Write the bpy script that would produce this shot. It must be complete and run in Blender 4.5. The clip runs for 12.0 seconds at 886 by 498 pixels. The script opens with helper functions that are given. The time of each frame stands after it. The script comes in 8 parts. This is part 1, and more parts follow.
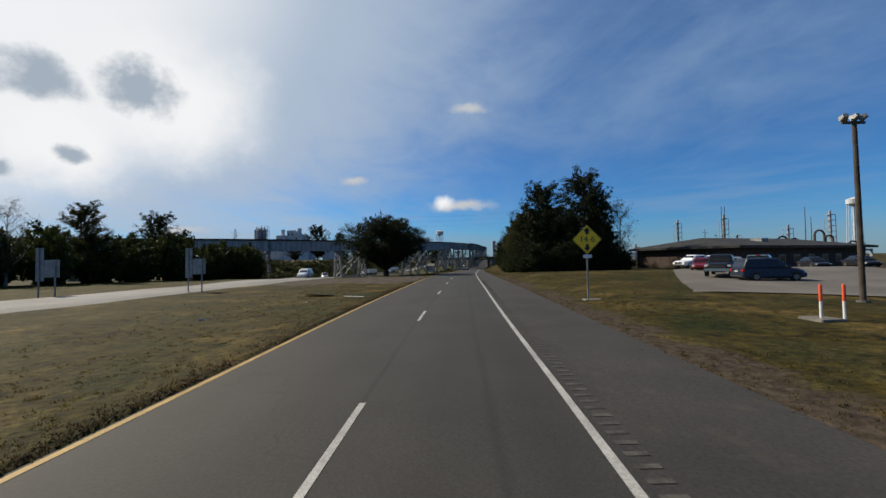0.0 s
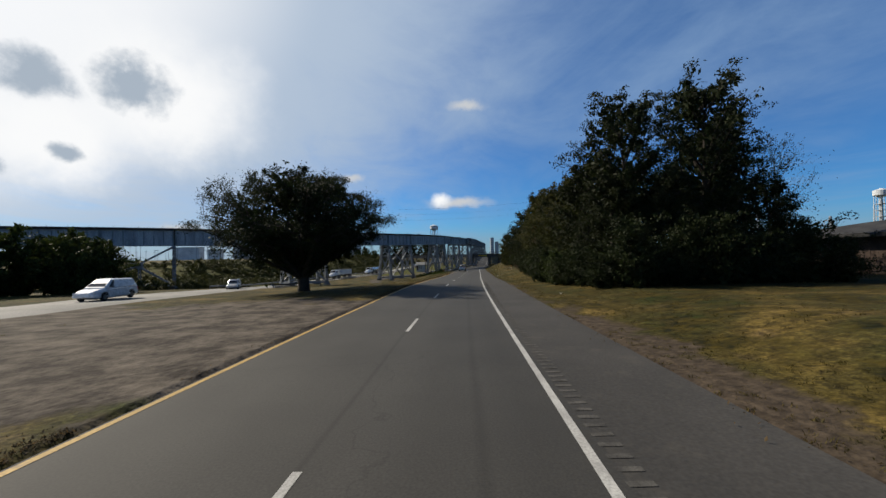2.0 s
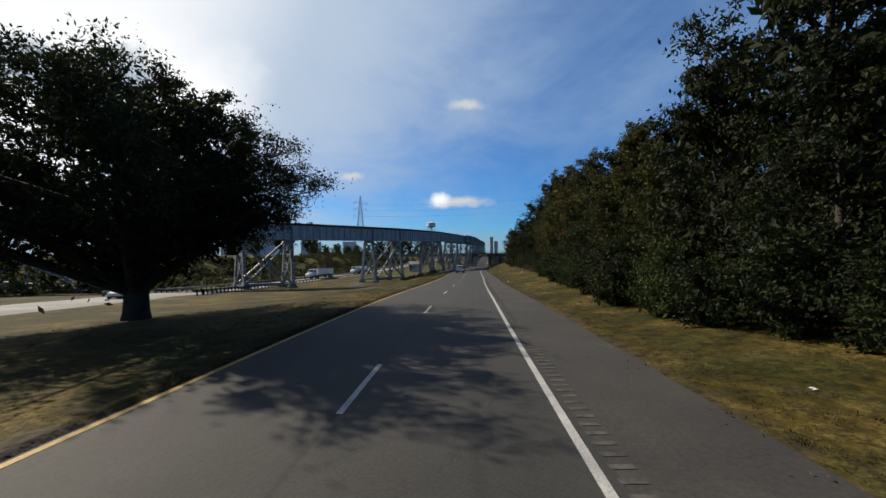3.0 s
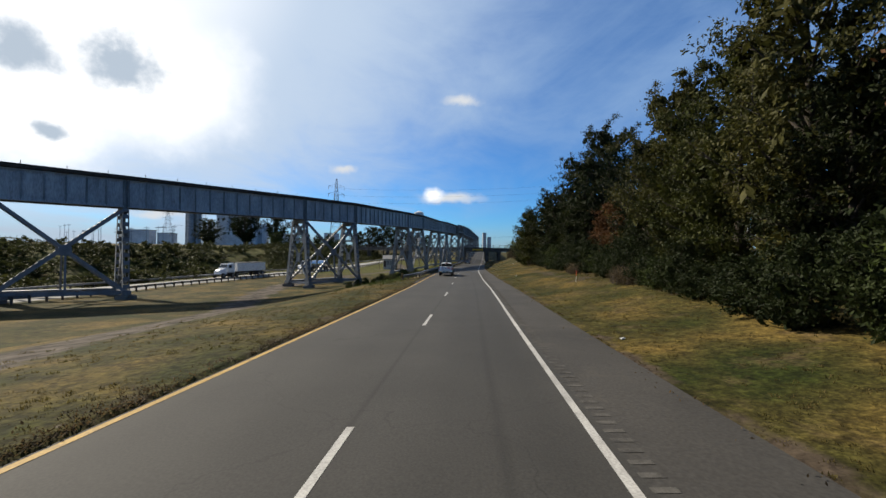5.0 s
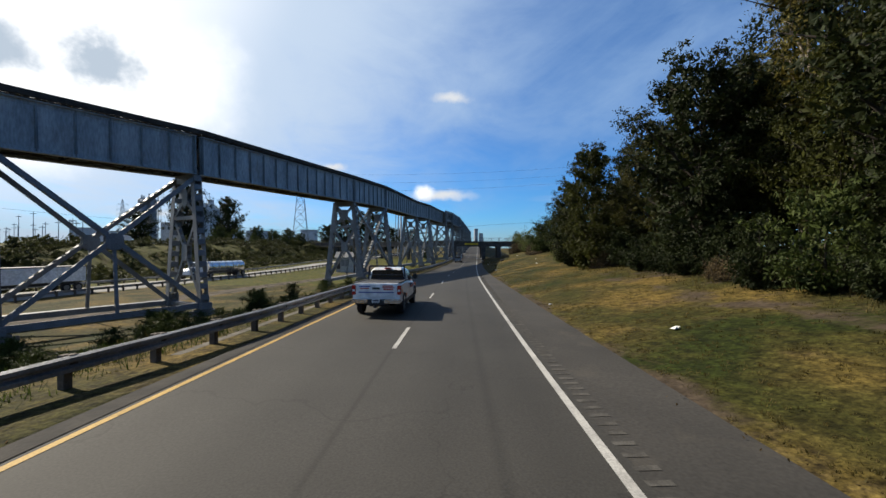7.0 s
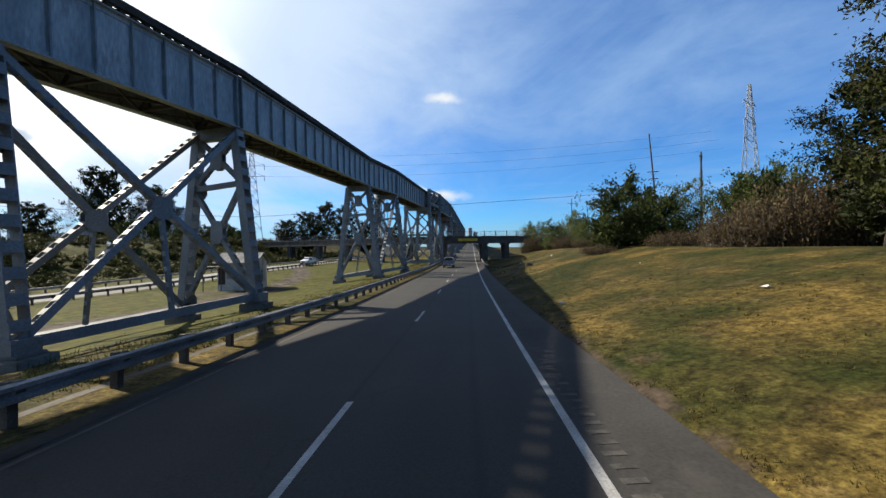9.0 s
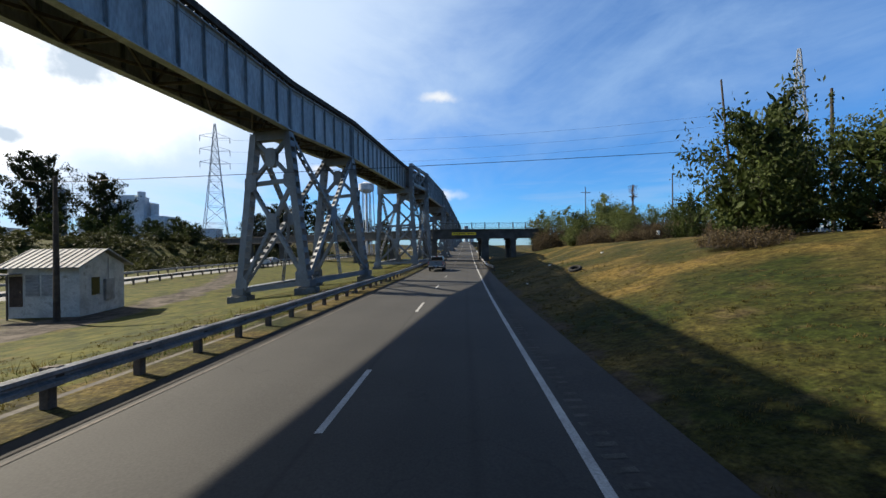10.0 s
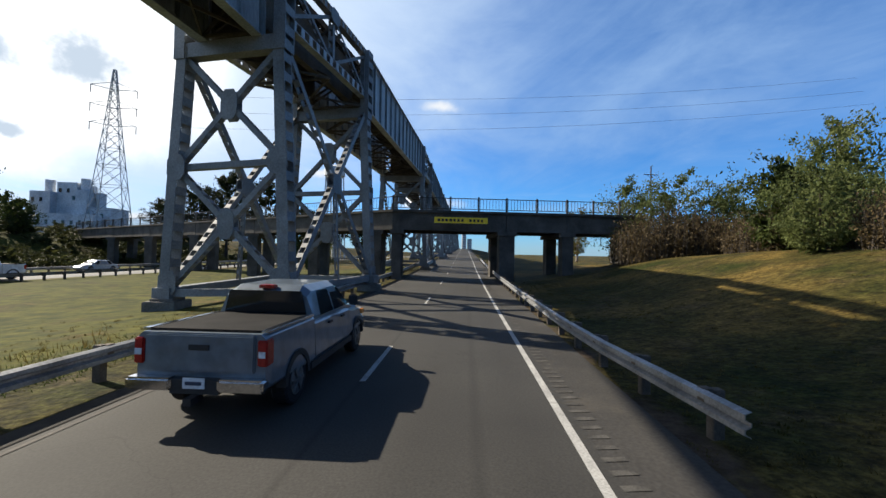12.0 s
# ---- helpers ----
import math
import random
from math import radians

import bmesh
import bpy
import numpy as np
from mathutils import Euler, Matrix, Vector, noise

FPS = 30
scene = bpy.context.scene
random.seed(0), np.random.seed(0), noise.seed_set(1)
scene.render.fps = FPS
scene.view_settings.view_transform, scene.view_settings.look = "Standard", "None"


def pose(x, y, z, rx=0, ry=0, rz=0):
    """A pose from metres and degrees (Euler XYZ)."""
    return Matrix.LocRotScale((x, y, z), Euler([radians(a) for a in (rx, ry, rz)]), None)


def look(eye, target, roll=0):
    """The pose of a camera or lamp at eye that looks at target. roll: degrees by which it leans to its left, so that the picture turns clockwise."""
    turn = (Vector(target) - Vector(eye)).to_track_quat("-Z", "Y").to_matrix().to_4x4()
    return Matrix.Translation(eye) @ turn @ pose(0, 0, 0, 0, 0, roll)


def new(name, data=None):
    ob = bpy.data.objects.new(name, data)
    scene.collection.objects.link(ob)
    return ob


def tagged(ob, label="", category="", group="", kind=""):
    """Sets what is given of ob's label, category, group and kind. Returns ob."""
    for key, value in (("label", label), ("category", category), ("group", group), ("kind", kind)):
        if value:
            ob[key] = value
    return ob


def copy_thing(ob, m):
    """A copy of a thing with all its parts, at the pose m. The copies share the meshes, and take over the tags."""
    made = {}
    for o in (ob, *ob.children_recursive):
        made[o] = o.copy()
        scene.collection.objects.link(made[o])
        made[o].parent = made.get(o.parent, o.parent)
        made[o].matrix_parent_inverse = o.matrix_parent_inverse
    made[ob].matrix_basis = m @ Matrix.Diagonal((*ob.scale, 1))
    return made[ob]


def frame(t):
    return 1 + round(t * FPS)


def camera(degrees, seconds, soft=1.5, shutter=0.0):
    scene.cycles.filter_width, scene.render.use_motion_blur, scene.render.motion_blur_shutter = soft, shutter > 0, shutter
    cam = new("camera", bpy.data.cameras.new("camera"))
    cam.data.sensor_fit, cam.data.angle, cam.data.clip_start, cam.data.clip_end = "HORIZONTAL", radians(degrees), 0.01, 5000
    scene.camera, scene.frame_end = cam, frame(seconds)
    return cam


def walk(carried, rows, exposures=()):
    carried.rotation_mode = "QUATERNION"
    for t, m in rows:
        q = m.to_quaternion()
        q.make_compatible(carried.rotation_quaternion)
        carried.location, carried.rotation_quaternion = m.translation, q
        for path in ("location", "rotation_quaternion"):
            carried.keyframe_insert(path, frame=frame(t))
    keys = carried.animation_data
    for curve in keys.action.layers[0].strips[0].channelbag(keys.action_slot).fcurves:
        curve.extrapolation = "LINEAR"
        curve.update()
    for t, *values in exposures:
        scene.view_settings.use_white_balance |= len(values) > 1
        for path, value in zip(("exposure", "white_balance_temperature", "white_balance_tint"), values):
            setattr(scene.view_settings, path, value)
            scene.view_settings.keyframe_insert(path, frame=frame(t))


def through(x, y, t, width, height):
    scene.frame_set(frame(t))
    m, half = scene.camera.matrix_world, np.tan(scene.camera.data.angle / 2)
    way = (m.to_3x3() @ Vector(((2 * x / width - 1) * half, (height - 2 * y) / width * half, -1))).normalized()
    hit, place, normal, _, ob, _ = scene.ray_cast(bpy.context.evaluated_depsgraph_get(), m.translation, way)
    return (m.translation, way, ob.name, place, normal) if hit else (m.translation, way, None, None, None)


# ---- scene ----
# The camera rides along the right-hand lane: seconds, x, y, z, yaw to the right, pitch up, roll.
cam = camera(97.2, 12.0)
PATH = [
    (0.0, 0.00, 0.00, 2.55, 0.00, 1.60, -0.87),
    (0.5, 0.54, 9.63, 2.57, 0.06, 1.60, -0.46),
    (1.0, 1.11, 19.33, 2.60, 0.26, 1.60, -0.58),
    (1.5, 1.70, 29.07, 2.64, 0.37, 1.38, -0.65),
    (2.0, 2.27, 38.83, 2.62, 0.40, 1.21, -1.08),
    (2.5, 2.87, 48.66, 2.56, 0.45, 1.15, -0.69),
    (3.0, 3.51, 58.59, 2.50, 0.59, 1.09, -0.33),
    (3.5, 4.18, 68.59, 2.43, 0.68, 0.99, 0.07),
    (5.5, 7.42, 109.37, 1.57, 2.09, 0.33, 0.92),
    (6.0, 8.40, 119.76, 1.40, 2.39, 0.27, 0.78),
    (6.5, 9.45, 130.17, 1.23, 2.78, 0.18, 0.83),
    (7.0, 10.56, 140.67, 1.02, 3.05, 0.10, 0.21),
    (9.0, 15.26, 183.41, 0.46, 3.96, 0.19, -0.51),
    (9.5, 16.70, 194.38, 0.24, 4.20, 0.46, -0.34),
    (10.0, 18.17, 205.31, 0.03, 4.54, 0.04, -0.68),
    (10.5, 19.60, 216.20, -0.17, 4.86, 0.90, -0.74),
    (11.0, 21.08, 227.24, -0.19, 4.77, 0.98, 0.56),
    (11.5, 22.60, 238.35, -0.29, 4.79, 0.86, 1.39),
    (12.0, 24.20, 249.51, -0.30, 4.91, 1.27, 1.06),
]
EXPOSURE = ((0.0, 0.22), (1.5, 0.27), (3.5, 0.50), (5.5, 0.68), (7.0, 0.73), (9.0, 0.94), (12.0, 0.97))
walk(cam, [(t, pose(x, y, z, 90 + pitch, 0, -yaw) @ pose(0, 0, 0, 0, 0, roll)) for t, x, y, z, yaw, pitch, roll in PATH],
     EXPOSURE)

# ---- daylight: a low sun ahead on the left, thin cloud round it ----
SUN_LEFT, SUN_UP = 60.0, 35.9  # degrees to the left of +y, degrees above the horizon
SUN_DIR = Vector((-math.sin(radians(SUN_LEFT)) * math.cos(radians(SUN_UP)),
                  math.cos(radians(SUN_LEFT)) * math.cos(radians(SUN_UP)), math.sin(radians(SUN_UP))))


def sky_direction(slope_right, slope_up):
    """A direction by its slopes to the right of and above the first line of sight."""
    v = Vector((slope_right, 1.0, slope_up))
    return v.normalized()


def make_world():
    world = bpy.data.worlds.new("sky")
    scene.world = world
    world.use_nodes = True
    nt = world.node_tree
    n, l = nt.nodes, nt.links
    n.clear()
    out = n.new("ShaderNodeOutputWorld")
    bg = n.new("ShaderNodeBackground")
    bg.inputs["Strength"].default_value = 0.054
    sky = n.new("ShaderNodeTexSky")
    sky.sky_type, sky.sun_disc = "NISHITA", False
    sky.sun_elevation, sky.sun_rotation = radians(SUN_UP), radians(-SUN_LEFT)
    sky.air_density, sky.dust_density, sky.ozone_density = 1.0, 0.3, 4.0
    tc = n.new("ShaderNodeTexCoord")

    def math_node(op, a, b=None, clamp=False):
        m = n.new("ShaderNodeMath")
        m.operation, m.use_clamp = op, clamp
        for i, v in enumerate((a, b)):
            if v is None:
                continue
            if isinstance(v, (int, float)):
                m.inputs[i].default_value = v
            else:
                l.new(v, m.inputs[i])
        return m.outputs[0]

    def ramp(value, a, b):
        m = n.new("ShaderNodeMapRange")
        m.interpolation_type = "SMOOTHSTEP"
        l.new(value, m.inputs[0])
        m.inputs[1].default_value, m.inputs[2].default_value = a, b
        return m.outputs[0]

    def dot(v, d):
        m = n.new("ShaderNodeVectorMath")
        m.operation = "DOT_PRODUCT"
        l.new(v, m.inputs[0])
        m.inputs[1].default_value = d
        return m.outputs["Value"]

    def fbm(v, scale, detail, rough=0.55, stretch=(1, 1, 1), turn=0.0, distort=0.0):
        mp = n.new("ShaderNodeMapping")
        mp.inputs["Scale"].default_value = stretch
        mp.inputs["Rotation"].default_value = (0, 0, turn)
        l.new(v, mp.inputs[0])
        t = n.new("ShaderNodeTexNoise")
        t.inputs["Scale"].default_value, t.inputs["Detail"].default_value = scale, detail
        t.inputs["Roughness"].default_value, t.inputs["Distortion"].default_value = rough, distort
        l.new(mp.outputs[0], t.inputs["Vector"])
        return t

    def mix(fac, a, b):
        m = n.new("ShaderNodeMix")
        m.data_type = "RGBA"
        l.new(fac, m.inputs[0])
        for i, v in ((6, a), (7, b)):
            if isinstance(v, tuple):
                m.inputs[i].default_value = (*v, 1)
            else:
                l.new(v, m.inputs[i])
        return m.outputs[2]

    way = tc.outputs["Generated"]
    # the cloud sheet lies on a flat layer: direction over its height
    sep = n.new("ShaderNodeSeparateXYZ")
    l.new(way, sep.inputs[0])
    up = math_node("MAXIMUM", sep.outputs[2], 0.02)
    lift = math_node("ADD", up, 0.12)
    cx, cy = math_node("DIVIDE", sep.outputs[0], lift), math_node("DIVIDE", sep.outputs[1], lift)
    comb = n.new("ShaderNodeCombineXYZ")
    l.new(cx, comb.inputs[0])
    l.new(cy, comb.inputs[1])
    layer = comb.outputs[0]
    near_sun = dot(way, SUN_DIR)
    glow = ramp(near_sun, 0.80, 0.975)
    wide_glow = ramp(near_sun, 0.25, 0.95)
    # clear air: deep blue low down
    tint = n.new("ShaderNodeMix")
    tint.data_type, tint.blend_type = "RGBA", "MULTIPLY"
    tint.inputs[0].default_value = 1.0
    l.new(sky.outputs[0], tint.inputs[6])
    tint.inputs[7].default_value = (0.48, 1.02, 1.55, 1)
    # the clear sky is deepest overhead and away from the sun
    deep = math_node("MAXIMUM", ramp(sep.outputs[2], 0.55, 0.9), ramp(near_sun, -0.28, -0.75))
    dim = n.new("ShaderNodeVectorMath")
    dim.operation = "SCALE"
    l.new(tint.outputs[2], dim.inputs[0])
    l.new(math_node("SUBTRACT", 1.0, math_node("MULTIPLY", deep, 0.55)), dim.inputs["Scale"])
    # a thin veil of high cloud, thicker overhead and towards the sun, with a clear band above the horizon
    wisp = fbm(layer, 1.1, 10, 0.62, (1.0, 0.62, 1.0), radians(-50), 0.9).outputs["Fac"]
    broad = fbm(layer, 0.55, 4, 0.5, (1.0, 0.8, 1.0), radians(20), 0.4).outputs["Fac"]
    puff = fbm(way, 9.0, 9, 0.62, (1.0, 1.0, 2.6), 0.0, 0.5).outputs["Fac"]
    cover = math_node("ADD", math_node("MULTIPLY", wisp, 0.80), math_node("ADD", math_node("MULTIPLY", broad, 0.85), math_node("MULTIPLY", puff, 0.22)))
    cover = math_node("ADD", cover, math_node("ADD", math_node("MULTIPLY", wide_glow, 0.62), math_node("MULTIPLY", ramp(up, 0.12, 0.34), 0.26)))
    thin = math_node("MULTIPLY", ramp(near_sun, -0.75, -0.05), ramp(up, 0.92, 0.56))
    veil = math_node("MULTIPLY", math_node("MULTIPLY", ramp(cover, 0.86, 1.72), 0.97), thin)
    low_streak = math_node("MULTIPLY", ramp(fbm(way, 3.0, 7, 0.58, (1.0, 1.0, 9.0)).outputs["Fac"], 0.46, 0.72), math_node("MULTIPLY", ramp(up, 0.30, 0.08), 0.45))
    veil = math_node("MAXIMUM", veil, low_streak)
    bright = mix(wide_glow, (3.4, 5.3, 8.3), (7.2, 8.5, 10.2))
    hot = mix(glow, bright, (14.2, 14.3, 14.4))
    colour = mix(veil, dim.outputs[0], hot)
    haze = math_node("MULTIPLY", ramp(up, 0.09, 0.0), 0.5)
    colour = mix(haze, colour, (4.2, 5.0, 6.0))
    # heaped clouds, each at its place in the sky, their edges frayed
    def frayed(scale, far):
        warp = fbm(way, scale, 7, 0.6)
        shift = n.new("ShaderNodeVectorMath")
        shift.operation = "MULTIPLY_ADD"
        l.new(warp.outputs["Color"], shift.inputs[0])
        shift.inputs[1].default_value = (far, far, far)
        l.new(way, shift.inputs[2])
        return shift.outputs[0], far / 2

    big, small = frayed(6.0, 0.19), frayed(16.0, 0.045)

    def cloud(colour_in, fray, right, above, wide, tall, tone, soft):
        """One heaped cloud round a direction, wide and tall in slopes."""
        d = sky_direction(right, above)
        side = Vector((d.y, -d.x, 0)).normalized()
        over = side.cross(d)
        sub = n.new("ShaderNodeVectorMath")
        sub.operation = "SUBTRACT"
        l.new(fray[0], sub.inputs[0])
        sub.inputs[1].default_value = d + Vector((fray[1], fray[1], fray[1]))
        a, b = dot(sub.outputs[0], side / wide), dot(sub.outputs[0], over / tall)
        r = math_node("SQRT", math_node("ADD", math_node("POWER", a, 2), math_node("POWER", b, 2)))
        keep = math_node("MULTIPLY", ramp(r, 1.0, soft), ramp(dot(way, d), 0.6, 0.9))
        return mix(keep, colour_in, tone)

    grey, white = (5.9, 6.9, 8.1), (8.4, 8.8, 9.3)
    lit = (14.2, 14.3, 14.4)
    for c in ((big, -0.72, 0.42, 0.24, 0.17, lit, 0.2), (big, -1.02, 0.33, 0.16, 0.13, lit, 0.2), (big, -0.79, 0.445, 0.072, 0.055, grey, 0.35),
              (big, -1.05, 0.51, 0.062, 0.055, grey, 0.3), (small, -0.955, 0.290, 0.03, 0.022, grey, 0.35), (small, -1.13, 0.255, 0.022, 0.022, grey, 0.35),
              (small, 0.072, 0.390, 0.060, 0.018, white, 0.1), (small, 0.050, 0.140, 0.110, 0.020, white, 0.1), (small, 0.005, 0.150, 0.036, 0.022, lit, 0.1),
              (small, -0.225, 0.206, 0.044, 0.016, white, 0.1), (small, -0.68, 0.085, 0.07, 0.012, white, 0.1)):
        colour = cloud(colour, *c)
    l.new(colour, bg.inputs["Color"])
    l.new(bg.outputs[0], out.inputs["Surface"])


make_world()
sun_data = bpy.data.lights.new("sun", "SUN")
sun_data.energy, sun_data.angle, sun_data.color = 5.0, radians(0.6), (1.0, 0.90, 0.74)
sun = new("sun", sun_data)
sun.matrix_world = look(SUN_DIR * 100, (0, 0, 0))
# ---- materials ----
def material(name, colours, scale=4.0, rough=0.8, metal=0.0, fine=40.0, bump=0.3, bump_dist=0.01, detail=6, spread=(0.35, 0.65),
             per_object=0.0, per_island=0.0, spec=0.3, coat=0.0, stains=None, stretch=(1, 1, 1)):
    """Two or three colours mixed by a coarse noise, grain by a fine one, relief by both."""
    m = bpy.data.materials.new(name)
    m.use_nodes = True
    n, l = m.node_tree.nodes, m.node_tree.links
    b = n["Principled BSDF"]
    tc = n.new("ShaderNodeTexCoord")
    geo = n.new("ShaderNodeNewGeometry")
    mp = n.new("ShaderNodeMapping")
    mp.inputs["Scale"].default_value = stretch
    l.new(geo.outputs["Position"], mp.inputs[0])
    coarse, grain = n.new("ShaderNodeTexNoise"), n.new("ShaderNodeTexNoise")
    for t, s, d in ((coarse, 1.0 / scale, detail), (grain, fine, 3)):
        t.inputs["Scale"].default_value, t.inputs["Detail"].default_value = s, d
        l.new(mp.outputs[0], t.inputs["Vector"])
    ramp = n.new("ShaderNodeValToRGB")
    ramp.color_ramp.elements[0].position, ramp.color_ramp.elements[1].position = spread
    ramp.color_ramp.elements[0].color, ramp.color_ramp.elements[1].color = (*colours[0], 1), (*colours[-1], 1)
    if len(colours) == 3:
        e = ramp.color_ramp.elements.new(sum(spread) / 2)
        e.color = (*colours[1], 1)
    l.new(coarse.outputs["Fac"], ramp.inputs[0])
    hsv = n.new("ShaderNodeHueSaturation")
    l.new(ramp.outputs[0], hsv.inputs["Color"])
    value = n.new("ShaderNodeMapRange")
    l.new(grain.outputs["Fac"], value.inputs[0])
    value.inputs[1].default_value, value.inputs[2].default_value = 0.25, 0.75
    value.inputs[3].default_value, value.inputs[4].default_value = 0.72, 1.28
    last = value.outputs[0]
    for amount, kind in ((per_object, "object"), (per_island, "island")):
        if amount:
            src = n.new("ShaderNodeObjectInfo").outputs["Random"] if kind == "object" else geo.outputs["Random Per Island"]
            r = n.new("ShaderNodeMapRange")
            l.new(src, r.inputs[0])
            r.inputs[3].default_value, r.inputs[4].default_value = 1 - amount, 1 + amount
            mul = n.new("ShaderNodeMath")
            mul.operation = "MULTIPLY"
            l.new(last, mul.inputs[0])
            l.new(r.outputs[0], mul.inputs[1])
            last = mul.outputs[0]
    l.new(last, hsv.inputs["Value"])
    colour = hsv.outputs[0]
    if stains:
        tone, size, amount = stains
        st = n.new("ShaderNodeTexNoise")
        st.inputs["Scale"].default_value, st.inputs["Detail"].default_value, st.inputs["Roughness"].default_value = 1.0 / size, 8, 0.65
        l.new(mp.outputs[0], st.inputs["Vector"])
        r = n.new("ShaderNodeMapRange")
        l.new(st.outputs["Fac"], r.inputs[0])
        r.inputs[1].default_value, r.inputs[2].default_value, r.inputs[4].default_value = 0.56, 0.72, amount
        mx = n.new("ShaderNodeMix")
        mx.data_type = "RGBA"
        l.new(r.outputs[0], mx.inputs[0])
        l.new(colour, mx.inputs[6])
        mx.inputs[7].default_value = (*tone, 1)
        colour = mx.outputs[2]
    l.new(colour, b.inputs["Base Color"])
    b.inputs["Roughness"].default_value, b.inputs["Metallic"].default_value = rough, metal
    b.inputs["Specular IOR Level"].default_value = spec
    b.inputs["Coat Weight"].default_value = coat
    if bump:
        bp = n.new("ShaderNodeBump")
        bp.inputs["Strength"].default_value, bp.inputs["Distance"].default_value = bump, bump_dist
        l.new(grain.outputs["Fac"], bp.inputs["Height"])
        l.new(bp.outputs[0], b.inputs["Normal"])
    return m


def plain(name, colour, rough=0.5, metal=0.0, coat=0.0, spec=0.5):
    return material(name, (tuple(c * 0.9 for c in colour), tuple(min(1, c * 1.08) for c in colour)), 0.6, rough, metal, 25, 0.04, 0.002, spec=spec, coat=coat)


def leaf_material(name, dark, light, through=0.25):
    m = material(name, (dark, light), 1.6, 0.62, 0.0, 6, 0, per_island=0.22, spec=0.12, spread=(0.3, 0.7))
    n, l = m.node_tree.nodes, m.node_tree.links
    b = n["Principled BSDF"]
    t = n.new("ShaderNodeBsdfTranslucent")
    src = b.inputs["Base Color"].links[0].from_socket
    l.new(src, t.inputs["Color"])
    mx = n.new("ShaderNodeMixShader")
    mx.inputs[0].default_value = through
    l.new(b.outputs[0], mx.inputs[1])
    l.new(t.outputs[0], mx.inputs[2])
    l.new(mx.outputs[0], n["Material Output"].inputs["Surface"])
    return m


def road_material():
    """Asphalt with darker oil and wheel bands that follow the lanes, a joint under the lane line, fine cracks."""
    m = material("asphalt", ((0.02856, 0.02747, 0.02478), (0.03654, 0.03503, 0.03125)), 3.0, 0.82, 0, 30, 0.3, 0.005)
    n, l = m.node_tree.nodes, m.node_tree.links
    b = n["Principled BSDF"]
    src = b.inputs["Base Color"].links[0].from_socket
    at = n.new("ShaderNodeAttribute")
    at.attribute_name = "across"
    geo = n.new("ShaderNodeNewGeometry")
    wob = n.new("ShaderNodeTexNoise")
    wob.inputs["Scale"].default_value, wob.inputs["Detail"].default_value = 0.12, 5
    l.new(geo.outputs["Position"], wob.inputs["Vector"])
    add = n.new("ShaderNodeMath")
    add.operation = "MULTIPLY_ADD"
    l.new(wob.outputs["Fac"], add.inputs[0])
    add.inputs[1].default_value = 0.02
    l.new(at.outputs["Fac"], add.inputs[2])
    bands = n.new("ShaderNodeValToRGB")
    cr = bands.color_ramp
    stops = ((0.0, 0.80), (0.06, 1.06), (0.15, 0.93), (0.27, 1.06), (0.38, 0.95), (0.495, 1.04), (0.513, 1.0), (0.522, 0.66), (0.530, 1.02), (0.60, 1.08), (0.70, 0.93), (0.790, 0.98), (0.806, 0.74), (0.825, 1.0), (0.90, 0.90), (0.97, 1.05), (1.0, 1.0))
    cr.elements[0].position, cr.elements[1].position = stops[0][0], stops[-1][0]
    cr.elements[0].color = (stops[0][1] * 0.5,) * 3 + (1,)
    cr.elements[1].color = (stops[-1][1] * 0.5,) * 3 + (1,)
    for p, v in stops[1:-1]:
        cr.elements.new(p).color = (v * 0.5,) * 3 + (1,)
    l.new(add.outputs[0], bands.inputs[0])
    crack = n.new("ShaderNodeTexVoronoi")
    crack.feature = "DISTANCE_TO_EDGE"
    crack.inputs["Scale"].default_value = 0.16
    dist = n.new("ShaderNodeTexNoise")
    dist.inputs["Scale"].default_value, dist.inputs["Detail"].default_value = 0.7, 6
    l.new(geo.outputs["Position"], dist.inputs["Vector"])
    mixv = n.new("ShaderNodeVectorMath")
    mixv.operation = "MULTIPLY_ADD"
    l.new(dist.outputs["Color"], mixv.inputs[0])
    mixv.inputs[1].default_value = (2.4, 2.4, 0)
    l.new(geo.outputs["Position"], mixv.inputs[2])
    l.new(mixv.outputs[0], crack.inputs["Vector"])
    cm = n.new("ShaderNodeMapRange")
    l.new(crack.outputs["Distance"], cm.inputs[0])
    cm.inputs[1].default_value, cm.inputs[2].default_value, cm.inputs[3].default_value, cm.inputs[4].default_value = 0.0, 0.004, 0.72, 1.0
    mul = n.new("ShaderNodeMix")
    mul.data_type, mul.blend_type = "RGBA", "MULTIPLY"
    mul.inputs[0].default_value = 1.0
    l.new(src, mul.inputs[6])
    l.new(bands.outputs[0], mul.inputs[7])
    sc = n.new("ShaderNodeVectorMath")
    sc.operation = "SCALE"
    l.new(mul.outputs[2], sc.inputs[0])
    two = n.new("ShaderNodeMath")
    two.operation = "MULTIPLY"
    l.new(cm.outputs[0], two.inputs[0])
    two.inputs[1].default_value = 2.0
    l.new(two.outputs[0], sc.inputs["Scale"])
    l.new(sc.outputs[0], b.inputs["Base Color"])
    return m


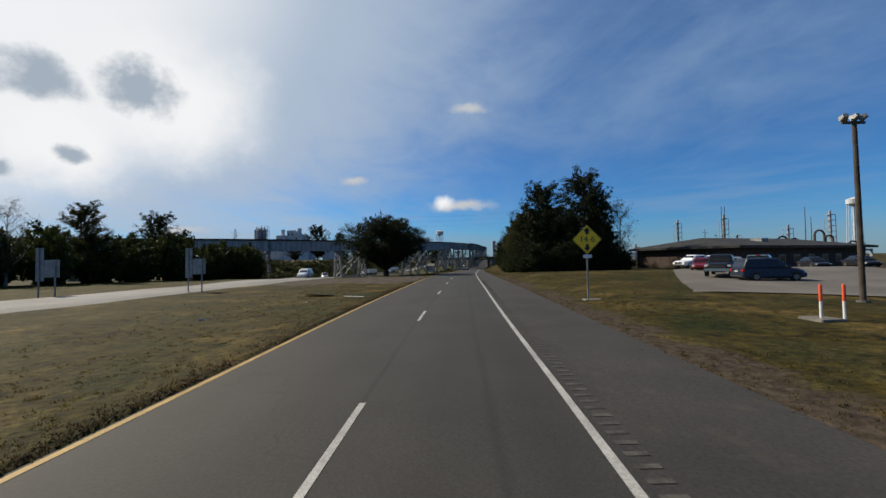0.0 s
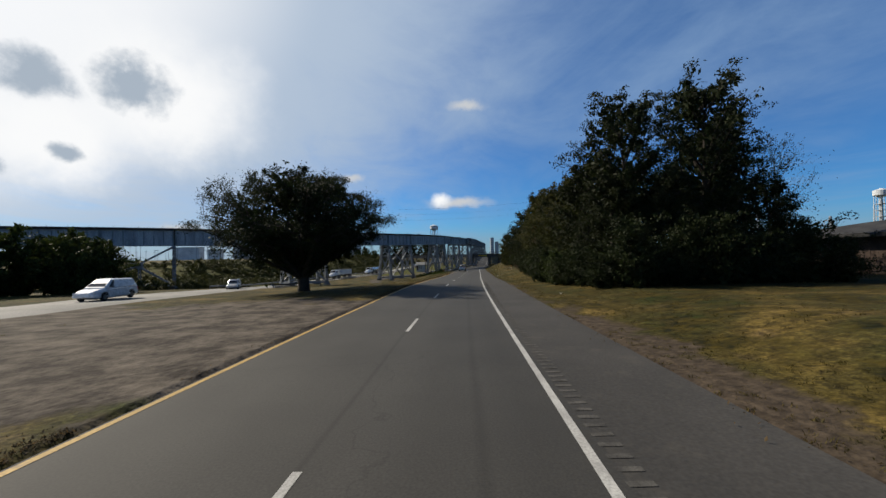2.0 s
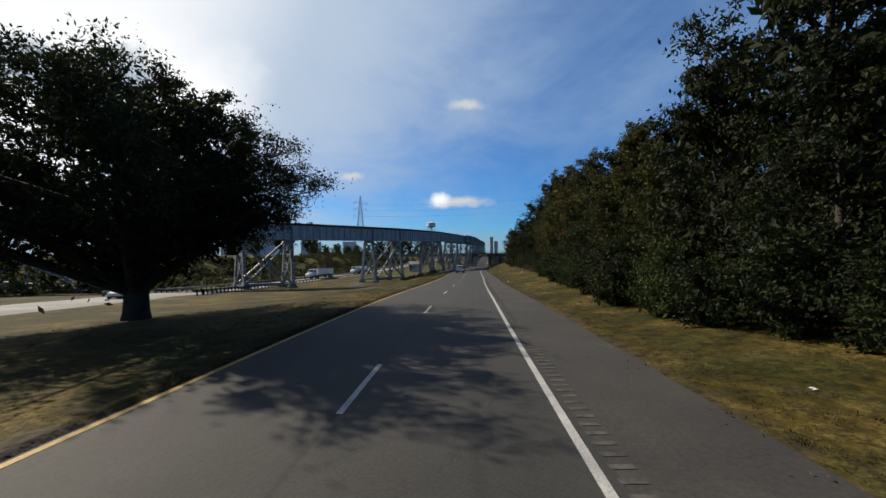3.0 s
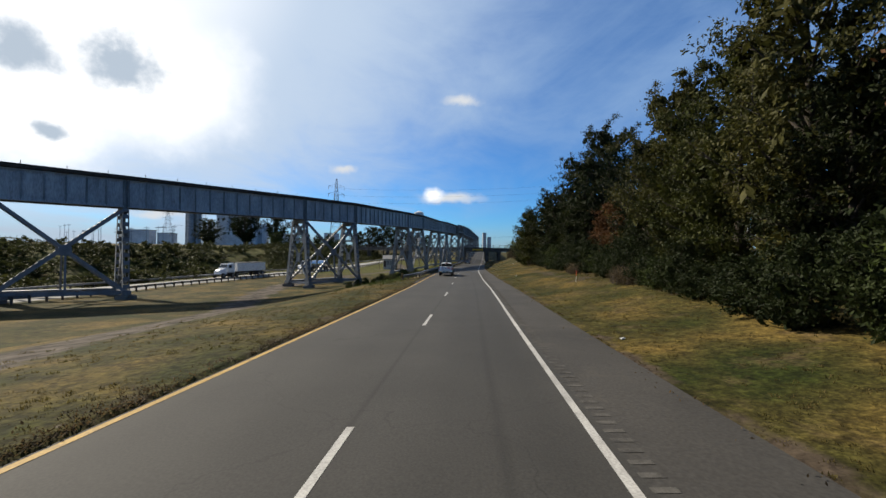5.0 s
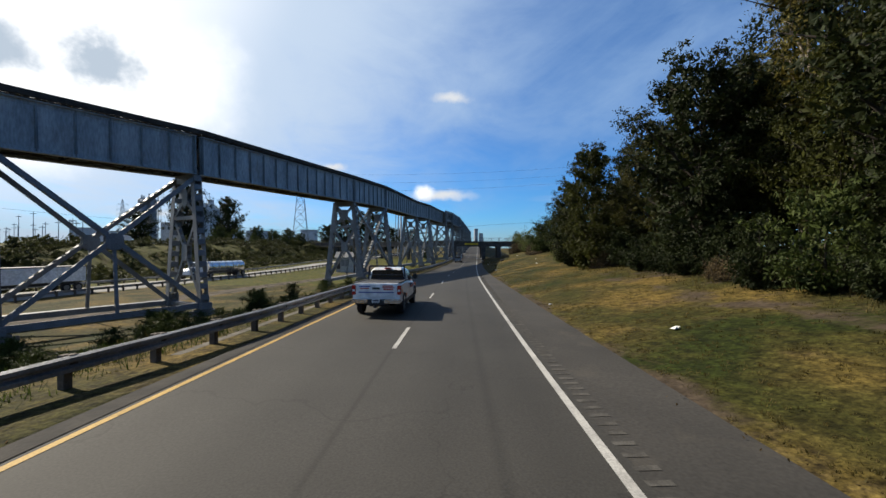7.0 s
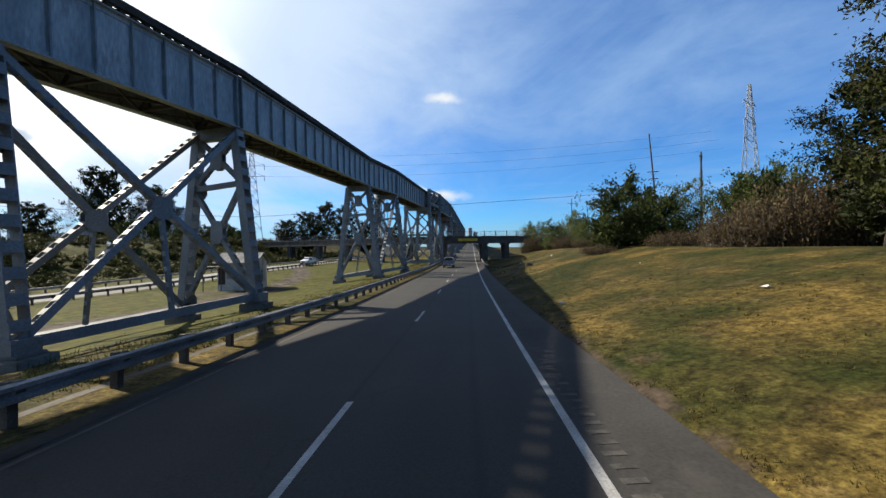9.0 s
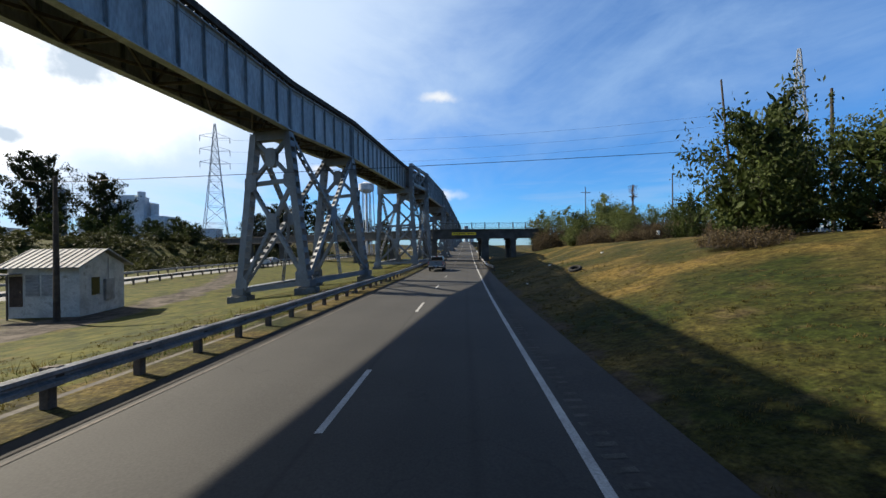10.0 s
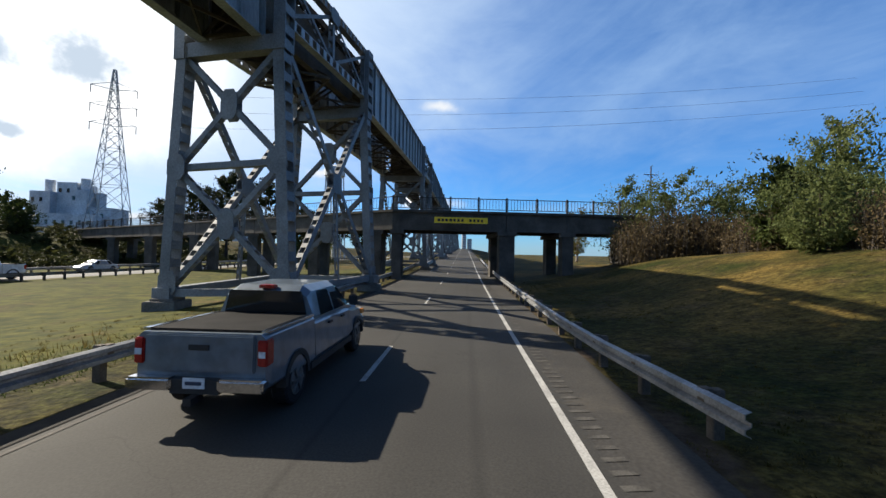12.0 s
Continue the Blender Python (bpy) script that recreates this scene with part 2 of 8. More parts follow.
def ground_material():
    """Dry grass that gives way to bare soil and to gravel where the ground's attributes say so, with ragged edges."""
    m = material("dry_grass", ((0.01638, 0.02184, 0.0039), (0.04212, 0.03588, 0.00936), (0.0975, 0.06786, 0.0180)), 4.0, 0.95, 0, 5, 1.0, 0.06, spread=(0.34, 0.66), spec=0.1, stains=((0.075, 0.052, 0.028), 1.8, 0.7))
    n, l = m.node_tree.nodes, m.node_tree.links
    b = n["Principled BSDF"]
    colour = b.inputs["Base Color"].links[0].from_socket
    geo = n.new("ShaderNodeNewGeometry")
    mid = n.new("ShaderNodeTexNoise")
    mid.inputs["Scale"].default_value, mid.inputs["Detail"].default_value, mid.inputs["Roughness"].default_value = 2.4, 9, 0.78
    l.new(geo.outputs["Position"], mid.inputs["Vector"])
    mm = n.new("ShaderNodeMapRange")
    l.new(mid.outputs["Fac"], mm.inputs[0])
    mm.inputs[1].default_value, mm.inputs[2].default_value, mm.inputs[3].default_value, mm.inputs[4].default_value = 0.38, 0.62, 0.40, 1.50
    vs = n.new("ShaderNodeVectorMath")
    vs.operation = "SCALE"
    l.new(colour, vs.inputs[0])
    l.new(mm.outputs[0], vs.inputs["Scale"])
    colour = vs.outputs[0]
    fine_n = n.new("ShaderNodeTexNoise")
    fine_n.inputs["Scale"].default_value, fine_n.inputs["Detail"].default_value, fine_n.inputs["Roughness"].default_value = 11.0, 6, 0.75
    l.new(geo.outputs["Position"], fine_n.inputs["Vector"])
    fr = n.new("ShaderNodeMapRange")
    l.new(fine_n.outputs["Fac"], fr.inputs[0])
    fr.inputs[1].default_value, fr.inputs[2].default_value, fr.inputs[3].default_value, fr.inputs[4].default_value = 0.36, 0.64, 0.45, 1.6
    vs2 = n.new("ShaderNodeVectorMath")
    vs2.operation = "SCALE"
    l.new(colour, vs2.inputs[0])
    l.new(fr.outputs[0], vs2.inputs["Scale"])
    colour = vs2.outputs[0]
    for name, dark, light, fine in (("lush", (0.022, 0.029, 0.0045), (0.090, 0.086, 0.0130), 1.1), ("dark_grass", (0.0085, 0.0088, 0.0022), (0.064, 0.047, 0.0075), 1.7), ("soil", (0.0326, 0.0249, 0.0178), (0.074, 0.0562, 0.0391), 3.0), ("gravel", (0.026, 0.021, 0.017), (0.115, 0.097, 0.078), 0.8)):
        at = n.new("ShaderNodeAttribute")
        at.attribute_name = name
        ns, ns2 = n.new("ShaderNodeTexNoise"), n.new("ShaderNodeTexNoise")
        ns.inputs["Scale"].default_value, ns.inputs["Detail"].default_value, ns.inputs["Roughness"].default_value = 0.45, 9, 0.62
        ns2.inputs["Scale"].default_value, ns2.inputs["Detail"].default_value, ns2.inputs["Roughness"].default_value = fine, 10, 0.72
        for q in (ns, ns2):
            l.new(geo.outputs["Position"], q.inputs["Vector"])
        add = n.new("ShaderNodeMath")
        add.operation = "ADD"
        l.new(at.outputs["Fac"], add.inputs[0])
        l.new(ns.outputs["Fac"], add.inputs[1])
        mr = n.new("ShaderNodeMapRange")
        mr.interpolation_type = "SMOOTHSTEP"
        l.new(add.outputs[0], mr.inputs[0])
        mr.inputs[1].default_value, mr.inputs[2].default_value = 0.92, 1.10
        rp = n.new("ShaderNodeValToRGB")
        rp.color_ramp.elements[0].color, rp.color_ramp.elements[1].color = (*dark, 1), (*light, 1)
        rp.color_ramp.elements[0].position, rp.color_ramp.elements[1].position = 0.40, 0.63
        l.new(ns2.outputs["Fac"], rp.inputs[0])
        mx = n.new("ShaderNodeMix")
        mx.data_type = "RGBA"
        l.new(mr.outputs[0], mx.inputs[0])
        l.new(colour, mx.inputs[6])
        l.new(rp.outputs[0], mx.inputs[7])
        colour = mx.outputs[2]
    l.new(colour, b.inputs["Base Color"])
    return m


ASPHALT = road_material()
SHOULDER = material("shoulder_asphalt", ((0.02992, 0.0286, 0.0264), (0.04312, 0.04048, 0.03652)), 3.0, 0.9, 0, 18, 0.5, 0.008, stains=((0.0748, 0.066, 0.0528), 1.2, 0.45))
OLD_ASPHALT = material("pale_concrete_road", ((0.173, 0.17, 0.159), (0.238, 0.231, 0.217)), 5.0, 0.9, 0, 15, 0.3, 0.006)
WHITE_LINE = material("white_road_paint", ((0.27, 0.265, 0.25), (0.40, 0.395, 0.37)), 0.7, 0.7, 0, 30, 0.2, 0.003, stains=((0.14, 0.14, 0.135), 0.35, 0.7))
YELLOW_LINE = material("yellow_road_paint", ((0.30, 0.19, 0.045), (0.42, 0.27, 0.07)), 0.7, 0.7, 0, 30, 0.2, 0.003, stains=((0.12, 0.09, 0.06), 0.35, 0.7))
GRASS = ground_material()

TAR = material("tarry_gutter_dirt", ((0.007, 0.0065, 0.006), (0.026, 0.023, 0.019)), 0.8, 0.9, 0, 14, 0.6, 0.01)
STEEL = material("grey_painted_steel", ((0.129, 0.139, 0.148), (0.199, 0.209, 0.218)), 1.4, 0.55, 0.0, 12, 0.15, 0.004, stains=((0.133, 0.109, 0.0936), 0.8, 0.55), spec=0.45, per_object=0.06)
GIRDER_STEEL = material("grey_girder_paint", ((0.224, 0.252, 0.274), (0.358, 0.386, 0.409)), 1.1, 0.5, 0.0, 9, 0.15, 0.004, stains=((0.134, 0.112, 0.101), 0.5, 0.6), spec=0.45, stretch=(1, 1, 0.25))
# dark brown steel, well below the grey of the outer girders
DARK_STEEL = material("dark_underside_steel", ((0.045, 0.040, 0.036), (0.10, 0.085, 0.07)), 1.2, 0.8, 0.0, 10, 0.3, 0.005)
TIMBER = material("creosoted_timber", ((0.030, 0.025, 0.021), (0.065, 0.054, 0.045)), 0.6, 0.9, 0.0, 14, 0.4, 0.006)
CONCRETE = material("weathered_concrete", ((0.117, 0.1098, 0.0972), (0.198, 0.1872, 0.1665)), 1.2, 0.9, 0.0, 12, 0.4, 0.006, stains=((0.063, 0.0585, 0.054), 0.9, 0.65))
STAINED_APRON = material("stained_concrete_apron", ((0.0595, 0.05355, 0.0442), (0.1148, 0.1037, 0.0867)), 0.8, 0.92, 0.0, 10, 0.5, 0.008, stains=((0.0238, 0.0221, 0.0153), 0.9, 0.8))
DARK_CONCRETE = material("dark_stained_concrete", ((0.05625, 0.051, 0.045), (0.105, 0.09525, 0.084)), 1.5, 0.9, 0.0, 12, 0.4, 0.006, stains=((0.02625, 0.024, 0.0225), 1.0, 0.6))
GALVANISED = material("galvanised_steel", ((0.19, 0.192, 0.195), (0.31, 0.312, 0.315)), 0.7, 0.5, 0.55, 20, 0.1, 0.002, stains=((0.13, 0.115, 0.10), 0.5, 0.4))
POST_WOOD = material("grey_timber_post", ((0.075, 0.062, 0.05), (0.13, 0.108, 0.088)), 0.3, 0.9, 0, 30, 0.4, 0.004)
BARK = material("bark", ((0.0225, 0.018, 0.014), (0.0475, 0.039, 0.031)), 0.5, 0.95, 0, 18, 0.9, 0.02)
PALE_BARK = material("pale_bark", ((0.16, 0.135, 0.11), (0.27, 0.235, 0.195)), 0.5, 0.95, 0, 18, 0.7, 0.01)
STIFF_STEEL = material("dirt_streaked_steel", ((0.11, 0.13, 0.145), (0.24, 0.27, 0.29)), 0.9, 0.55, 0.0, 9, 0.15, 0.004, spec=0.4, stretch=(1, 1, 0.25))
SAGE_LEAF = leaf_material("pale_green_leaves", (0.055, 0.075, 0.022), (0.130, 0.150, 0.050), 0.4)
BLADES = leaf_material("grass_blades", (0.042, 0.042, 0.0098), (0.119, 0.0875, 0.0308), 0.5)
# leaf colour lowered to carry the backlit shade of the crowns
OAK_LEAF = leaf_material("shaded_oak_leaves", (0.0085, 0.013, 0.004), (0.022, 0.030, 0.008))
GREEN_LEAF = leaf_material("green_leaves", (0.019, 0.029, 0.007), (0.052, 0.068, 0.015))
OLIVE_LEAF = leaf_material("olive_leaves", (0.023, 0.026, 0.006), (0.072, 0.067, 0.017), 0.3)
YELLOW_LEAF = leaf_material("yellowing_leaves", (0.0760, 0.0680, 0.0144), (0.1680, 0.1360, 0.0280))
RUST_LEAF = leaf_material("rust_brown_leaves", (0.0612, 0.0302, 0.0115), (0.1224, 0.0576, 0.0216))
CREEPER_LEAF = leaf_material("creeper_leaves", (0.012, 0.0165, 0.0034), (0.052, 0.056, 0.0105), 0.3)
LEVEE_LEAF = leaf_material("levee_scrub_leaves", (0.028, 0.034, 0.011), (0.074, 0.076, 0.024))
WEED_LEAF = leaf_material("green_weeds", (0.022, 0.036, 0.007), (0.060, 0.080, 0.016), 0.4)
# green leaves with the shade of the wood's edge put into their colour
SHADED_LEAF = leaf_material("shaded_green_leaves", (0.00682, 0.0105, 0.00279), (0.0205, 0.026, 0.0062))
SCRUB_LEAF = leaf_material("dry_scrub", (0.05784, 0.04216, 0.0204), (0.1156, 0.08496, 0.04216))


# ---- mesh helpers ----
class Geo:
    """Vertices and faces of one mesh."""

    def __init__(self):
        self.v, self.f = [], []

    def add(self, verts, faces):
        k = len(self.v)
        self.v += [tuple(p) for p in verts]
        self.f += [tuple(i + k for i in f) for f in faces]
        return self

    def block(self, centre, ax, ay, az):
        """A box from its centre and three half-axes."""
        c, ax, ay, az = Vector(centre), Vector(ax), Vector(ay), Vector(az)
        vs = [c + sx * ax + sy * ay + sz * az for sz in (-1, 1) for sy in (-1, 1) for sx in (-1, 1)]
        return self.add(vs, [(0, 2, 3, 1), (4, 5, 7, 6), (0, 1, 5, 4), (2, 6, 7, 3), (0, 4, 6, 2), (1, 3, 7, 5)])

    def box(self, x0, x1, y0, y1, z0, z1):
        return self.block(((x0 + x1) / 2, (y0 + y1) / 2, (z0 + z1) / 2), ((x1 - x0) / 2, 0, 0), (0, (y1 - y0) / 2, 0), (0, 0, (z1 - z0) / 2))

    def beam(self, p, q, w, h, side=None):
        """A square bar from p to q, w along side and h across."""
        p, q = Vector(p), Vector(q)
        d = q - p
        a, b = frame_axes(d, side)
        return self.block((p + q) / 2, a * w / 2, b * h / 2, d / 2)

    def laced(self, p, q, w, h, side=None, plate=0.03, step=0.75, rung=0.32):
        """A built-up member: two solid plates across side, joined by battens."""
        p, q = Vector(p), Vector(q)
        d = q - p
        a, b = frame_axes(d, side)
        long = d.length
        u = d / long
        for s in (-1, 1):
            self.block((p + q) / 2 + a * s * (w / 2 - plate / 2), a * plate / 2, b * h / 2, d / 2)
            k = max(2, int(long / step))
            for i in range(k + 1):
                c = p + d * ((i + 0.0) / k)
                c = p + u * min(max((c - p).length, rung / 2), long - rung / 2)
                self.block(c + b * s * (h / 2 - plate / 2), a * (w / 2 - plate), b * plate / 2, u * rung / 2)
        return self

    def tube(self, points, radii, sides=8, cap=True):
        """A round bar along points."""
        k, n = len(self.v), len(points)
        pts = [Vector(p) for p in points]
        prev = None
        for i, p in enumerate(pts):
            d = (pts[min(i + 1, n - 1)] - pts[max(i - 1, 0)]).normalized()
            a = frame_axes(d, prev)[0]
            b = d.cross(a)
            prev = a
            for j in range(sides):
                t = 2 * math.pi * j / sides
                self.v.append(tuple(p + radii[i] * (math.cos(t) * a + math.sin(t) * b)))
        for i in range(n - 1):
            for j in range(sides):
                j2 = (j + 1) % sides
                self.f.append((k + i * sides + j, k + i * sides + j2, k + (i + 1) * sides + j2, k + (i + 1) * sides + j))
        if cap:
            self.f.append(tuple(k + j for j in reversed(range(sides))))
            self.f.append(tuple(k + (n - 1) * sides + j for j in range(sides)))
        return self

    def sweep(self, points, section, closed=True):
        """A section of (across, up) pairs drawn along points; up is z."""
        k, m = len(self.v), len(section)
        pts = [Vector(p) for p in points]
        for i, p in enumerate(pts):
            d = pts[min(i + 1, len(pts) - 1)] - pts[max(i - 1, 0)]
            side = Vector((d.y, -d.x, 0)).normalized()
            for a, b in section:
                self.v.append(tuple(p + side * a + Vector((0, 0, b))))
        for i in range(len(pts) - 1):
            for j in range(m if closed else m - 1):
                j2 = (j + 1) % m
                self.f.append((k + i * m + j, k + i * m + j2, k + (i + 1) * m + j2, k + (i + 1) * m + j))
        if closed:
            self.f.append(tuple(k + j for j in reversed(range(m))))
            self.f.append(tuple(k + (len(pts) - 1) * m + j for j in range(m)))
        return self

    def mesh(self, name, mat, smooth=False, bevel=0.0):
        me = bpy.data.meshes.new(name)
        me.from_pydata(self.v, [], self.f)
        bm = bmesh.new()
        bm.from_mesh(me)
        bmesh.ops.recalc_face_normals(bm, faces=bm.faces[:])
        if bevel:
            bmesh.ops.bevel(bm, geom=bm.edges[:], offset=bevel, segments=2, affect="EDGES", clamp_overlap=True)
        bm.to_mesh(me)
        bm.free()
        me.materials.append(mat)
        if smooth:
            me.shade_smooth()
        return me


def frame_axes(d, side=None):
    d = d.normalized()
    s = Vector(side) if side is not None else (Vector((0, 0, 1)) if abs(d.z) < 0.9 else Vector((1, 0, 0)))
    a = s - d * s.dot(d)
    if a.length < 1e-4:
        a = d.orthogonal()
    a.normalize()
    return a, d.cross(a)


def empty(name, at=(0, 0, 0), label="", category="", group="", kind=""):
    ob = new(name)
    ob.location = at
    ob.empty_display_size = 0.3
    return tagged(ob, label, category, group, kind)


def part(name, geo, mat, parent=None, label="", smooth=False, bevel=0.0):
    """One mesh object, under a thing or a part. The geometry is in the parent's own space."""
    me = geo if isinstance(geo, bpy.types.Mesh) else geo.mesh(name, mat, smooth, bevel)
    ob = new(name, me)
    ob.parent = parent
    if label:
        ob["label"] = label
    return ob


def spline(points):
    """A smooth curve y -> value through points sorted by y."""
    ys, vs = [p[0] for p in points], [p[1] for p in points]
    n = len(ys)
    sl = [(vs[i + 1] - vs[i]) / (ys[i + 1] - ys[i]) for i in range(n - 1)]
    m = [sl[0]] + [(sl[i - 1] * (ys[i + 1] - ys[i]) + sl[i] * (ys[i] - ys[i - 1])) / (ys[i + 1] - ys[i - 1]) for i in range(1, n - 1)] + [sl[-1]]

    def value(y):
        if y <= ys[0]:
            return vs[0] + m[0] * (y - ys[0])
        if y >= ys[-1]:
            return vs[-1] + m[-1] * (y - ys[-1])
        i = next(k for k in range(n - 1) if y <= ys[k + 1])
        h = ys[i + 1] - ys[i]
        t = (y - ys[i]) / h
        return ((1 + 2 * t) * (1 - t) ** 2 * vs[i] + t * (1 - t) ** 2 * h * m[i] + t * t * (3 - 2 * t) * vs[i + 1] + t * t * (t - 1) * h * m[i + 1])
    return value


def smooth01(a, b, x):
    t = min(max((x - a) / (b - a), 0.0), 1.0)
    return t * t * (3 - 2 * t)


# ---- the lie of the land ----
# the line the camera rides, the height of the road under it, the ground beside it
camera_x = spline([(-150, -8.0), (0, 0), (29, 1.70), (58.6, 3.51), (84, 5.3), (109.4, 7.42), (130, 9.45), (155, 12.05), (183.37, 15.26), (205.31, 18.17), (227.25, 21.08), (249.49, 24.20), (299.64, 31.35), (399.34, 45.52), (698.46, 87.92)])
road_shift = spline([(-60, 0), (6.5, 0), (16, -0.13), (26, -0.19), (36, -0.20), (55, -0.24), (66, -0.23), (90, 0.02), (116, 0.27), (126, 0.31), (137, 0.26), (148, 0.06), (170, -0.12), (190, -0.24), (222, -0.25), (245, -0.18), (300, -0.16), (400, -0.15)])


def lane_x(y):
    return camera_x(y) + road_shift(y)


road_z = spline([(-150, 0), (0, 0), (29, 0.08), (58.6, -0.05), (80, -0.25), (109, -0.98), (140, -1.52), (183, -2.09), (205, -2.52), (227, -2.74), (250, -2.85), (286, -2.45), (340, -0.4), (430, 3.2), (530, 6.2), (610, 6.5), (3000, 6.0)])
left_z = spline([(-150, 0), (30, 0.05), (58, -0.15), (78, -0.7), (108, -2.3), (140, -4.0), (172, -4.5), (205, -4.5), (240, -4.3), (268, -3.4), (300, -3.0), (400, -1.5), (600, 0), (3000, 0)])
bank_foot = lambda y: smooth01(238, 262, y)
right_rise = spline([(-150, 0.0), (8, 0.05), (18, 0.2), (32, 0.55), (44, 1.0), (60, 0.55), (75, 0.45), (100, 0.9), (130, 1.6), (155, 2.0), (180, 2.45), (205, 3.0), (230, 3.6), (248, 3.6), (264, 3.4), (278, 3.0), (290, 2.0), (310, 1.0), (400, -1.0), (3000, -3.0)])
shoulder_edge = spline([(-150, 5.4), (0, 5.4), (50, 4.7), (100, 4.3), (150, 4.0), (200, 3.4), (300, 3.4), (700, 3.4)])
LEFT_EDGE = -6.0


def left_edge(y):
    """The pavement ends at the yellow line until the guard rail begins."""
    return -5.68 + (LEFT_EDGE + 5.68) * smooth01(138, 150, y)



def ground_z(x, y):
    d = x - lane_x(y)
    r = road_z(y)
    edge = shoulder_edge(y)
    le = left_edge(y)
    if le - 0.08 <= d <= edge:
        return r - 0.12
    if d < le - 0.08:
        z = r - 0.01 + 0.05 * smooth01(140, 120, y) * smooth01(-8.5, -6.2, d) + (left_z(y) - r) * smooth01(LEFT_EDGE - 0.6, -24.0, d)
        levee = smooth01(-66, -84, d) * smooth01(95, 150, y)
        return z + 5.8 * levee + 0.12 * noise.noise(Vector((x * 0.12, y * 0.12, 0))) * smooth01(-7, -12, d)
    k = smooth01(90, 190, y)
    far = 13 + 5 * k
    t = min(max((d - edge) / (far - edge), 0), 1)
    shape = (t * t * (3 - 2 * t)) * (1 - k) + (1 - (1 - t) ** 1.15) * k
    f = bank_foot(y)
    if f:
        t = min(max((d - edge) / (20.0 - edge), 0), 1)
        shape = shape * (1 - f) + (t * t * (3 - 2 * t)) ** 1.25 * f
    z = r - 0.05 + right_rise(y) * shape
    return z + 0.14 * noise.noise(Vector((x * 0.15, y * 0.15, 3))) * smooth01(edge + 1, edge + 4, d)


def on_road(d, y, up=0.0):
    return Vector((lane_x(y) + d, y, road_z(y) + up))


def near_line(x, y, pts):
    """Distance on plan from a broken line."""
    best = 1e9
    for (ax, ay), (bx, by) in zip(pts, pts[1:]):
        ux, uy = bx - ax, by - ay
        t = min(max(((x - ax) * ux + (y - ay) * uy) / (ux * ux + uy * uy), 0), 1)
        best = min(best, math.hypot(x - ax - ux * t, y - ay - uy * t))
    return best


TRACK = [(-5, 104), (-8.5, 122), (-11, 134), (-15.5, 147), (-19, 165), (-16.72, 186.70), (-11.29, 205.58), (-5.97, 219.46), (-4.17, 228.43), (-3.79, 236.42), (-4.18, 245.43), (-5.36, 255.46), (-9.82, 270.56), (-17.47, 285.74)]


def bare_ground(x, y):
    """What the ground is: lush grass, darkened grass, soil and gravel, each 0 to 1."""
    d = x - lane_x(y)
    soil = gravel = 0.0
    # grass colour darkened over the first stretch to lower its brightness
    dark_grass = 0.50 * smooth01(104, 84, y) * smooth01(-60, -45, d) * smooth01(-40, -20, y)
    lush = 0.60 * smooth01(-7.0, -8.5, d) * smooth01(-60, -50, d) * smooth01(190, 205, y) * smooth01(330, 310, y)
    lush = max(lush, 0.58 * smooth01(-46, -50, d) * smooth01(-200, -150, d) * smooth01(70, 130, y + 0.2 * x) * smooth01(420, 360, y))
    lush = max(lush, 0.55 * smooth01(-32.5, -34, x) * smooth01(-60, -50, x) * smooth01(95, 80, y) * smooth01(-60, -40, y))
    if -400 < d < 60 and -60 < y < 330:
        soil = 0.40 * smooth01(-7.6, -5.9, d) * (d < 0) * smooth01(150, 135, y)
        e = shoulder_edge(y)
        soil = max(soil, 0.66 * smooth01(e + 3.6, e + 0.6, d) * (d > 0) * smooth01(78, 50, y), 0.52 * smooth01(e + 1.5, e + 0.2, d) * (d > 0))
        soil = max(soil, 0.46 * smooth01(8.6, 11.5, d) * smooth01(66, 74, y) * smooth01(182, 165, y), 0.50 * smooth01(7.5, 9.5, d) * smooth01(12, 10, d) * smooth01(118, 130, y) * smooth01(180, 165, y))
        soil = max(soil, 0.40 * smooth01(9, 13, d) * smooth01(205, 190, y) * smooth01(240, 225, -y + 460))
        gravel = 0.72 * smooth01(40, 47, y + 2.0 * math.sin(x * 0.7)) * smooth01(73, 62, y - 1.5 * math.sin(x * 0.5)) * smooth01(-25, -21, x) * (d < 0)
        gravel = max(gravel, 0.74 * smooth01(2.9, 1.3, near_line(x, y, TRACK)) if d < -8 else 0)
        gravel = max(gravel, 0.5 * smooth01(7, 4, math.hypot(x + 8.7, y - 231.5)))
    return lush, dark_grass, soil, gravel


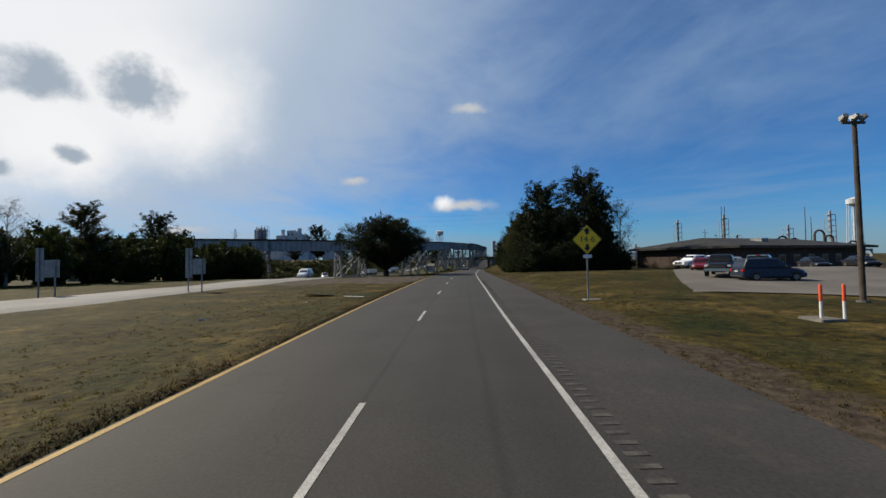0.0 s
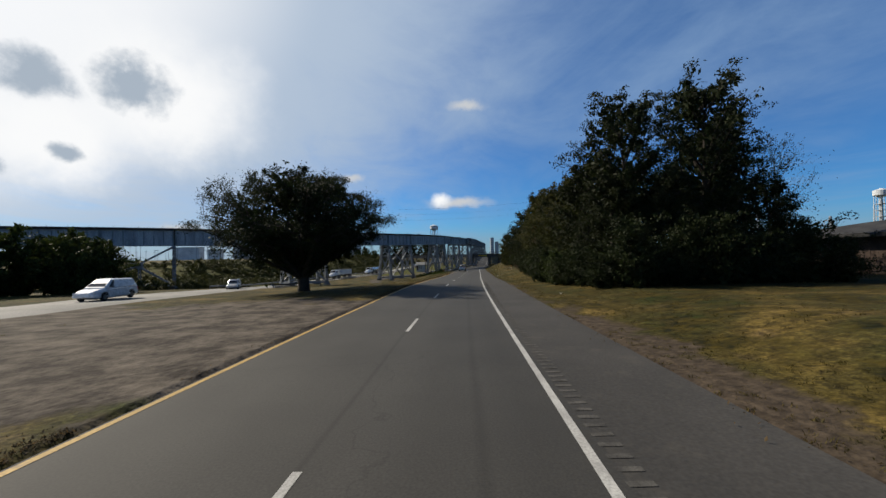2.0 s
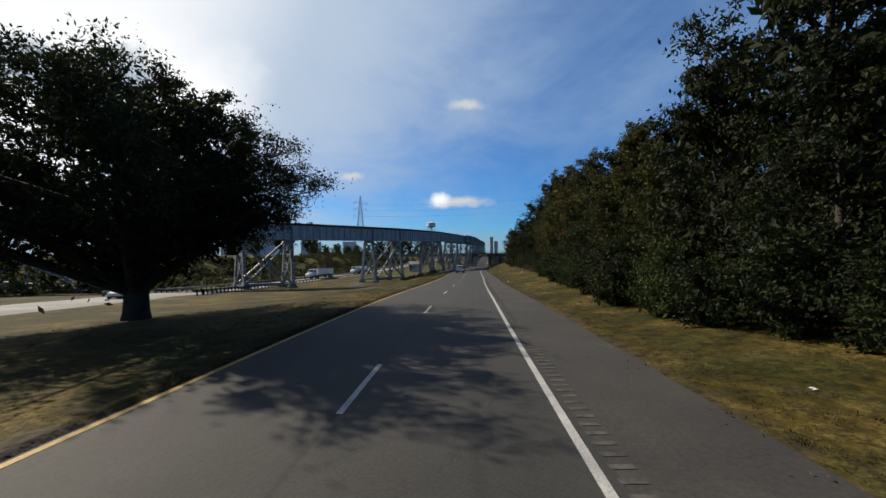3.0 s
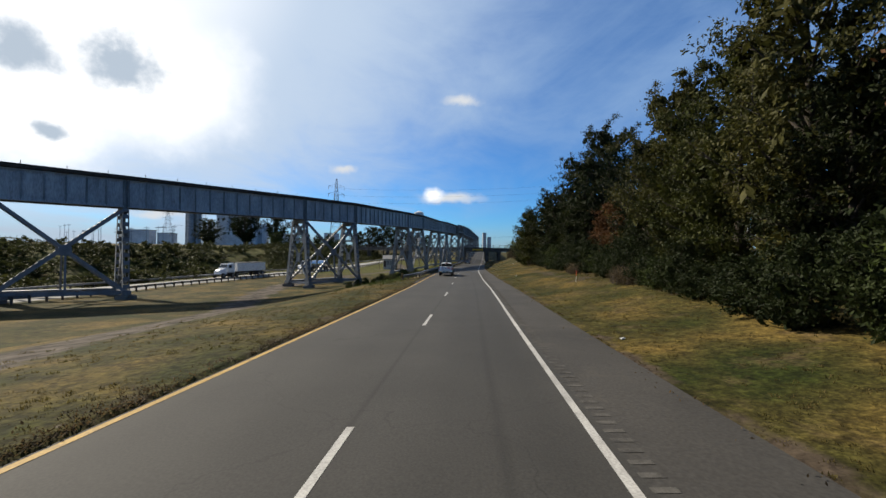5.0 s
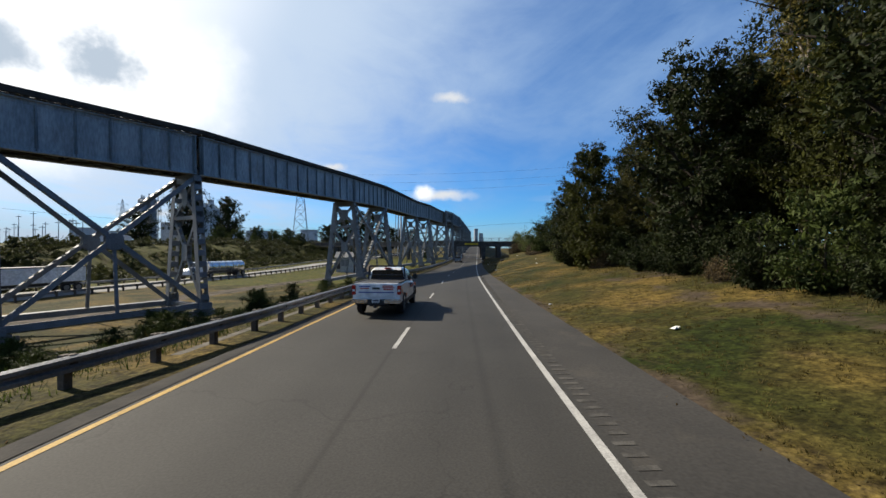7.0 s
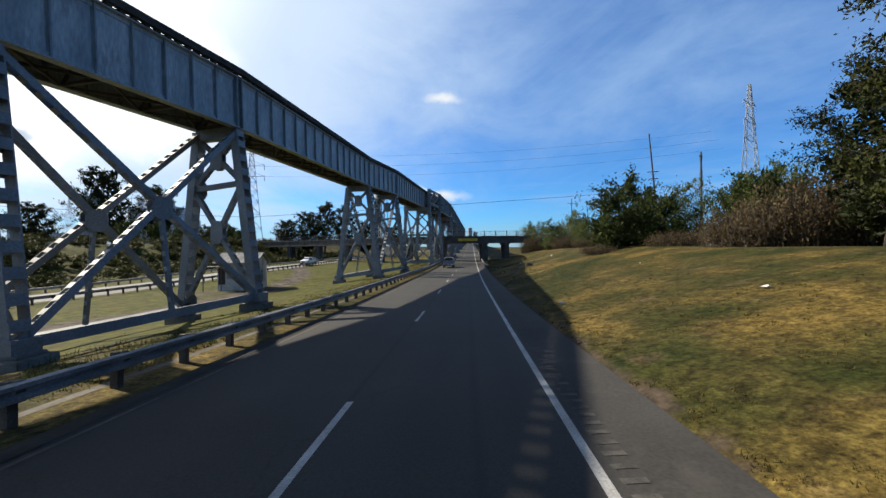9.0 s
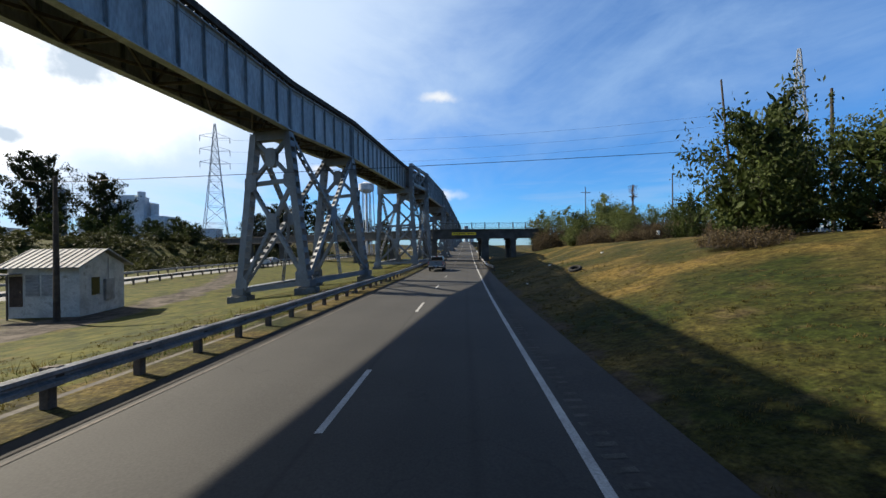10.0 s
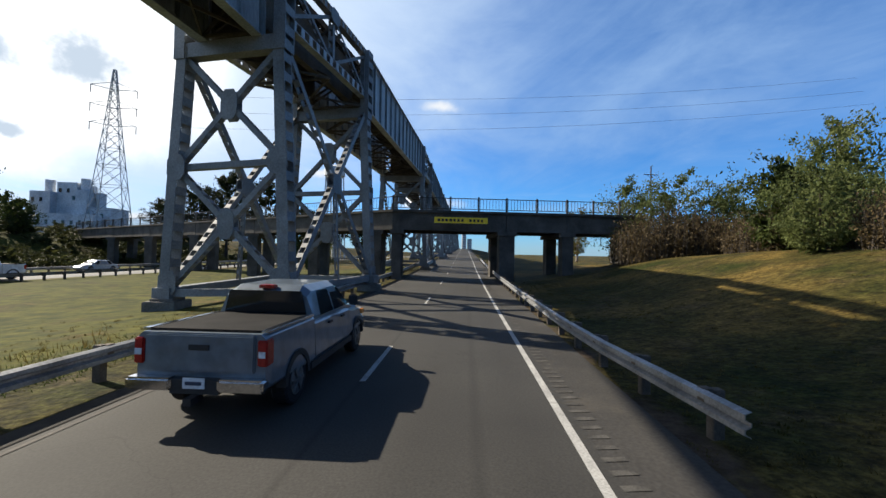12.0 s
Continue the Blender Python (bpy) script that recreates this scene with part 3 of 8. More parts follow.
def build_ground():
    ys = [-3000, -1200, -500, -250] + [-150 + 10 * i for i in range(12)] + [-30 + 1.5 * i for i in range(220)] + [300 + 3 * i for i in range(15)] + [345 + 12 * i for i in range(25)] + [700, 900, 1300, 2000, 3200, 4800]
    ds = [-4000, -2200, -1200, -700, -420, -280, -200, -150, -120, -104, -94, -84, -78, -72, -66, -60] + [-56 + 1.6 * i for i in range(20)] \
        + [-24 + 1.0 * i for i in range(16)] + [-8.2, -7.6, -7.2, -6.9, -6.6, -6.4, -6.2, -6.0, -5.85, -5.7, -5.4, -3, 0, 2.4, 3.38] + [3.7, 4.1, 4.6, 5.0, 5.5, 6.0, 6.8] + [7.6 + 1.1 * i for i in range(18)] + [28.5, 32, 37, 43, 50, 58, 68, 80, 100, 140, 200, 300, 480, 800, 1500, 2600, 4000]
    g = Geo()
    verts = [(lane_x(y) + d, y, ground_z(lane_x(y) + d, y)) for y in ys for d in ds]
    w = len(ds)
    g.add(verts, [(i * w + j, i * w + j + 1, (i + 1) * w + j + 1, (i + 1) * w + j) for i in range(len(ys) - 1) for j in range(w - 1)])
    ob = part("ground", g, GRASS, smooth=True)
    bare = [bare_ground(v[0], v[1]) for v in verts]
    for k, name in enumerate(("lush", "dark_grass", "soil", "gravel")):
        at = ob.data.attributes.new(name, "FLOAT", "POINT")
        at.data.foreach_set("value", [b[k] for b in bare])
    tagged(ob, "dry yellow-green grass verges, banks and median with bare patches", "ground", kind="structure")


def ribbon(name, ys, d0, d1, mat, up, label, category, thick=0.0, kind="structure"):
    """A strip of the road between two offsets from the lane line; each offset is a number or a curve."""
    f0 = d0 if callable(d0) else (lambda y: d0)
    f1 = d1 if callable(d1) else (lambda y: d1)
    g = Geo()
    k = 8 if thick else 1
    for i, y in enumerate(ys):
        for j in range(k + 1):
            t = j / k
            g.v.append(tuple(on_road(f0(y) * (1 - t) + f1(y) * t, y, up)))
        if thick:
            g.v.append(tuple(on_road(f0(y), y, up - thick)))
            g.v.append(tuple(on_road(f1(y), y, up - thick)))
    w = k + 1 + (2 if thick else 0)
    for i in range(len(ys) - 1):
        for j in range(k):
            g.f.append((i * w + j, i * w + j + 1, (i + 1) * w + j + 1, (i + 1) * w + j))
        if thick:
            a, b = k + 1, k + 2
            g.f.append((i * w + a, i * w, (i + 1) * w, (i + 1) * w + a))
            g.f.append((i * w + k, i * w + b, (i + 1) * w + b, (i + 1) * w + k))
    ob = part(name, g, mat)
    return tagged(ob, label, category, kind=kind)


ROAD_YS = [-140 + 5 * i for i in range(28)] + [2.0 * i for i in range(180)] + [360 + 6 * i for i in range(58)]
build_ground()
road = ribbon("road", ROAD_YS, left_edge, 2.02, ASPHALT, 0.0, "two-lane grey asphalt carriageway with worn wheel tracks", "road", 0.2)
at = road.data.attributes.new("across", "FLOAT", "POINT")
at.data.foreach_set("value", [min(max((v.co.x - lane_x(v.co.y) - LEFT_EDGE) / (2.02 - LEFT_EDGE), 0), 1) for v in road.data.vertices])
ribbon("shoulder", ROAD_YS, 2.02, shoulder_edge, SHOULDER, -0.004, "patched asphalt shoulder with a crumbling outer edge", "shoulder", 0.2)
tagged(ribbon("edge_line", ROAD_YS, 1.72, 1.86, WHITE_LINE, 0.006, "solid white painted edge line", "road marking"))
tagged(ribbon("median_line", [y for y in ROAD_YS if y < 178], -5.62, -5.49, YELLOW_LINE, 0.006, "solid yellow painted edge line", "road marking"))


def lane_dashes():
    line = empty("lane_line", label="broken white lane line of worn painted dashes", category="road marking", kind="structure")
    far_end = spline([(-5, -53.5), (1, 19.2), (4, 55.9), (9, 117.4), (10, 129.8), (12, 154.4), (15, 190.5), (17, 214.1), (18, 225.6), (19, 236.4), (20, 248.2), (21, 260.6), (40, 491)])
    for i in range(-4, 42):
        y0 = far_end(i) - 3.05
        g = Geo()
        ys = [y0 + 3.05 * t / 4 for t in range(5)]
        g.v = [tuple(on_road(-1.87 + s, y, 0.006)) for y in ys for s in (-0.06, 0.06)]
        g.f = [(2 * j, 2 * j + 1, 2 * j + 3, 2 * j + 2) for j in range(4)]
        part("dash", g, WHITE_LINE, line)


lane_dashes()
def drape(name, points, width, mat, up, label, category, kind="structure", wobble=0.0, cross=6, step=2.5):
    """A strip laid over the ground along points (x, y), with a ragged edge where wobble is set."""
    pts = [Vector((*p, 0)) for p in points]
    dense = []
    for a, b in zip(pts, pts[1:]):
        k = max(1, int((b - a).length / step))
        dense += [a + (b - a) * i / k for i in range(k)]
    dense.append(pts[-1])
    for _ in range(6):
        dense = [dense[0]] + [(dense[i - 1] + dense[i] * 2 + dense[i + 1]) / 4 for i in range(1, len(dense) - 1)] + [dense[-1]]
    g = Geo()
    for i, p in enumerate(dense):
        d = dense[min(i + 1, len(dense) - 1)] - dense[max(i - 1, 0)]
        side = Vector((d.y, -d.x, 0)).normalized()
        for j in range(cross + 1):
            t = (j / cross - 0.5) * width
            if wobble and j in (0, cross):
                t += wobble * noise.noise(Vector((p.x * 0.35, p.y * 0.35, j)))
            q = p + side * t
            g.v.append((q.x, q.y, ground_z(q.x, q.y) + (up if 0 < j < cross else -0.06)))
    w = cross + 1
    g.f = [(i * w + j, i * w + j + 1, (i + 1) * w + j + 1, (i + 1) * w + j) for i in range(len(dense) - 1) for j in range(cross)]
    return tagged(part(name, g, mat, smooth=True), label, category, kind=kind)


# the other carriageway swings away to the left and passes under the trestle
FAR_ROAD = [(-31, -140), (-29, -60), (-27.5, 0), (-26, 35), (-24.5, 60), (-26, 82), (-33, 108), (-39, 135), (-40, 160), (-36.24, 186.14), (-29.13, 212.99), (-23.99, 240.88), (-17.27, 272.73), (-13.63, 300.66), (-4.77, 360.47), (8.26, 450.20), (29.66, 599.75)]
drape("far_road", FAR_ROAD, 8.0, OLD_ASPHALT, 0.14, "pale sunlit concrete carriageway of the opposite direction", "road", cross=8)


# ---- the railway trestle ----
# centres of its bents (x, y); girders span from bent to bent
BENTS = [(-127.5, 88), (-118, 92), (-96, 102), (-87, 106), (-65.5, 117.5), (-55.5, 124), (-37.6, 139.8), (-30.6, 147.2), (-15.6, 165.3), (-9.29, 174.73), (-0.75, 198.30),
         (2.70, 209.26), (7.70, 235.76), (10.82, 245.49), (15.65, 268.69), (18.40, 277.73), (23.10, 301.83), (24.63, 311.79), (28.17, 335.72), (29.60, 345.69), (33.14, 369.61), (34.57, 379.59), (38.11, 403.51),
         (39.54, 413.48), (43.08, 437.41), (44.51, 447.38), (48.05, 471.30), (49.48, 481.27), (53.02, 505.20), (54.45, 515.17)]
girder_base = spline([(80, 5.7), (117, 6.1), (147, 6.45), (165, 6.85), (201, 8.0), (236, 9.05), (269, 9.8), (312, 10.7), (400, 12.3), (520, 14.6)])
GIRDER_DEEP, GIRDER_HALF = 3.2, 1.45
THROUGH_DEEP, THROUGH_HALF = 4.0, 2.55  # beyond bent 14 the track runs between wider, deeper girders


def bent_frame(i):
    """Centre on plan, direction along the track, direction to its right."""
    p = Vector((*BENTS[i], 0))
    a = Vector((*BENTS[max(i - 1, 0)], 0))
    b = Vector((*BENTS[min(i + 1, len(BENTS) - 1)], 0))
    along = (b - a).normalized()
    if i % 2 == 0:
        along = (Vector((*BENTS[i + 1], 0)) - p).normalized()
    else:
        along = (p - Vector((*BENTS[i - 1], 0))).normalized()
    return p, along, Vector((along.y, -along.x, 0))


def leg_ends(i, s):
    """Foot and head of the leg of bent i on side s."""
    p, along, right = bent_frame(i)
    top = girder_base(p.y) - 0.15
    high = top - (left_z(p.y))
    head_half, batter = (2.6, 0.05) if i >= 14 else (1.4, 0.11)
    foot_xy = p + right * s * (head_half + batter * high)
    foot = ground_z(foot_xy.x, foot_xy.y) + 0.55
    return Vector((foot_xy.x, foot_xy.y, foot)), Vector((p.x + right.x * s * head_half, p.y + right.y * s * head_half, top))


def plate(g, c, a, b, half_a, half_b, thick=0.04):
    """A flat gusset with cut corners, in the plane of a and b."""
    n = a.cross(b).normalized() * thick / 2
    k = 0.55
    ring = [(-1, -k), (-k, -1), (k, -1), (1, -k), (1, k), (k, 1), (-k, 1), (-1, k)]
    vs = [c + a * u * half_a + b * v * half_b + n * s for s in (-1, 1) for u, v in ring]
    g.add(vs, [tuple(reversed(range(8))), tuple(range(8, 16))] + [(j, (j + 1) % 8, 8 + (j + 1) % 8, 8 + j) for j in range(8)])


def tower(i, tall_posts=False):
    """Two bents, i and i + 1, braced into one tower."""
    p0, along, right = bent_frame(i)
    base = Vector((p0.x, p0.y, left_z(p0.y)))
    near = 130 < p0.y < 300
    root = empty("trestle_tower", base, "grey painted steel trestle tower with laced cross-bracing on concrete footings", "trestle tower", "towers of the trestle")
    legs = {}
    for k in (0, 1):
        for s in (-1, 1):
            foot, head = leg_ends(i + k, s)
            foot, head = foot - base, head - base
            legs[k, s] = (foot, head)
            g = Geo()
            g.laced(foot, head, 0.62, 0.55, along, 0.05, 0.85, 0.42)
            leg = part("leg", g, STEEL, root)
            g = Geo().box(-0.75, 0.75, -0.75, 0.75, -1.4, -0.12).box(-0.55, 0.55, -0.55, 0.55, -0.12, 0.0)
            shoe = part("footing", g, CONCRETE, leg, "weathered concrete footing", bevel=0.04)
            shoe.location = foot
            g = Geo().block(foot + Vector((0, 0, 0.25)), right * 0.5, along * 0.42, (0, 0, 0.25))
            part("base_shoe", g, STEEL, leg)
    # cross-frames of each bent: strut, three tiers of crossed laced bars, gussets at the crossings
    for k in (0, 1):
        def at(s, t):
            f, h = legs[k, s]
            return f.lerp(h, t)
        mid = 0.52 if tall_posts else 0.69
        for lo, hi in ((0.03, mid), (mid, 0.97)):
            for s in (-1, 1):
                g = Geo().laced(at(s, lo), at(-s, hi), 0.30, 0.26, along, 0.025, 0.6, 0.28)
                part("cross_brace", g, STEEL, root)
            f0, h0, f1, h1 = at(-1, lo), at(-1, hi), at(1, lo), at(1, hi)
            w0, w1 = (f1 - f0).length, (h1 - h0).length
            c = (f0 + f1) / 2 * (w1 / (w0 + w1)) + (h0 + h1) / 2 * (w0 / (w0 + w1))
            for d in (-0.17, 0.17):
                g = Geo()
                plate(g, c + along * d, right, Vector((0, 0, 1)), 0.44, 0.72)
                part("gusset", g, STEEL, root)
        part("strut", Geo().beam(at(-1, mid), at(1, mid), 0.32, 0.30, along), STEEL, root)
        part("strut", Geo().laced(at(-1, 0.02), at(1, 0.02), 0.42, 0.34, along, 0.03, 0.7, 0.4), STEEL, root)
        part("bent_cap", Geo().beam(at(-1, 0.985), at(1, 0.985), 0.55, 0.7, along), STEEL, root)
        for s in (-1, 1):
            for t in (mid, 0.06):
                c = at(s, t)
                g = Geo()
                plate(g, c - right * s * 0.18 + along * 0.30 * (1 if k else -1), right, Vector((0, 0, 1)), 0.50, 0.60)
                part("gusset", g, STEEL, root)
    # long sides: one tall cross of laced bars, foot strut, gusset and a hanger
    for s in (-1, 1):
        a0, a1 = legs[0, s]
        b0, b1 = legs[1, s]
        out = (a1 - a0).cross(b0 - a0).normalized()
        for p, q in ((a0.lerp(a1, 0.03), b1), (b0.lerp(b1, 0.03), a1)):
            part("side_brace", Geo().laced(p, q, 0.34, 0.30, out, 0.025, 0.62, 0.28), STEEL, root)
        part("foot_strut", Geo().beam(a0.lerp(a1, 0.025), b0.lerp(b1, 0.025), 0.36, 0.42, out), STEEL, root)
        c = (a0 + a1 + b0 + b1) / 4
        for d in (-0.19, 0.19):
            g = Geo()
            plate(g, c + out * d, along, Vector((0, 0, 1)), 0.52, 0.56)
            part("gusset", g, STEEL, root)
        part("hanger", Geo().laced(c, (a0 + b0) / 2 + Vector((0, 0, 0.2)), 0.2, 0.18, out, 0.02, 0.7, 0.24), STEEL, root)
        if tall_posts:
            for k, (f, h) in enumerate((legs[0, s], legs[1, s])):
                top = Vector((h.x, h.y, h.z + THROUGH_DEEP + 0.1)) + right * s * 0.1
                part("post", Geo().laced(h - Vector((0, 0, 0.6)) + right * s * 0.1, top, 0.75, 0.6, along, 0.05, 0.85, 0.42), STEEL, root)
    return root


def girder_pair(i, lattice=False):
    """The span from bent i to bent i + 1: two deep plate girders, cross-frames between, or open lattice sides over the braced tower."""
    p, q = Vector((*BENTS[i], girder_base(BENTS[i][1]))), Vector((*BENTS[i + 1], girder_base(BENTS[i + 1][1])))
    d = q - p
    long = d.length
    root = empty("girder_span", p, "grey painted plate-girder railway span with stiffeners, streaked with dirt", "girder span", "spans of the trestle")
    root.rotation_euler = (math.asin(d.z / long), 0, -math.atan2(d.x, d.y))
    gap = 0.02
    wide = i >= 14
    half_w, D = (THROUGH_HALF, THROUGH_DEEP) if wide else (GIRDER_HALF, GIRDER_DEEP)
    half = [(0.25, 0.0), (0.25, 0.06), (0.06, 0.07), (0.06, 0.27), (0.02, 0.28), (0.02, D - 0.28), (0.06, D - 0.27), (0.06, D - 0.07), (0.25, D - 0.06), (0.25, D)]
    outline = half + [(-a, b) for a, b in reversed(half)]
    m = len(outline)
    for s in (-1, 1):
        x = s * half_w
        if lattice:
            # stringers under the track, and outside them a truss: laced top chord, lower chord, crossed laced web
            part("stringer", Geo().box(s * GIRDER_HALF - 0.2, s * GIRDER_HALF + 0.2, gap, long - gap, 0.5, GIRDER_DEEP), DARK_STEEL, root, "dark stringer girder")
            g = Geo().laced((x, gap, 0.9), (x, long - gap, 0.9), 0.5, 0.42, (0, 0, 1), 0.04, 0.7, 0.3)
            side = part("girder", g, GIRDER_STEEL, root, "open lattice side of the tower span")
            part("top_chord", Geo().laced((x, gap, D - 0.2), (x, long - gap, D - 0.2), 0.42, 0.42, (0, 0, 1), 0.04, 0.5, 0.25), STEEL, side)
            for k in range(2):
                y0, y1 = long * k / 2, long * (k + 1) / 2
                for lo, hi in ((1.0, D - 0.4), (D - 0.4, 1.0)):
                    part("diagonal", Geo().laced((x, y0 + 0.1, lo), (x, y1 - 0.1, hi), 0.22, 0.18, (1, 0, 0), 0.02, 0.5, 0.2), STEEL, side)
                part("web_post", Geo().laced((x, y1 - (0.3 if k else 0.0), 1.0), (x, y1 - (0.3 if k else 0.0), D - 0.3), 0.3, 0.25, (1, 0, 0), 0.025, 0.6, 0.28), STEEL, side)
            g = Geo()
            plate(g, Vector((x + s * 0.24, long / 2, D - 0.35)), Vector((0, 1, 0)), Vector((0, 0, 1)), 0.5, 0.42)
            part("gusset", g, STEEL, side)
            continue
        g = Geo().add([(x + a, y, b) for y in (gap, long - gap) for a, b in outline], [(k, (k + 1) % m, m + (k + 1) % m, m + k) for k in range(m)])
        g.f += [(0, 1, 18, 19), (8, 9, 10, 11), (2, 3, 16, 17), (6, 7, 12, 13), (4, 5, 14, 15), (1, 2, 17, 18), (3, 4, 15, 16), (5, 6, 13, 14), (7, 8, 11, 12)]
        g.f += [tuple(m + q for q in f) for f in g.f[-9:]]
        side = part("girder", g, GIRDER_STEEL, root)
        k = max(4, round(long / 1.75))
        for j in range(k + 1):
            y = 0.12 + (long - 0.24) * j / k
            st = part("stiffener", STIFFENER_END if j in (0, k) else STIFFENER, None, side)
            st.location = (x, y, 0)
            st.scale = (1, 1, (D - 0.06) / (GIRDER_DEEP - 0.06))
    # cross-frames, bottom bracing and the dark floor between the girders
    k = max(2, round(long / 4.5))
    h = half_w - 0.08
    for j in range(k + 1):
        y = 0.3 + (long - 0.6) * j / k
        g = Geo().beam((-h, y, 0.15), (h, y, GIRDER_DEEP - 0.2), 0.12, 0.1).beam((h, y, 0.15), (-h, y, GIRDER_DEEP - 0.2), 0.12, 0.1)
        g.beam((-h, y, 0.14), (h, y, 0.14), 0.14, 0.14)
        part("cross_frame", g, DARK_STEEL, root, "dark cross-frame")
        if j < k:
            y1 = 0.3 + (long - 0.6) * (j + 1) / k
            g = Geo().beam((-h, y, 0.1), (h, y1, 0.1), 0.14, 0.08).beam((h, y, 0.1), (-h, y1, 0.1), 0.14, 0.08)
            part("lateral_brace", g, DARK_STEEL, root)
    return root


STIFFENER = Geo().box(-0.17, 0.17, -0.03, 0.03, 0.06, GIRDER_DEEP - 0.06).box(-0.05, 0.05, -0.09, 0.09, 0.06, GIRDER_DEEP - 0.06).mesh("stiffener", STIFF_STEEL)
STIFFENER_END = Geo().box(-0.23, 0.23, -0.05, 0.05, 0.06, GIRDER_DEEP - 0.06).box(-0.06, 0.06, -0.16, 0.16, 0.06, GIRDER_DEEP - 0.06).mesh("stiffener", STIFF_STEEL)
for i in range(len(BENTS) - 1):
    girder_pair(i, lattice=(i >= 14 and i % 2 == 0))
    if i % 2 == 0:
        tower(i, tall_posts=(i >= 14))


def track_deck():
    """Ties, guard timbers and rails along the whole trestle."""
    deck = empty("track_deck", (0, 0, 0), "open railway deck of dark timber ties with rails on the trestle", "railway track", kind="structure")
    line = [Vector((*b, girder_base(b[1]) + GIRDER_DEEP)) for b in BENTS]
    part("rail_bed", Geo().sweep([p + Vector((0, 0, 0.02)) for p in line], [(-1.5, 0), (1.5, 0), (1.5, 0.14), (-1.5, 0.14)]), TIMBER, deck)
    for s in (-1, 1):
        part("guard_timber", Geo().sweep([p + Vector((0, 0, 0.16)) for p in line], [(s * 1.72 - 0.13, -0.02), (s * 1.72 + 0.13, -0.02), (s * 1.72 + 0.13, 0.36), (s * 1.72 - 0.13, 0.36)]), TIMBER, deck)
        part("rail", Geo().sweep([p + Vector((0, 0, 0.16)) for p in line], [(s * 0.72 - 0.07, 0), (s * 0.72 + 0.07, 0), (s * 0.72 + 0.035, 0.17), (s * 0.72 - 0.035, 0.17)]), DARK_STEEL, deck)
    g = Geo()
    for a, b in zip(line, line[1:]):
        k = int((b - a).length / 0.55)
        u = (b - a).normalized()
        r = Vector((u.y, -u.x, 0)).normalized()
        for j in range(k):
            c = a + (b - a) * (j + 0.5) / k
            g.block(c + Vector((0, 0, 0.09)), r * 1.74, u * 0.12, (0, 0, 0.085))
    ties = part("ties", g, TIMBER, deck)
    ties["kind"] = "stuff"
    # short upright rods along the outer edge
    g = Geo()
    for a, b in zip(line, line[1:]):
        if a.y > 150:
            continue
        k = int((b - a).length / 3.0)
        u = (b - a).normalized()
        r = Vector((u.y, -u.x, 0)).normalized()
        for j in range(k):
            c = a + (b - a) * (j + 0.5) / k + r * 1.8
            g.tube([c, c + Vector((0, 0, 0.85))], [0.03, 0.03], 5)
    rods = part("rods", g, DARK_STEEL, deck)
    rods["kind"] = "stuff"


track_deck()


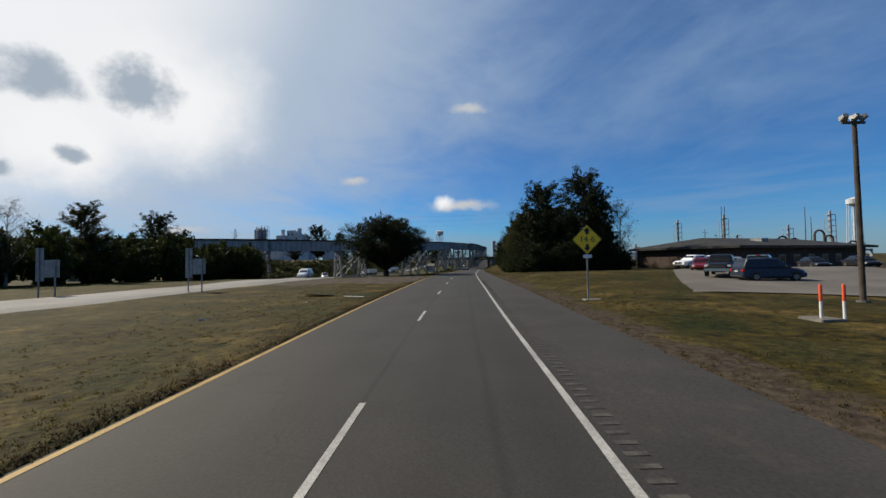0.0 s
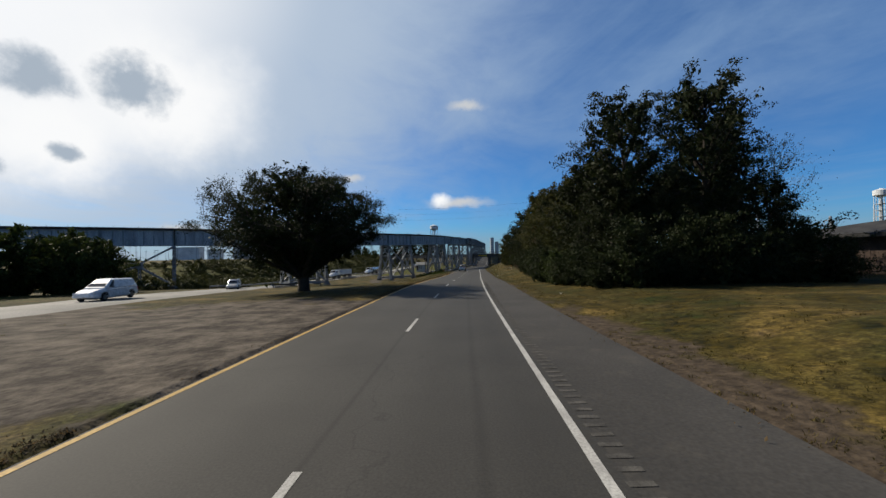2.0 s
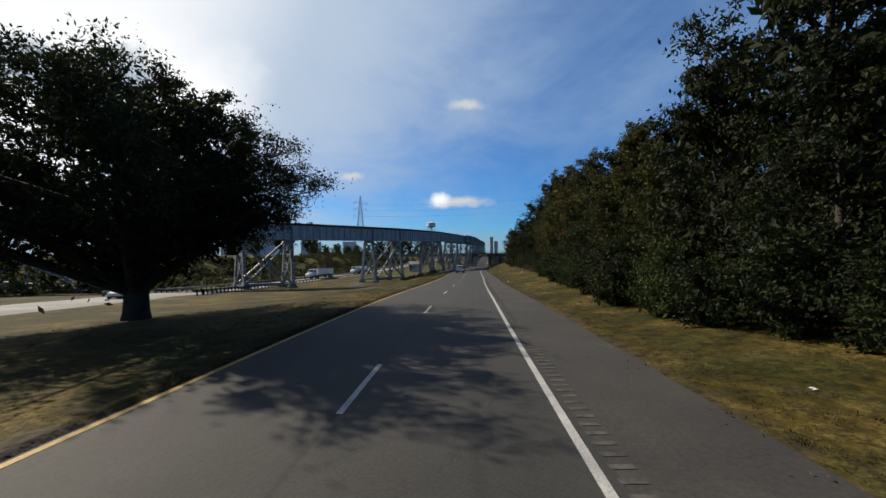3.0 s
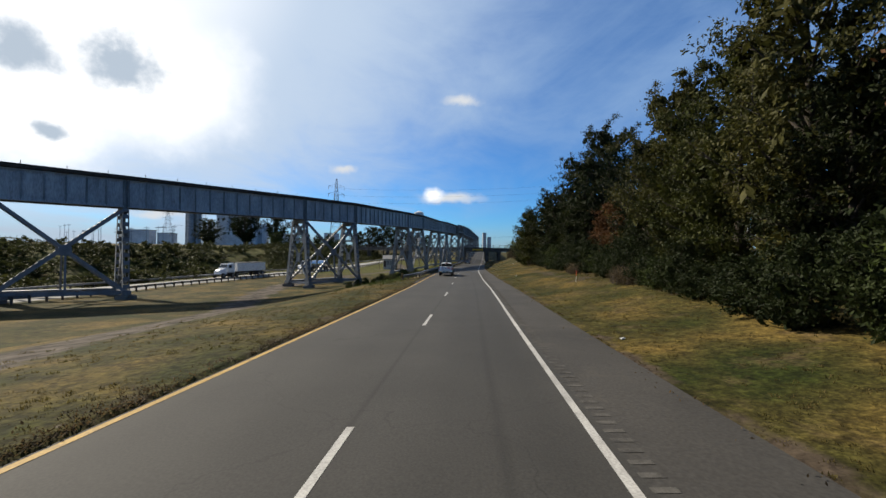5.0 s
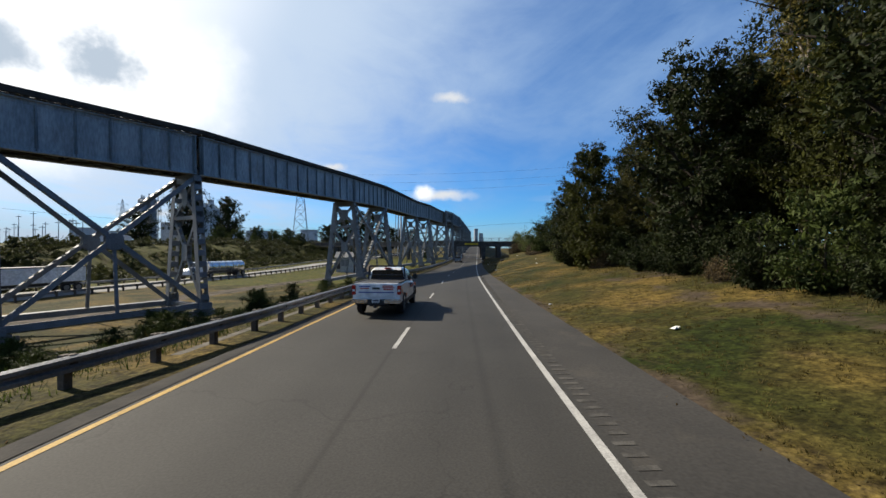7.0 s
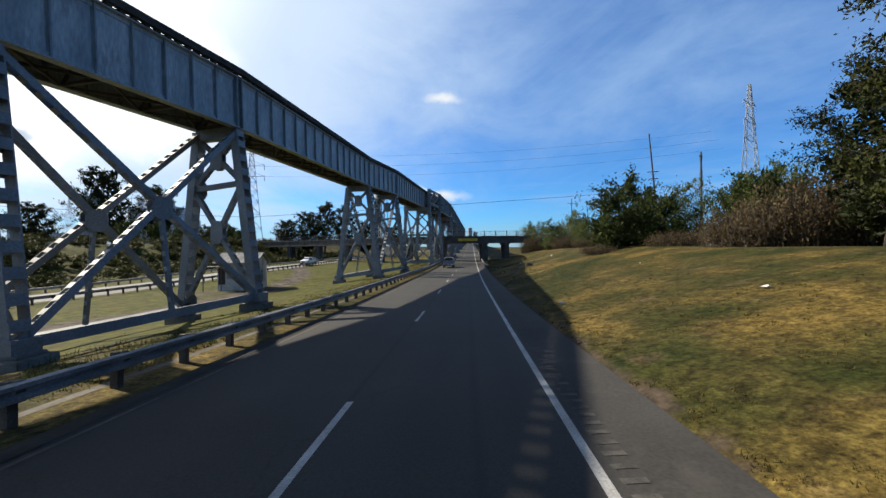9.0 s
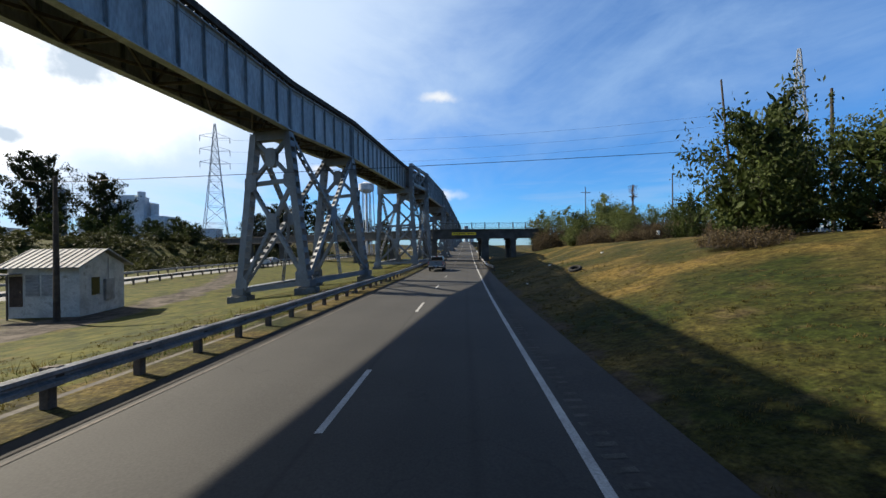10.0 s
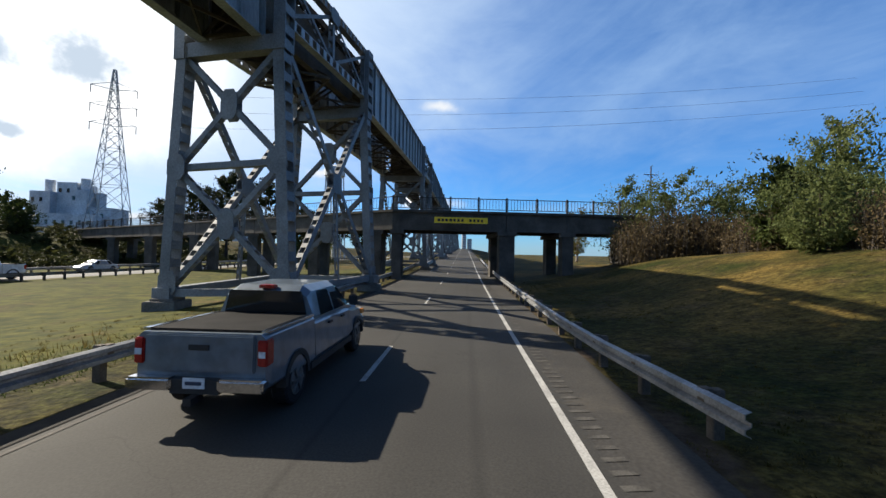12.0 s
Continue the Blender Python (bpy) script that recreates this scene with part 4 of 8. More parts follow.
# ---- the low railway overpass across the road ----
def overpass():
    y0, y1 = 286.0, 291.5
    low, high = 2.3, 4.0
    skew = lambda x: (21.7 - x) * 0.70 if x < 20 else (20 - x) * 0.0 + 1.2
    root = empty("railway_overpass", (28.58, 287.70, -2.5), "low dark concrete railway overpass with an iron railing on its deck", "bridge")
    root.rotation_euler = (0, 0, radians(-1.3))
    o = Vector((26, 288, -2.5))
    xs = [-48, -33, -21, -9.5, 2, 12, 20, 31, 37, 45]

    def put(name, g, mat, parent=root, label="", bevel=0.0):
        g.v = [tuple(Vector(v) - o) for v in g.v]
        return part(name, g, mat, parent, label, bevel=bevel)
    shift_x, shift_y = 2.58, -0.30
    for a, b in zip(xs, xs[1:]):
        ya, yb = y0 + skew(a), y0 + skew(b)
        g = Geo()
        pts = [(a + 0.02, ya, low), (b - 0.02, yb, low), (b - 0.02, yb, high), (a + 0.02, ya, high)]
        back = [(p[0], p[1] + 0.5, p[2]) for p in pts]
        g.add(pts + back, [(0, 1, 2, 3), (7, 6, 5, 4), (0, 4, 5, 1), (3, 2, 6, 7), (0, 3, 7, 4), (1, 5, 6, 2)])
        put("beam", g, DARK_CONCRETE, label="dark stained concrete edge beam")
        g = Geo()
        pts = [(a, ya - 0.25, high), (b, yb - 0.25, high), (b, yb - 0.25, high + 0.22), (a, ya - 0.25, high + 0.22)]
        back = [(p[0], p[1] + 6.2, p[2]) for p in pts]
        g.add(pts + back, [(0, 1, 2, 3), (7, 6, 5, 4), (0, 4, 5, 1), (3, 2, 6, 7), (0, 3, 7, 4), (1, 5, 6, 2)])
        put("deck", g, DARK_CONCRETE)
        g = Geo()
        pts = [(a + 0.02, ya + 4.9, low), (b - 0.02, yb + 4.9, low), (b - 0.02, yb + 4.9, high), (a + 0.02, ya + 4.9, high)]
        back = [(p[0], p[1] + 0.5, p[2]) for p in pts]
        g.add(pts + back, [(0, 1, 2, 3), (7, 6, 5, 4), (0, 4, 5, 1), (3, 2, 6, 7), (0, 3, 7, 4), (1, 5, 6, 2)])
        put("beam", g, DARK_CONCRETE)
        rail = Geo().beam((a, ya, high + 1.45), (b, yb, high + 1.45), 0.07, 0.07).beam((a, ya, high + 0.42), (b, yb, high + 0.42), 0.06, 0.06)
        railing = put("railing", rail, DARK_STEEL, label="dark iron railing of thin upright bars")
        k = max(2, round((b - a) / 3.0))
        for j in range(k):
            x = a + (b - a) * j / k
            put("railing_post", Geo().box(x - 0.08, x + 0.08, ya + (yb - ya) * j / k - 0.08, ya + (yb - ya) * j / k + 0.08, high + 0.2, high + 1.6), DARK_STEEL, railing)
        bars = Geo()
        m = int((b - a) / 0.3)
        for j in range(m):
            x, y = a + (b - a) * (j + 0.5) / m, ya + (yb - ya) * (j + 0.5) / m
            bars.box(x - 0.015, x + 0.015, y - 0.015, y + 0.015, high + 0.42, high + 1.45)
        put("baluster_infill", bars, DARK_STEEL, railing)["kind"] = "stuff"
    for x, w in ((-33, 1.2), (-21, 1.2), (-9.5, 1.2), (2, 1.2), (11, 1.0), (18.4, 0.9), (20.4, 0.9), (31.0, 1.5), (37.0, 1.1)):
        for dy in (0.25, 5.0):
            y = y0 + skew(x) + dy
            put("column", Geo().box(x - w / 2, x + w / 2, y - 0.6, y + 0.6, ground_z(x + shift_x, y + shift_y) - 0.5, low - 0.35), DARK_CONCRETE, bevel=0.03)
        y = y0 + skew(x)
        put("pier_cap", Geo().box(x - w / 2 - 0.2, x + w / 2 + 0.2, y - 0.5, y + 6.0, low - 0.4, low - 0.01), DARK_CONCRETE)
    put("abutment", Geo().box(-60, -47.5, y0 + skew(-48) - 1.2, y0 + skew(-48) + 8, -6, low - 0.01), DARK_CONCRETE)
    put("abutment", Geo().box(44.4, 54, y0 + skew(42) - 0.4, y0 + 7.2, -2, low - 0.01), DARK_CONCRETE)
    return root


overpass()


# ---- guard rails ----
def guard_rail(points, label, faces=1):
    """A corrugated beam on timber posts along points (x, y, ground z)."""
    pts = [Vector(p) for p in points]
    root = empty("guard_rail", pts[0], label, "guard rail")
    loc = [p - pts[0] for p in pts]
    f = faces
    sec = [(0.0 * f, 0.44), (0.085 * f, 0.47), (0.085 * f, 0.54), (0.0 * f, 0.58), (0.0 * f, 0.62), (0.085 * f, 0.66), (0.085 * f, 0.73), (0.0 * f, 0.76),
           (-0.012 * f, 0.76), (0.07 * f, 0.725), (0.07 * f, 0.665), (-0.012 * f, 0.625), (-0.012 * f, 0.575), (0.07 * f, 0.535), (0.07 * f, 0.475), (-0.012 * f, 0.44)]
    part("rail_beam", Geo().sweep(loc, sec), GALVANISED, root)
    run, nxt = 0.0, 0.9
    for a, b in zip(loc, loc[1:]):
        seg = (b - a).length
        while nxt <= run + seg:
            c = a + (b - a) * ((nxt - run) / seg)
            d = (b - a).normalized()
            side = Vector((d.y, -d.x, 0)).normalized()
            g = Geo().block(Vector((0, 0, 0.2)), side * 0.09, d * 0.075, (0, 0, 0.55))
            post = part("post", g, POST_WOOD, root, "weathered timber post", bevel=0.01)
            post.location = c - side * f * 0.22
            part("spacer", Geo().block(Vector((0, 0, 0.6)), side * 0.07, d * 0.07, (0, 0, 0.17)), POST_WOOD, post).location = side * f * 0.155
            nxt += 1.9
        run += seg
    return root


left_rail = [on_road(-6.75, y) - Vector((0, 0, 0.05)) for y in [154 + 3 * i for i in range(88)]]
left_rail = [on_road(-8.0, 145.8) - Vector((0, 0, 0.2)), on_road(-7.2, 150) - Vector((0, 0, 0.1))] + left_rail
guard_rail(left_rail, "long galvanised corrugated guard rail on timber posts along the median", 1)
right_rail = [on_road(3.75, 254.0), on_road(3.4, 258)] + [on_road(3.3, y) for y in [261 + 3 * i for i in range(22)]]
guard_rail([p - Vector((0, 0, 0.05)) for p in right_rail], "galvanised corrugated guard rail leading up to the overpass column", -1)
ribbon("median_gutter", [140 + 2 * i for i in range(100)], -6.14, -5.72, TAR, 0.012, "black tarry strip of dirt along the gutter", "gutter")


def seam(name, d0, d1):
    ribbon(name, [178 + 2 * i for i in range(70)], d0, d1, DARK_STEEL, 0.008, "black tarred seam along the edge of the carriageway", "tar seam")


seam("tar_seam_inner", -5.60, -5.52)
seam("tar_seam_outer", -5.90, -5.76)


def object_marker(x, y, z):
    """A striped hazard plate at the nose of the guard rail."""
    root = empty("object_marker", (x, y, z), "yellow and black striped hazard plate at the guard rail end", "hazard marker")
    root.rotation_euler = (0, 0, radians(-4))
    part("plate", Geo().box(-0.15, 0.15, 0, 0.02, 0.25, 0.85), YELLOW_LINE, root)
    for k in range(4):
        z0 = 0.27 + 0.15 * k
        part("stripe", Geo().add([(-0.15, -0.003, z0), (0.15, -0.003, z0 + 0.1), (0.15, -0.003, min(0.85, z0 + 0.17)), (-0.15, -0.003, z0 + 0.07)], [(0, 1, 2, 3)]), RUBBER_BLACK, root)
    part("post", Geo().box(-0.04, 0.04, 0.02, 0.06, -0.3, 0.8), GALVANISED, root)


RUBBER_BLACK = plain("black_stripe", (0.015, 0.015, 0.015), 0.7)
m = on_road(-8.0, 145.4)
object_marker(m.x, m.y, ground_z(m.x, m.y))
# ---- trees and scrub ----
def leaf_cards(g, rng, points, size):
    for p in points:
        a = Vector((rng.gauss(0, 1), rng.gauss(0, 1), rng.gauss(0, 0.7))).normalized()
        b = a.orthogonal().normalized()
        b = Matrix.Rotation(rng.uniform(0, 6.28), 3, a) @ b
        s = size * rng.uniform(0.6, 1.35)
        c = a.cross(b)
        k = len(g.v)
        g.v += [tuple(p - b * s), tuple(p + c * s * 0.42 + a * s * 0.1), tuple(p + b * s), tuple(p - c * s * 0.42)]
        g.f.append((k, k + 1, k + 2, k + 3))


def make_tree(name, seed, high, wide, crown_low, leaf, leaves, leaf_size, bark, label, category, trunk=0.3, limbs=26, lean=0.0, peak=0.45, spray=0.5, core=900, core_size=0.45, up=0.35, twigs=4, ragged=1.0, forks=0):
    """Tapered trunk, limbs that reach out to a ragged crown, branches off them, and leaves strewn along the twigs. Built round its base."""
    rnd = random.Random(seed)
    root = empty(name, (0, 0, 0), label, category)
    g, lg = Geo(), Geo()
    top = high * 0.86

    def on_spine(z):
        return Vector((lean * high * (z / high) ** 2, 0.12 * trunk * math.sin(z), z))

    g.tube([Vector((0, 0, -0.3))] + [on_spine(top * t) for t in (0.04, 0.15, 0.3, 0.5, 0.75, 1.0)], [trunk * k for k in (1.45, 1.15, 1.0, 0.85, 0.6, 0.34, 0.08)], 9)
    for k in range(forks):
        a = 6.283 * (k + rnd.uniform(0.1, 0.6)) / forks
        c = Vector((math.cos(a), math.sin(a), 0))
        g.tube([on_spine(1.3), on_spine(1.9) + c * 0.7, on_spine(2.8) + c * 2.1, on_spine(4.2) + c * 3.9, on_spine(5.4) + c * 5.6], [trunk * q for q in (0.7, 0.62, 0.5, 0.36, 0.2)], 7)
    lobes = [1.05 - 0.42 * ragged * rnd.random() for _ in range(9)]
    anchors, inner = [], []
    for i in range(limbs):
        u = (i + rnd.uniform(0.1, 0.9)) / limbs
        ang = 2.4 * i + rnd.uniform(-0.5, 0.5)
        swell = math.sin(math.pi * min(1.0, (u / peak * 0.5) if u < peak else 0.5 + 0.5 * (u - peak) / (1.04 - peak)))
        reach = wide / 2 * max(0.14, (0.30 + 0.70 * swell)) * lobes[int((ang % 6.283) / 6.284 * 9)] * (1.04 - 0.24 * ragged * rnd.random())
        z = crown_low + (high - crown_low) * u * rnd.uniform(0.94, 1.03)
        tip = on_spine(min(z, high)) + Vector((math.cos(ang) * reach, math.sin(ang) * reach, 0))
        start = on_spine(max(0.10 * high if crown_low > 0.5 else 0.0, min(top * 0.93, z - up * reach * rnd.uniform(0.8, 1.6) - 0.04 * high)))
        mid = start.lerp(tip, 0.55) + Vector((rnd.uniform(-0.06, 0.06) * wide, rnd.uniform(-0.06, 0.06) * wide, 0.10 * reach * rnd.uniform(0.2, 1.4)))
        thick = trunk * 0.42 * (1 - 0.55 * u)
        g.tube([start, mid, tip], [thick, thick * 0.55, thick * 0.12], 5, cap=False)
        inner += [start.lerp(mid, k) for k in (0.5, 0.8, 1.0)] + [mid.lerp(tip, 0.3)]
        span = (tip - start).length
        for j in range(7):
            t = 0.30 + 0.72 * (j + rnd.random()) / 7
            p = start.lerp(mid, min(1, t / 0.55)) if t < 0.55 else mid.lerp(tip, min(1, (t - 0.55) / 0.45))
            out = (tip - start).normalized() * 0.6 + Vector((rnd.gauss(0, 0.7), rnd.gauss(0, 0.7), rnd.gauss(0.1, 0.6)))
            q = p + out.normalized() * span * rnd.uniform(0.12, 0.32) * spray / 0.5
            g.tube([p, q], [thick * 0.2, thick * 0.05], 4, cap=False)
            if t < 0.7:
                inner.append(p)
            for _ in range(twigs):
                w = p.lerp(q, rnd.uniform(0.35, 1.0))
                e = w + (out.normalized() * 0.5 + Vector((rnd.gauss(0, 0.8), rnd.gauss(0, 0.8), rnd.gauss(0.1, 0.6)))).normalized() * span * rnd.uniform(0.07, 0.17) * spray / 0.5
                g.tube([w, e], [thick * 0.06, thick * 0.02], 3, cap=False)
                anchors.append((w, e))
    part("trunk", g, bark, root, smooth=True)
    each = max(1, int(leaves / len(anchors)))
    for w, e in anchors:
        fat = (e - w).length * 0.38 + 0.05
        n = max(1, int(each * rnd.choice((0.25, 0.7, 1.0, 1.3, 1.75))))
        leaf_cards(lg, rnd, [w.lerp(e, rnd.uniform(0.0, 1.12)) + Vector((rnd.gauss(0, fat), rnd.gauss(0, fat), rnd.gauss(0, fat * 0.7))) for _ in range(n)], leaf_size)
    if core:
        fat = 0.035 * wide
        leaf_cards(lg, rnd, [rnd.choice(inner) + Vector((rnd.gauss(0, fat), rnd.gauss(0, fat), rnd.gauss(0, fat))) for _ in range(core)], core_size)
    me = bpy.data.meshes.new("crown")
    me.from_pydata(lg.v, [], lg.f)
    me.materials.append(leaf)
    part("crown", me, leaf, root)
    return root


def stand(ob, x, y, turn=0.0, size=1.0, tall=1.0, sink=0.0, label="", group=""):
    """A copy of a thing on the ground at x, y."""
    m = pose(x, y, ground_z(x, y) - sink, 0, 0, turn) @ Matrix.Diagonal((size, size, size * tall, 1))
    c = copy_thing(ob, m)
    return tagged(c, label, group=group)


def remove_thing(ob):
    for o in (*ob.children_recursive, ob):
        bpy.data.objects.remove(o)


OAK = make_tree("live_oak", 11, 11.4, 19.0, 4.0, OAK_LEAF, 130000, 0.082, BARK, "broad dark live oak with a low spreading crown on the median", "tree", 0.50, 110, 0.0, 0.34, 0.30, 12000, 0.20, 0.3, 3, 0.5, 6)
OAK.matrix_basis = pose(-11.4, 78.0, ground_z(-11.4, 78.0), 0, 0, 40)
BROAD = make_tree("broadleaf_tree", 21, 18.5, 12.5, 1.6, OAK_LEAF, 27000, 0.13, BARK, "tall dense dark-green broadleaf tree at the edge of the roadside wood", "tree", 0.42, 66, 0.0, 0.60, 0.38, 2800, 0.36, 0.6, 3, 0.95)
OLIVE = make_tree("broadleaf_tree", 22, 15.5, 10.0, 1.2, OLIVE_LEAF, 30000, 0.098, BARK, "olive-green broadleaf tree in the roadside wood", "tree", 0.34, 50, 0.02, 0.4, 0.40, 1900, 0.33, 0.6, 3, 1.1)
YELLOW = make_tree("broadleaf_tree", 23, 17.0, 8.0, 3.5, YELLOW_LEAF, 13000, 0.11, PALE_BARK, "slender tree with yellowing autumn leaves and pale limbs", "tree", 0.26, 30, 0.03, 0.5, 0.5, 350, 0.3, 0.9)
RUST = make_tree("broadleaf_tree", 24, 12.0, 8.5, 0.8, RUST_LEAF, 16000, 0.11, BARK, "small tree with rust-brown autumn leaves", "tree", 0.24, 30, -0.02, 0.4, 0.5, 700, 0.35, 0.6)
BARE = make_tree("thin_tree", 25, 18.0, 8.5, 4.5, OLIVE_LEAF, 4200, 0.10, PALE_BARK, "half-bare tree with thin pale branches", "tree", 0.24, 30, 0.02, 0.55, 0.7, 0, 0.3, 1.0)
SHRUB = make_tree("shrub", 26, 4.2, 5.0, 0.1, GREEN_LEAF, 5200, 0.10, BARK, "ragged green shrub on the grass bank", "shrub", 0.07, 26, 0.0, 0.35, 0.6, 500, 0.24, 0.9, 2)
SAGE = make_tree("shrub", 29, 4.6, 4.6, 0.2, SAGE_LEAF, 8000, 0.075, BARK, "loose pale-green shrub on the grass bank", "shrub", 0.06, 24, 0.0, 0.4, 0.7, 350, 0.2, 1.1, 3)
UNDER = make_tree("shrub", 34, 4.2, 5.0, 0.1, OAK_LEAF, 5200, 0.10, BARK, "green underbrush at the foot of the wood, leaf colour darkened for shade", "shrub", 0.07, 26, 0.0, 0.35, 0.6, 500, 0.24, 0.9, 2)
LOW_SCRUB = make_tree("shrub", 30, 2.6, 6.5, 0.0, LEVEE_LEAF, 1000, 0.19, BARK, "low green scrub on the levee", "shrub", 0.06, 9, 0.0, 0.3, 0.6, 70, 0.5, 0.6, 1)


def make_thicket(seed, high, wide, stems, leaf, label):
    """A tangle of thin dry stems with small leaves, ragged at the top."""
    rnd = random.Random(seed)
    root = empty("thicket", (0, 0, 0), label, "thicket")
    g, lg = Geo(), Geo()
    pts = []
    for _ in range(stems):
        a, r = rnd.uniform(0, 6.28), wide / 2 * math.sqrt(rnd.random())
        base = Vector((r * math.cos(a), r * math.sin(a), -0.2))
        h = high * rnd.uniform(0.45, 1.0) * (1 - 0.35 * (2 * r / wide) ** 2)
        tip = base + Vector((rnd.gauss(0, 0.18) * h, rnd.gauss(0, 0.18) * h, h))
        mid = base.lerp(tip, 0.55) + Vector((rnd.gauss(0, 0.1), rnd.gauss(0, 0.1), 0))
        g.tube([base, mid, tip], [0.022, 0.015, 0.005], 3, cap=False)
        for _ in range(22):
            t = rnd.uniform(0.12, 1.0)
            pts.append(base.lerp(tip, t) + Vector((rnd.gauss(0, 0.16), rnd.gauss(0, 0.16), rnd.gauss(0, 0.1))))
    part("stem_tangle", g, BARK, root)["kind"] = "stuff"
    leaf_cards(lg, rnd, pts, 0.08)
    me = bpy.data.meshes.new("foliage")
    me.from_pydata(lg.v, [], lg.f)
    me.materials.append(leaf)
    part("foliage", me, leaf, root)
    return root


DRY_SHRUB = make_thicket(27, 3.0, 4.8, 300, SCRUB_LEAF, "tangle of dry brown scrub on the grass bank")
HEDGE = make_tree("hedge_tree", 33, 7.0, 8.0, 0.2, GREEN_LEAF, 5000, 0.20, BARK, "dense green hedge tree beyond the far road", "tree", 0.15, 30, 0.0, 0.4, 0.6, 500, 0.45, 0.8, 2)
PINE = make_tree("far_tree", 28, 22.0, 14.0, 5.5, OAK_LEAF, 9000, 0.28, BARK, "tall dark tree with a layered crown behind the levee", "tree", 0.38, 30, 0.0, 0.5, 0.6, 500, 0.7, 0.3)
ROUND = make_tree("far_tree", 31, 19.0, 17.0, 2.5, OAK_LEAF, 9000, 0.30, BARK, "large dark rounded tree beyond the levee", "tree", 0.5, 34, 0.0, 0.45, 0.5, 800, 0.8, 0.5)

EDGE = make_tree("broadleaf_tree", 41, 11.5, 8.6, 0.4, CREEPER_LEAF, 24000, 0.085, BARK, "dense leafy tree hung with creepers along the wood's edge", "tree", 0.22, 46, -0.02, 0.36, 0.42, 5000, 0.19, 0.5, 3, 1.1)
DARK_EDGE = make_tree("broadleaf_tree", 43, 10.5, 8.6, 0.3, SHADED_LEAF, 24000, 0.085, BARK, "dense green tree along the wood's edge, leaf colour darkened for shade", "tree", 0.22, 46, 0.02, 0.36, 0.42, 5000, 0.19, 0.5, 3, 1.1)
tree_line = spline([(62, 13.0), (66, 9.6), (70, 8.0), (78, 7.6), (90, 8.2), (110, 9.4), (128, 10.8), (150, 11.4), (165, 11.6), (185, 13.5)])
WOOD = [  # kind, x, y, turn, size, tall
    (BROAD, 18.8, 73.5, 0, 0.92, 1.0), (BROAD, 27.5, 75.5, 70, 1.04, 1.02), (BROAD, 31.0, 80, 140, 0.95, 0.95), (BARE, 34.5, 76, 30, 0.85, 0.9), (BROAD, 35.5, 89, 30, 0.75, 0.75), (OLIVE, 18.8, 88, 200, 0.9, 0.9),
    (BROAD, 27, 92, 250, 0.9, 0.9), (BARE, 21.5, 96, 90, 0.8, 0.85), (OLIVE, 20.8, 103, 20, 0.95, 0.95), (BROAD, 28, 106, 310, 0.95, 0.95), (OLIVE, 22.5, 115, 130, 1.0, 1.0), (BROAD, 28, 120, 40, 0.75, 0.85),
    (OLIVE, 24.5, 126, 100, 0.95, 1.0), (BARE, 28.0, 137, 220, 0.8, 0.85), (OLIVE, 27.5, 133, 60, 0.75, 0.8), (BROAD, 31, 134, 180, 0.8, 0.85), (RUST, 26.5, 140.5, 10, 0.72, 0.95), (RUST, 31.5, 142, 90, 0.7, 0.9), (YELLOW, 29, 146, 60, 0.6, 0.85), (BARE, 33.5, 146, 0, 0.85, 0.9),
    (BROAD, 27.4, 151.5, 300, 0.9, 0.95), (YELLOW, 31.0, 160, 170, 1.0, 0.95), (BROAD, 33.5, 158, 120, 1.1, 1.08), (BROAD, 26.4, 162, 15, 0.8, 0.85), (BARE, 36.5, 166, 200, 1.1, 1.05), (OLIVE, 29.0, 170, 80, 0.85, 0.85),
    (RUST, 41, 162, 250, 1.1, 1.0), (BROAD, 40, 172, 33, 1.0, 1.0), (OLIVE, 37, 116, 0, 0.95, 0.95), (BROAD, 39, 128, 90, 0.85, 0.85), (OLIVE, 44, 148, 10, 1.0, 1.0), (OLIVE, 41, 199, 100, 0.8, 0.95), (BROAD, 44, 205, 0, 0.8, 0.8),
]
for kind, x, y, turn, size, tall in WOOD:
    stand(kind, x, y, turn, size, tall, group="trees of the roadside wood")
rng = random.Random(5)
for i in range(16):  # the row of lower trees along the wood's edge, small where the wood thins out
    y = 76.5 + 6.1 * i
    low = 134 < y < 149
    kind = (DARK_EDGE, EDGE, EDGE, DARK_EDGE, EDGE, RUST)[i % 6]
    stand(kind, lane_x(y) + tree_line(y) + 4.2 + rng.uniform(-0.5, 0.8), y, rng.uniform(0, 360), rng.uniform(0.86, 1.08) * (0.5 if low else 1.0), rng.uniform(0.85, 1.12), group="trees of the roadside wood")
for kind, x, y, turn, size, tall in ((EDGE, 25.6, 174.5, 20, 0.95, 1.0), (DARK_EDGE, 26.2, 180.5, 130, 0.75, 0.95), (SAGE, 28.6, 190, 240, 0.9, 0.9), (EDGE, 30.6, 192.5, 80, 0.85, 1.1), (DARK_EDGE, 31, 178, 80, 1.0, 1.05)):
    stand(kind, x, y, turn, size, tall, group="trees of the roadside wood")
for i in range(12):  # underbrush in front of the wood's near end
    x = 14.0 + 1.6 * i
    stand(UNDER, x, 66.0 + 0.10 * (x - 14) + 0.09 * max(0, 18 - x) ** 2 + rng.uniform(-0.7, 0.7), rng.uniform(0, 360), (0.85, 1.15, 0.95)[i % 3] * rng.uniform(0.85, 1.2), rng.uniform(0.8, 1.2), group="underbrush of the wood")
for i in range(4):  # young trees behind it
    stand(DARK_EDGE, 16.5 + 4.4 * i, 70.5 + rng.uniform(-0.6, 0.8), rng.uniform(0, 360), rng.uniform(0.7, 0.95), 1.0, group="trees of the roadside wood")
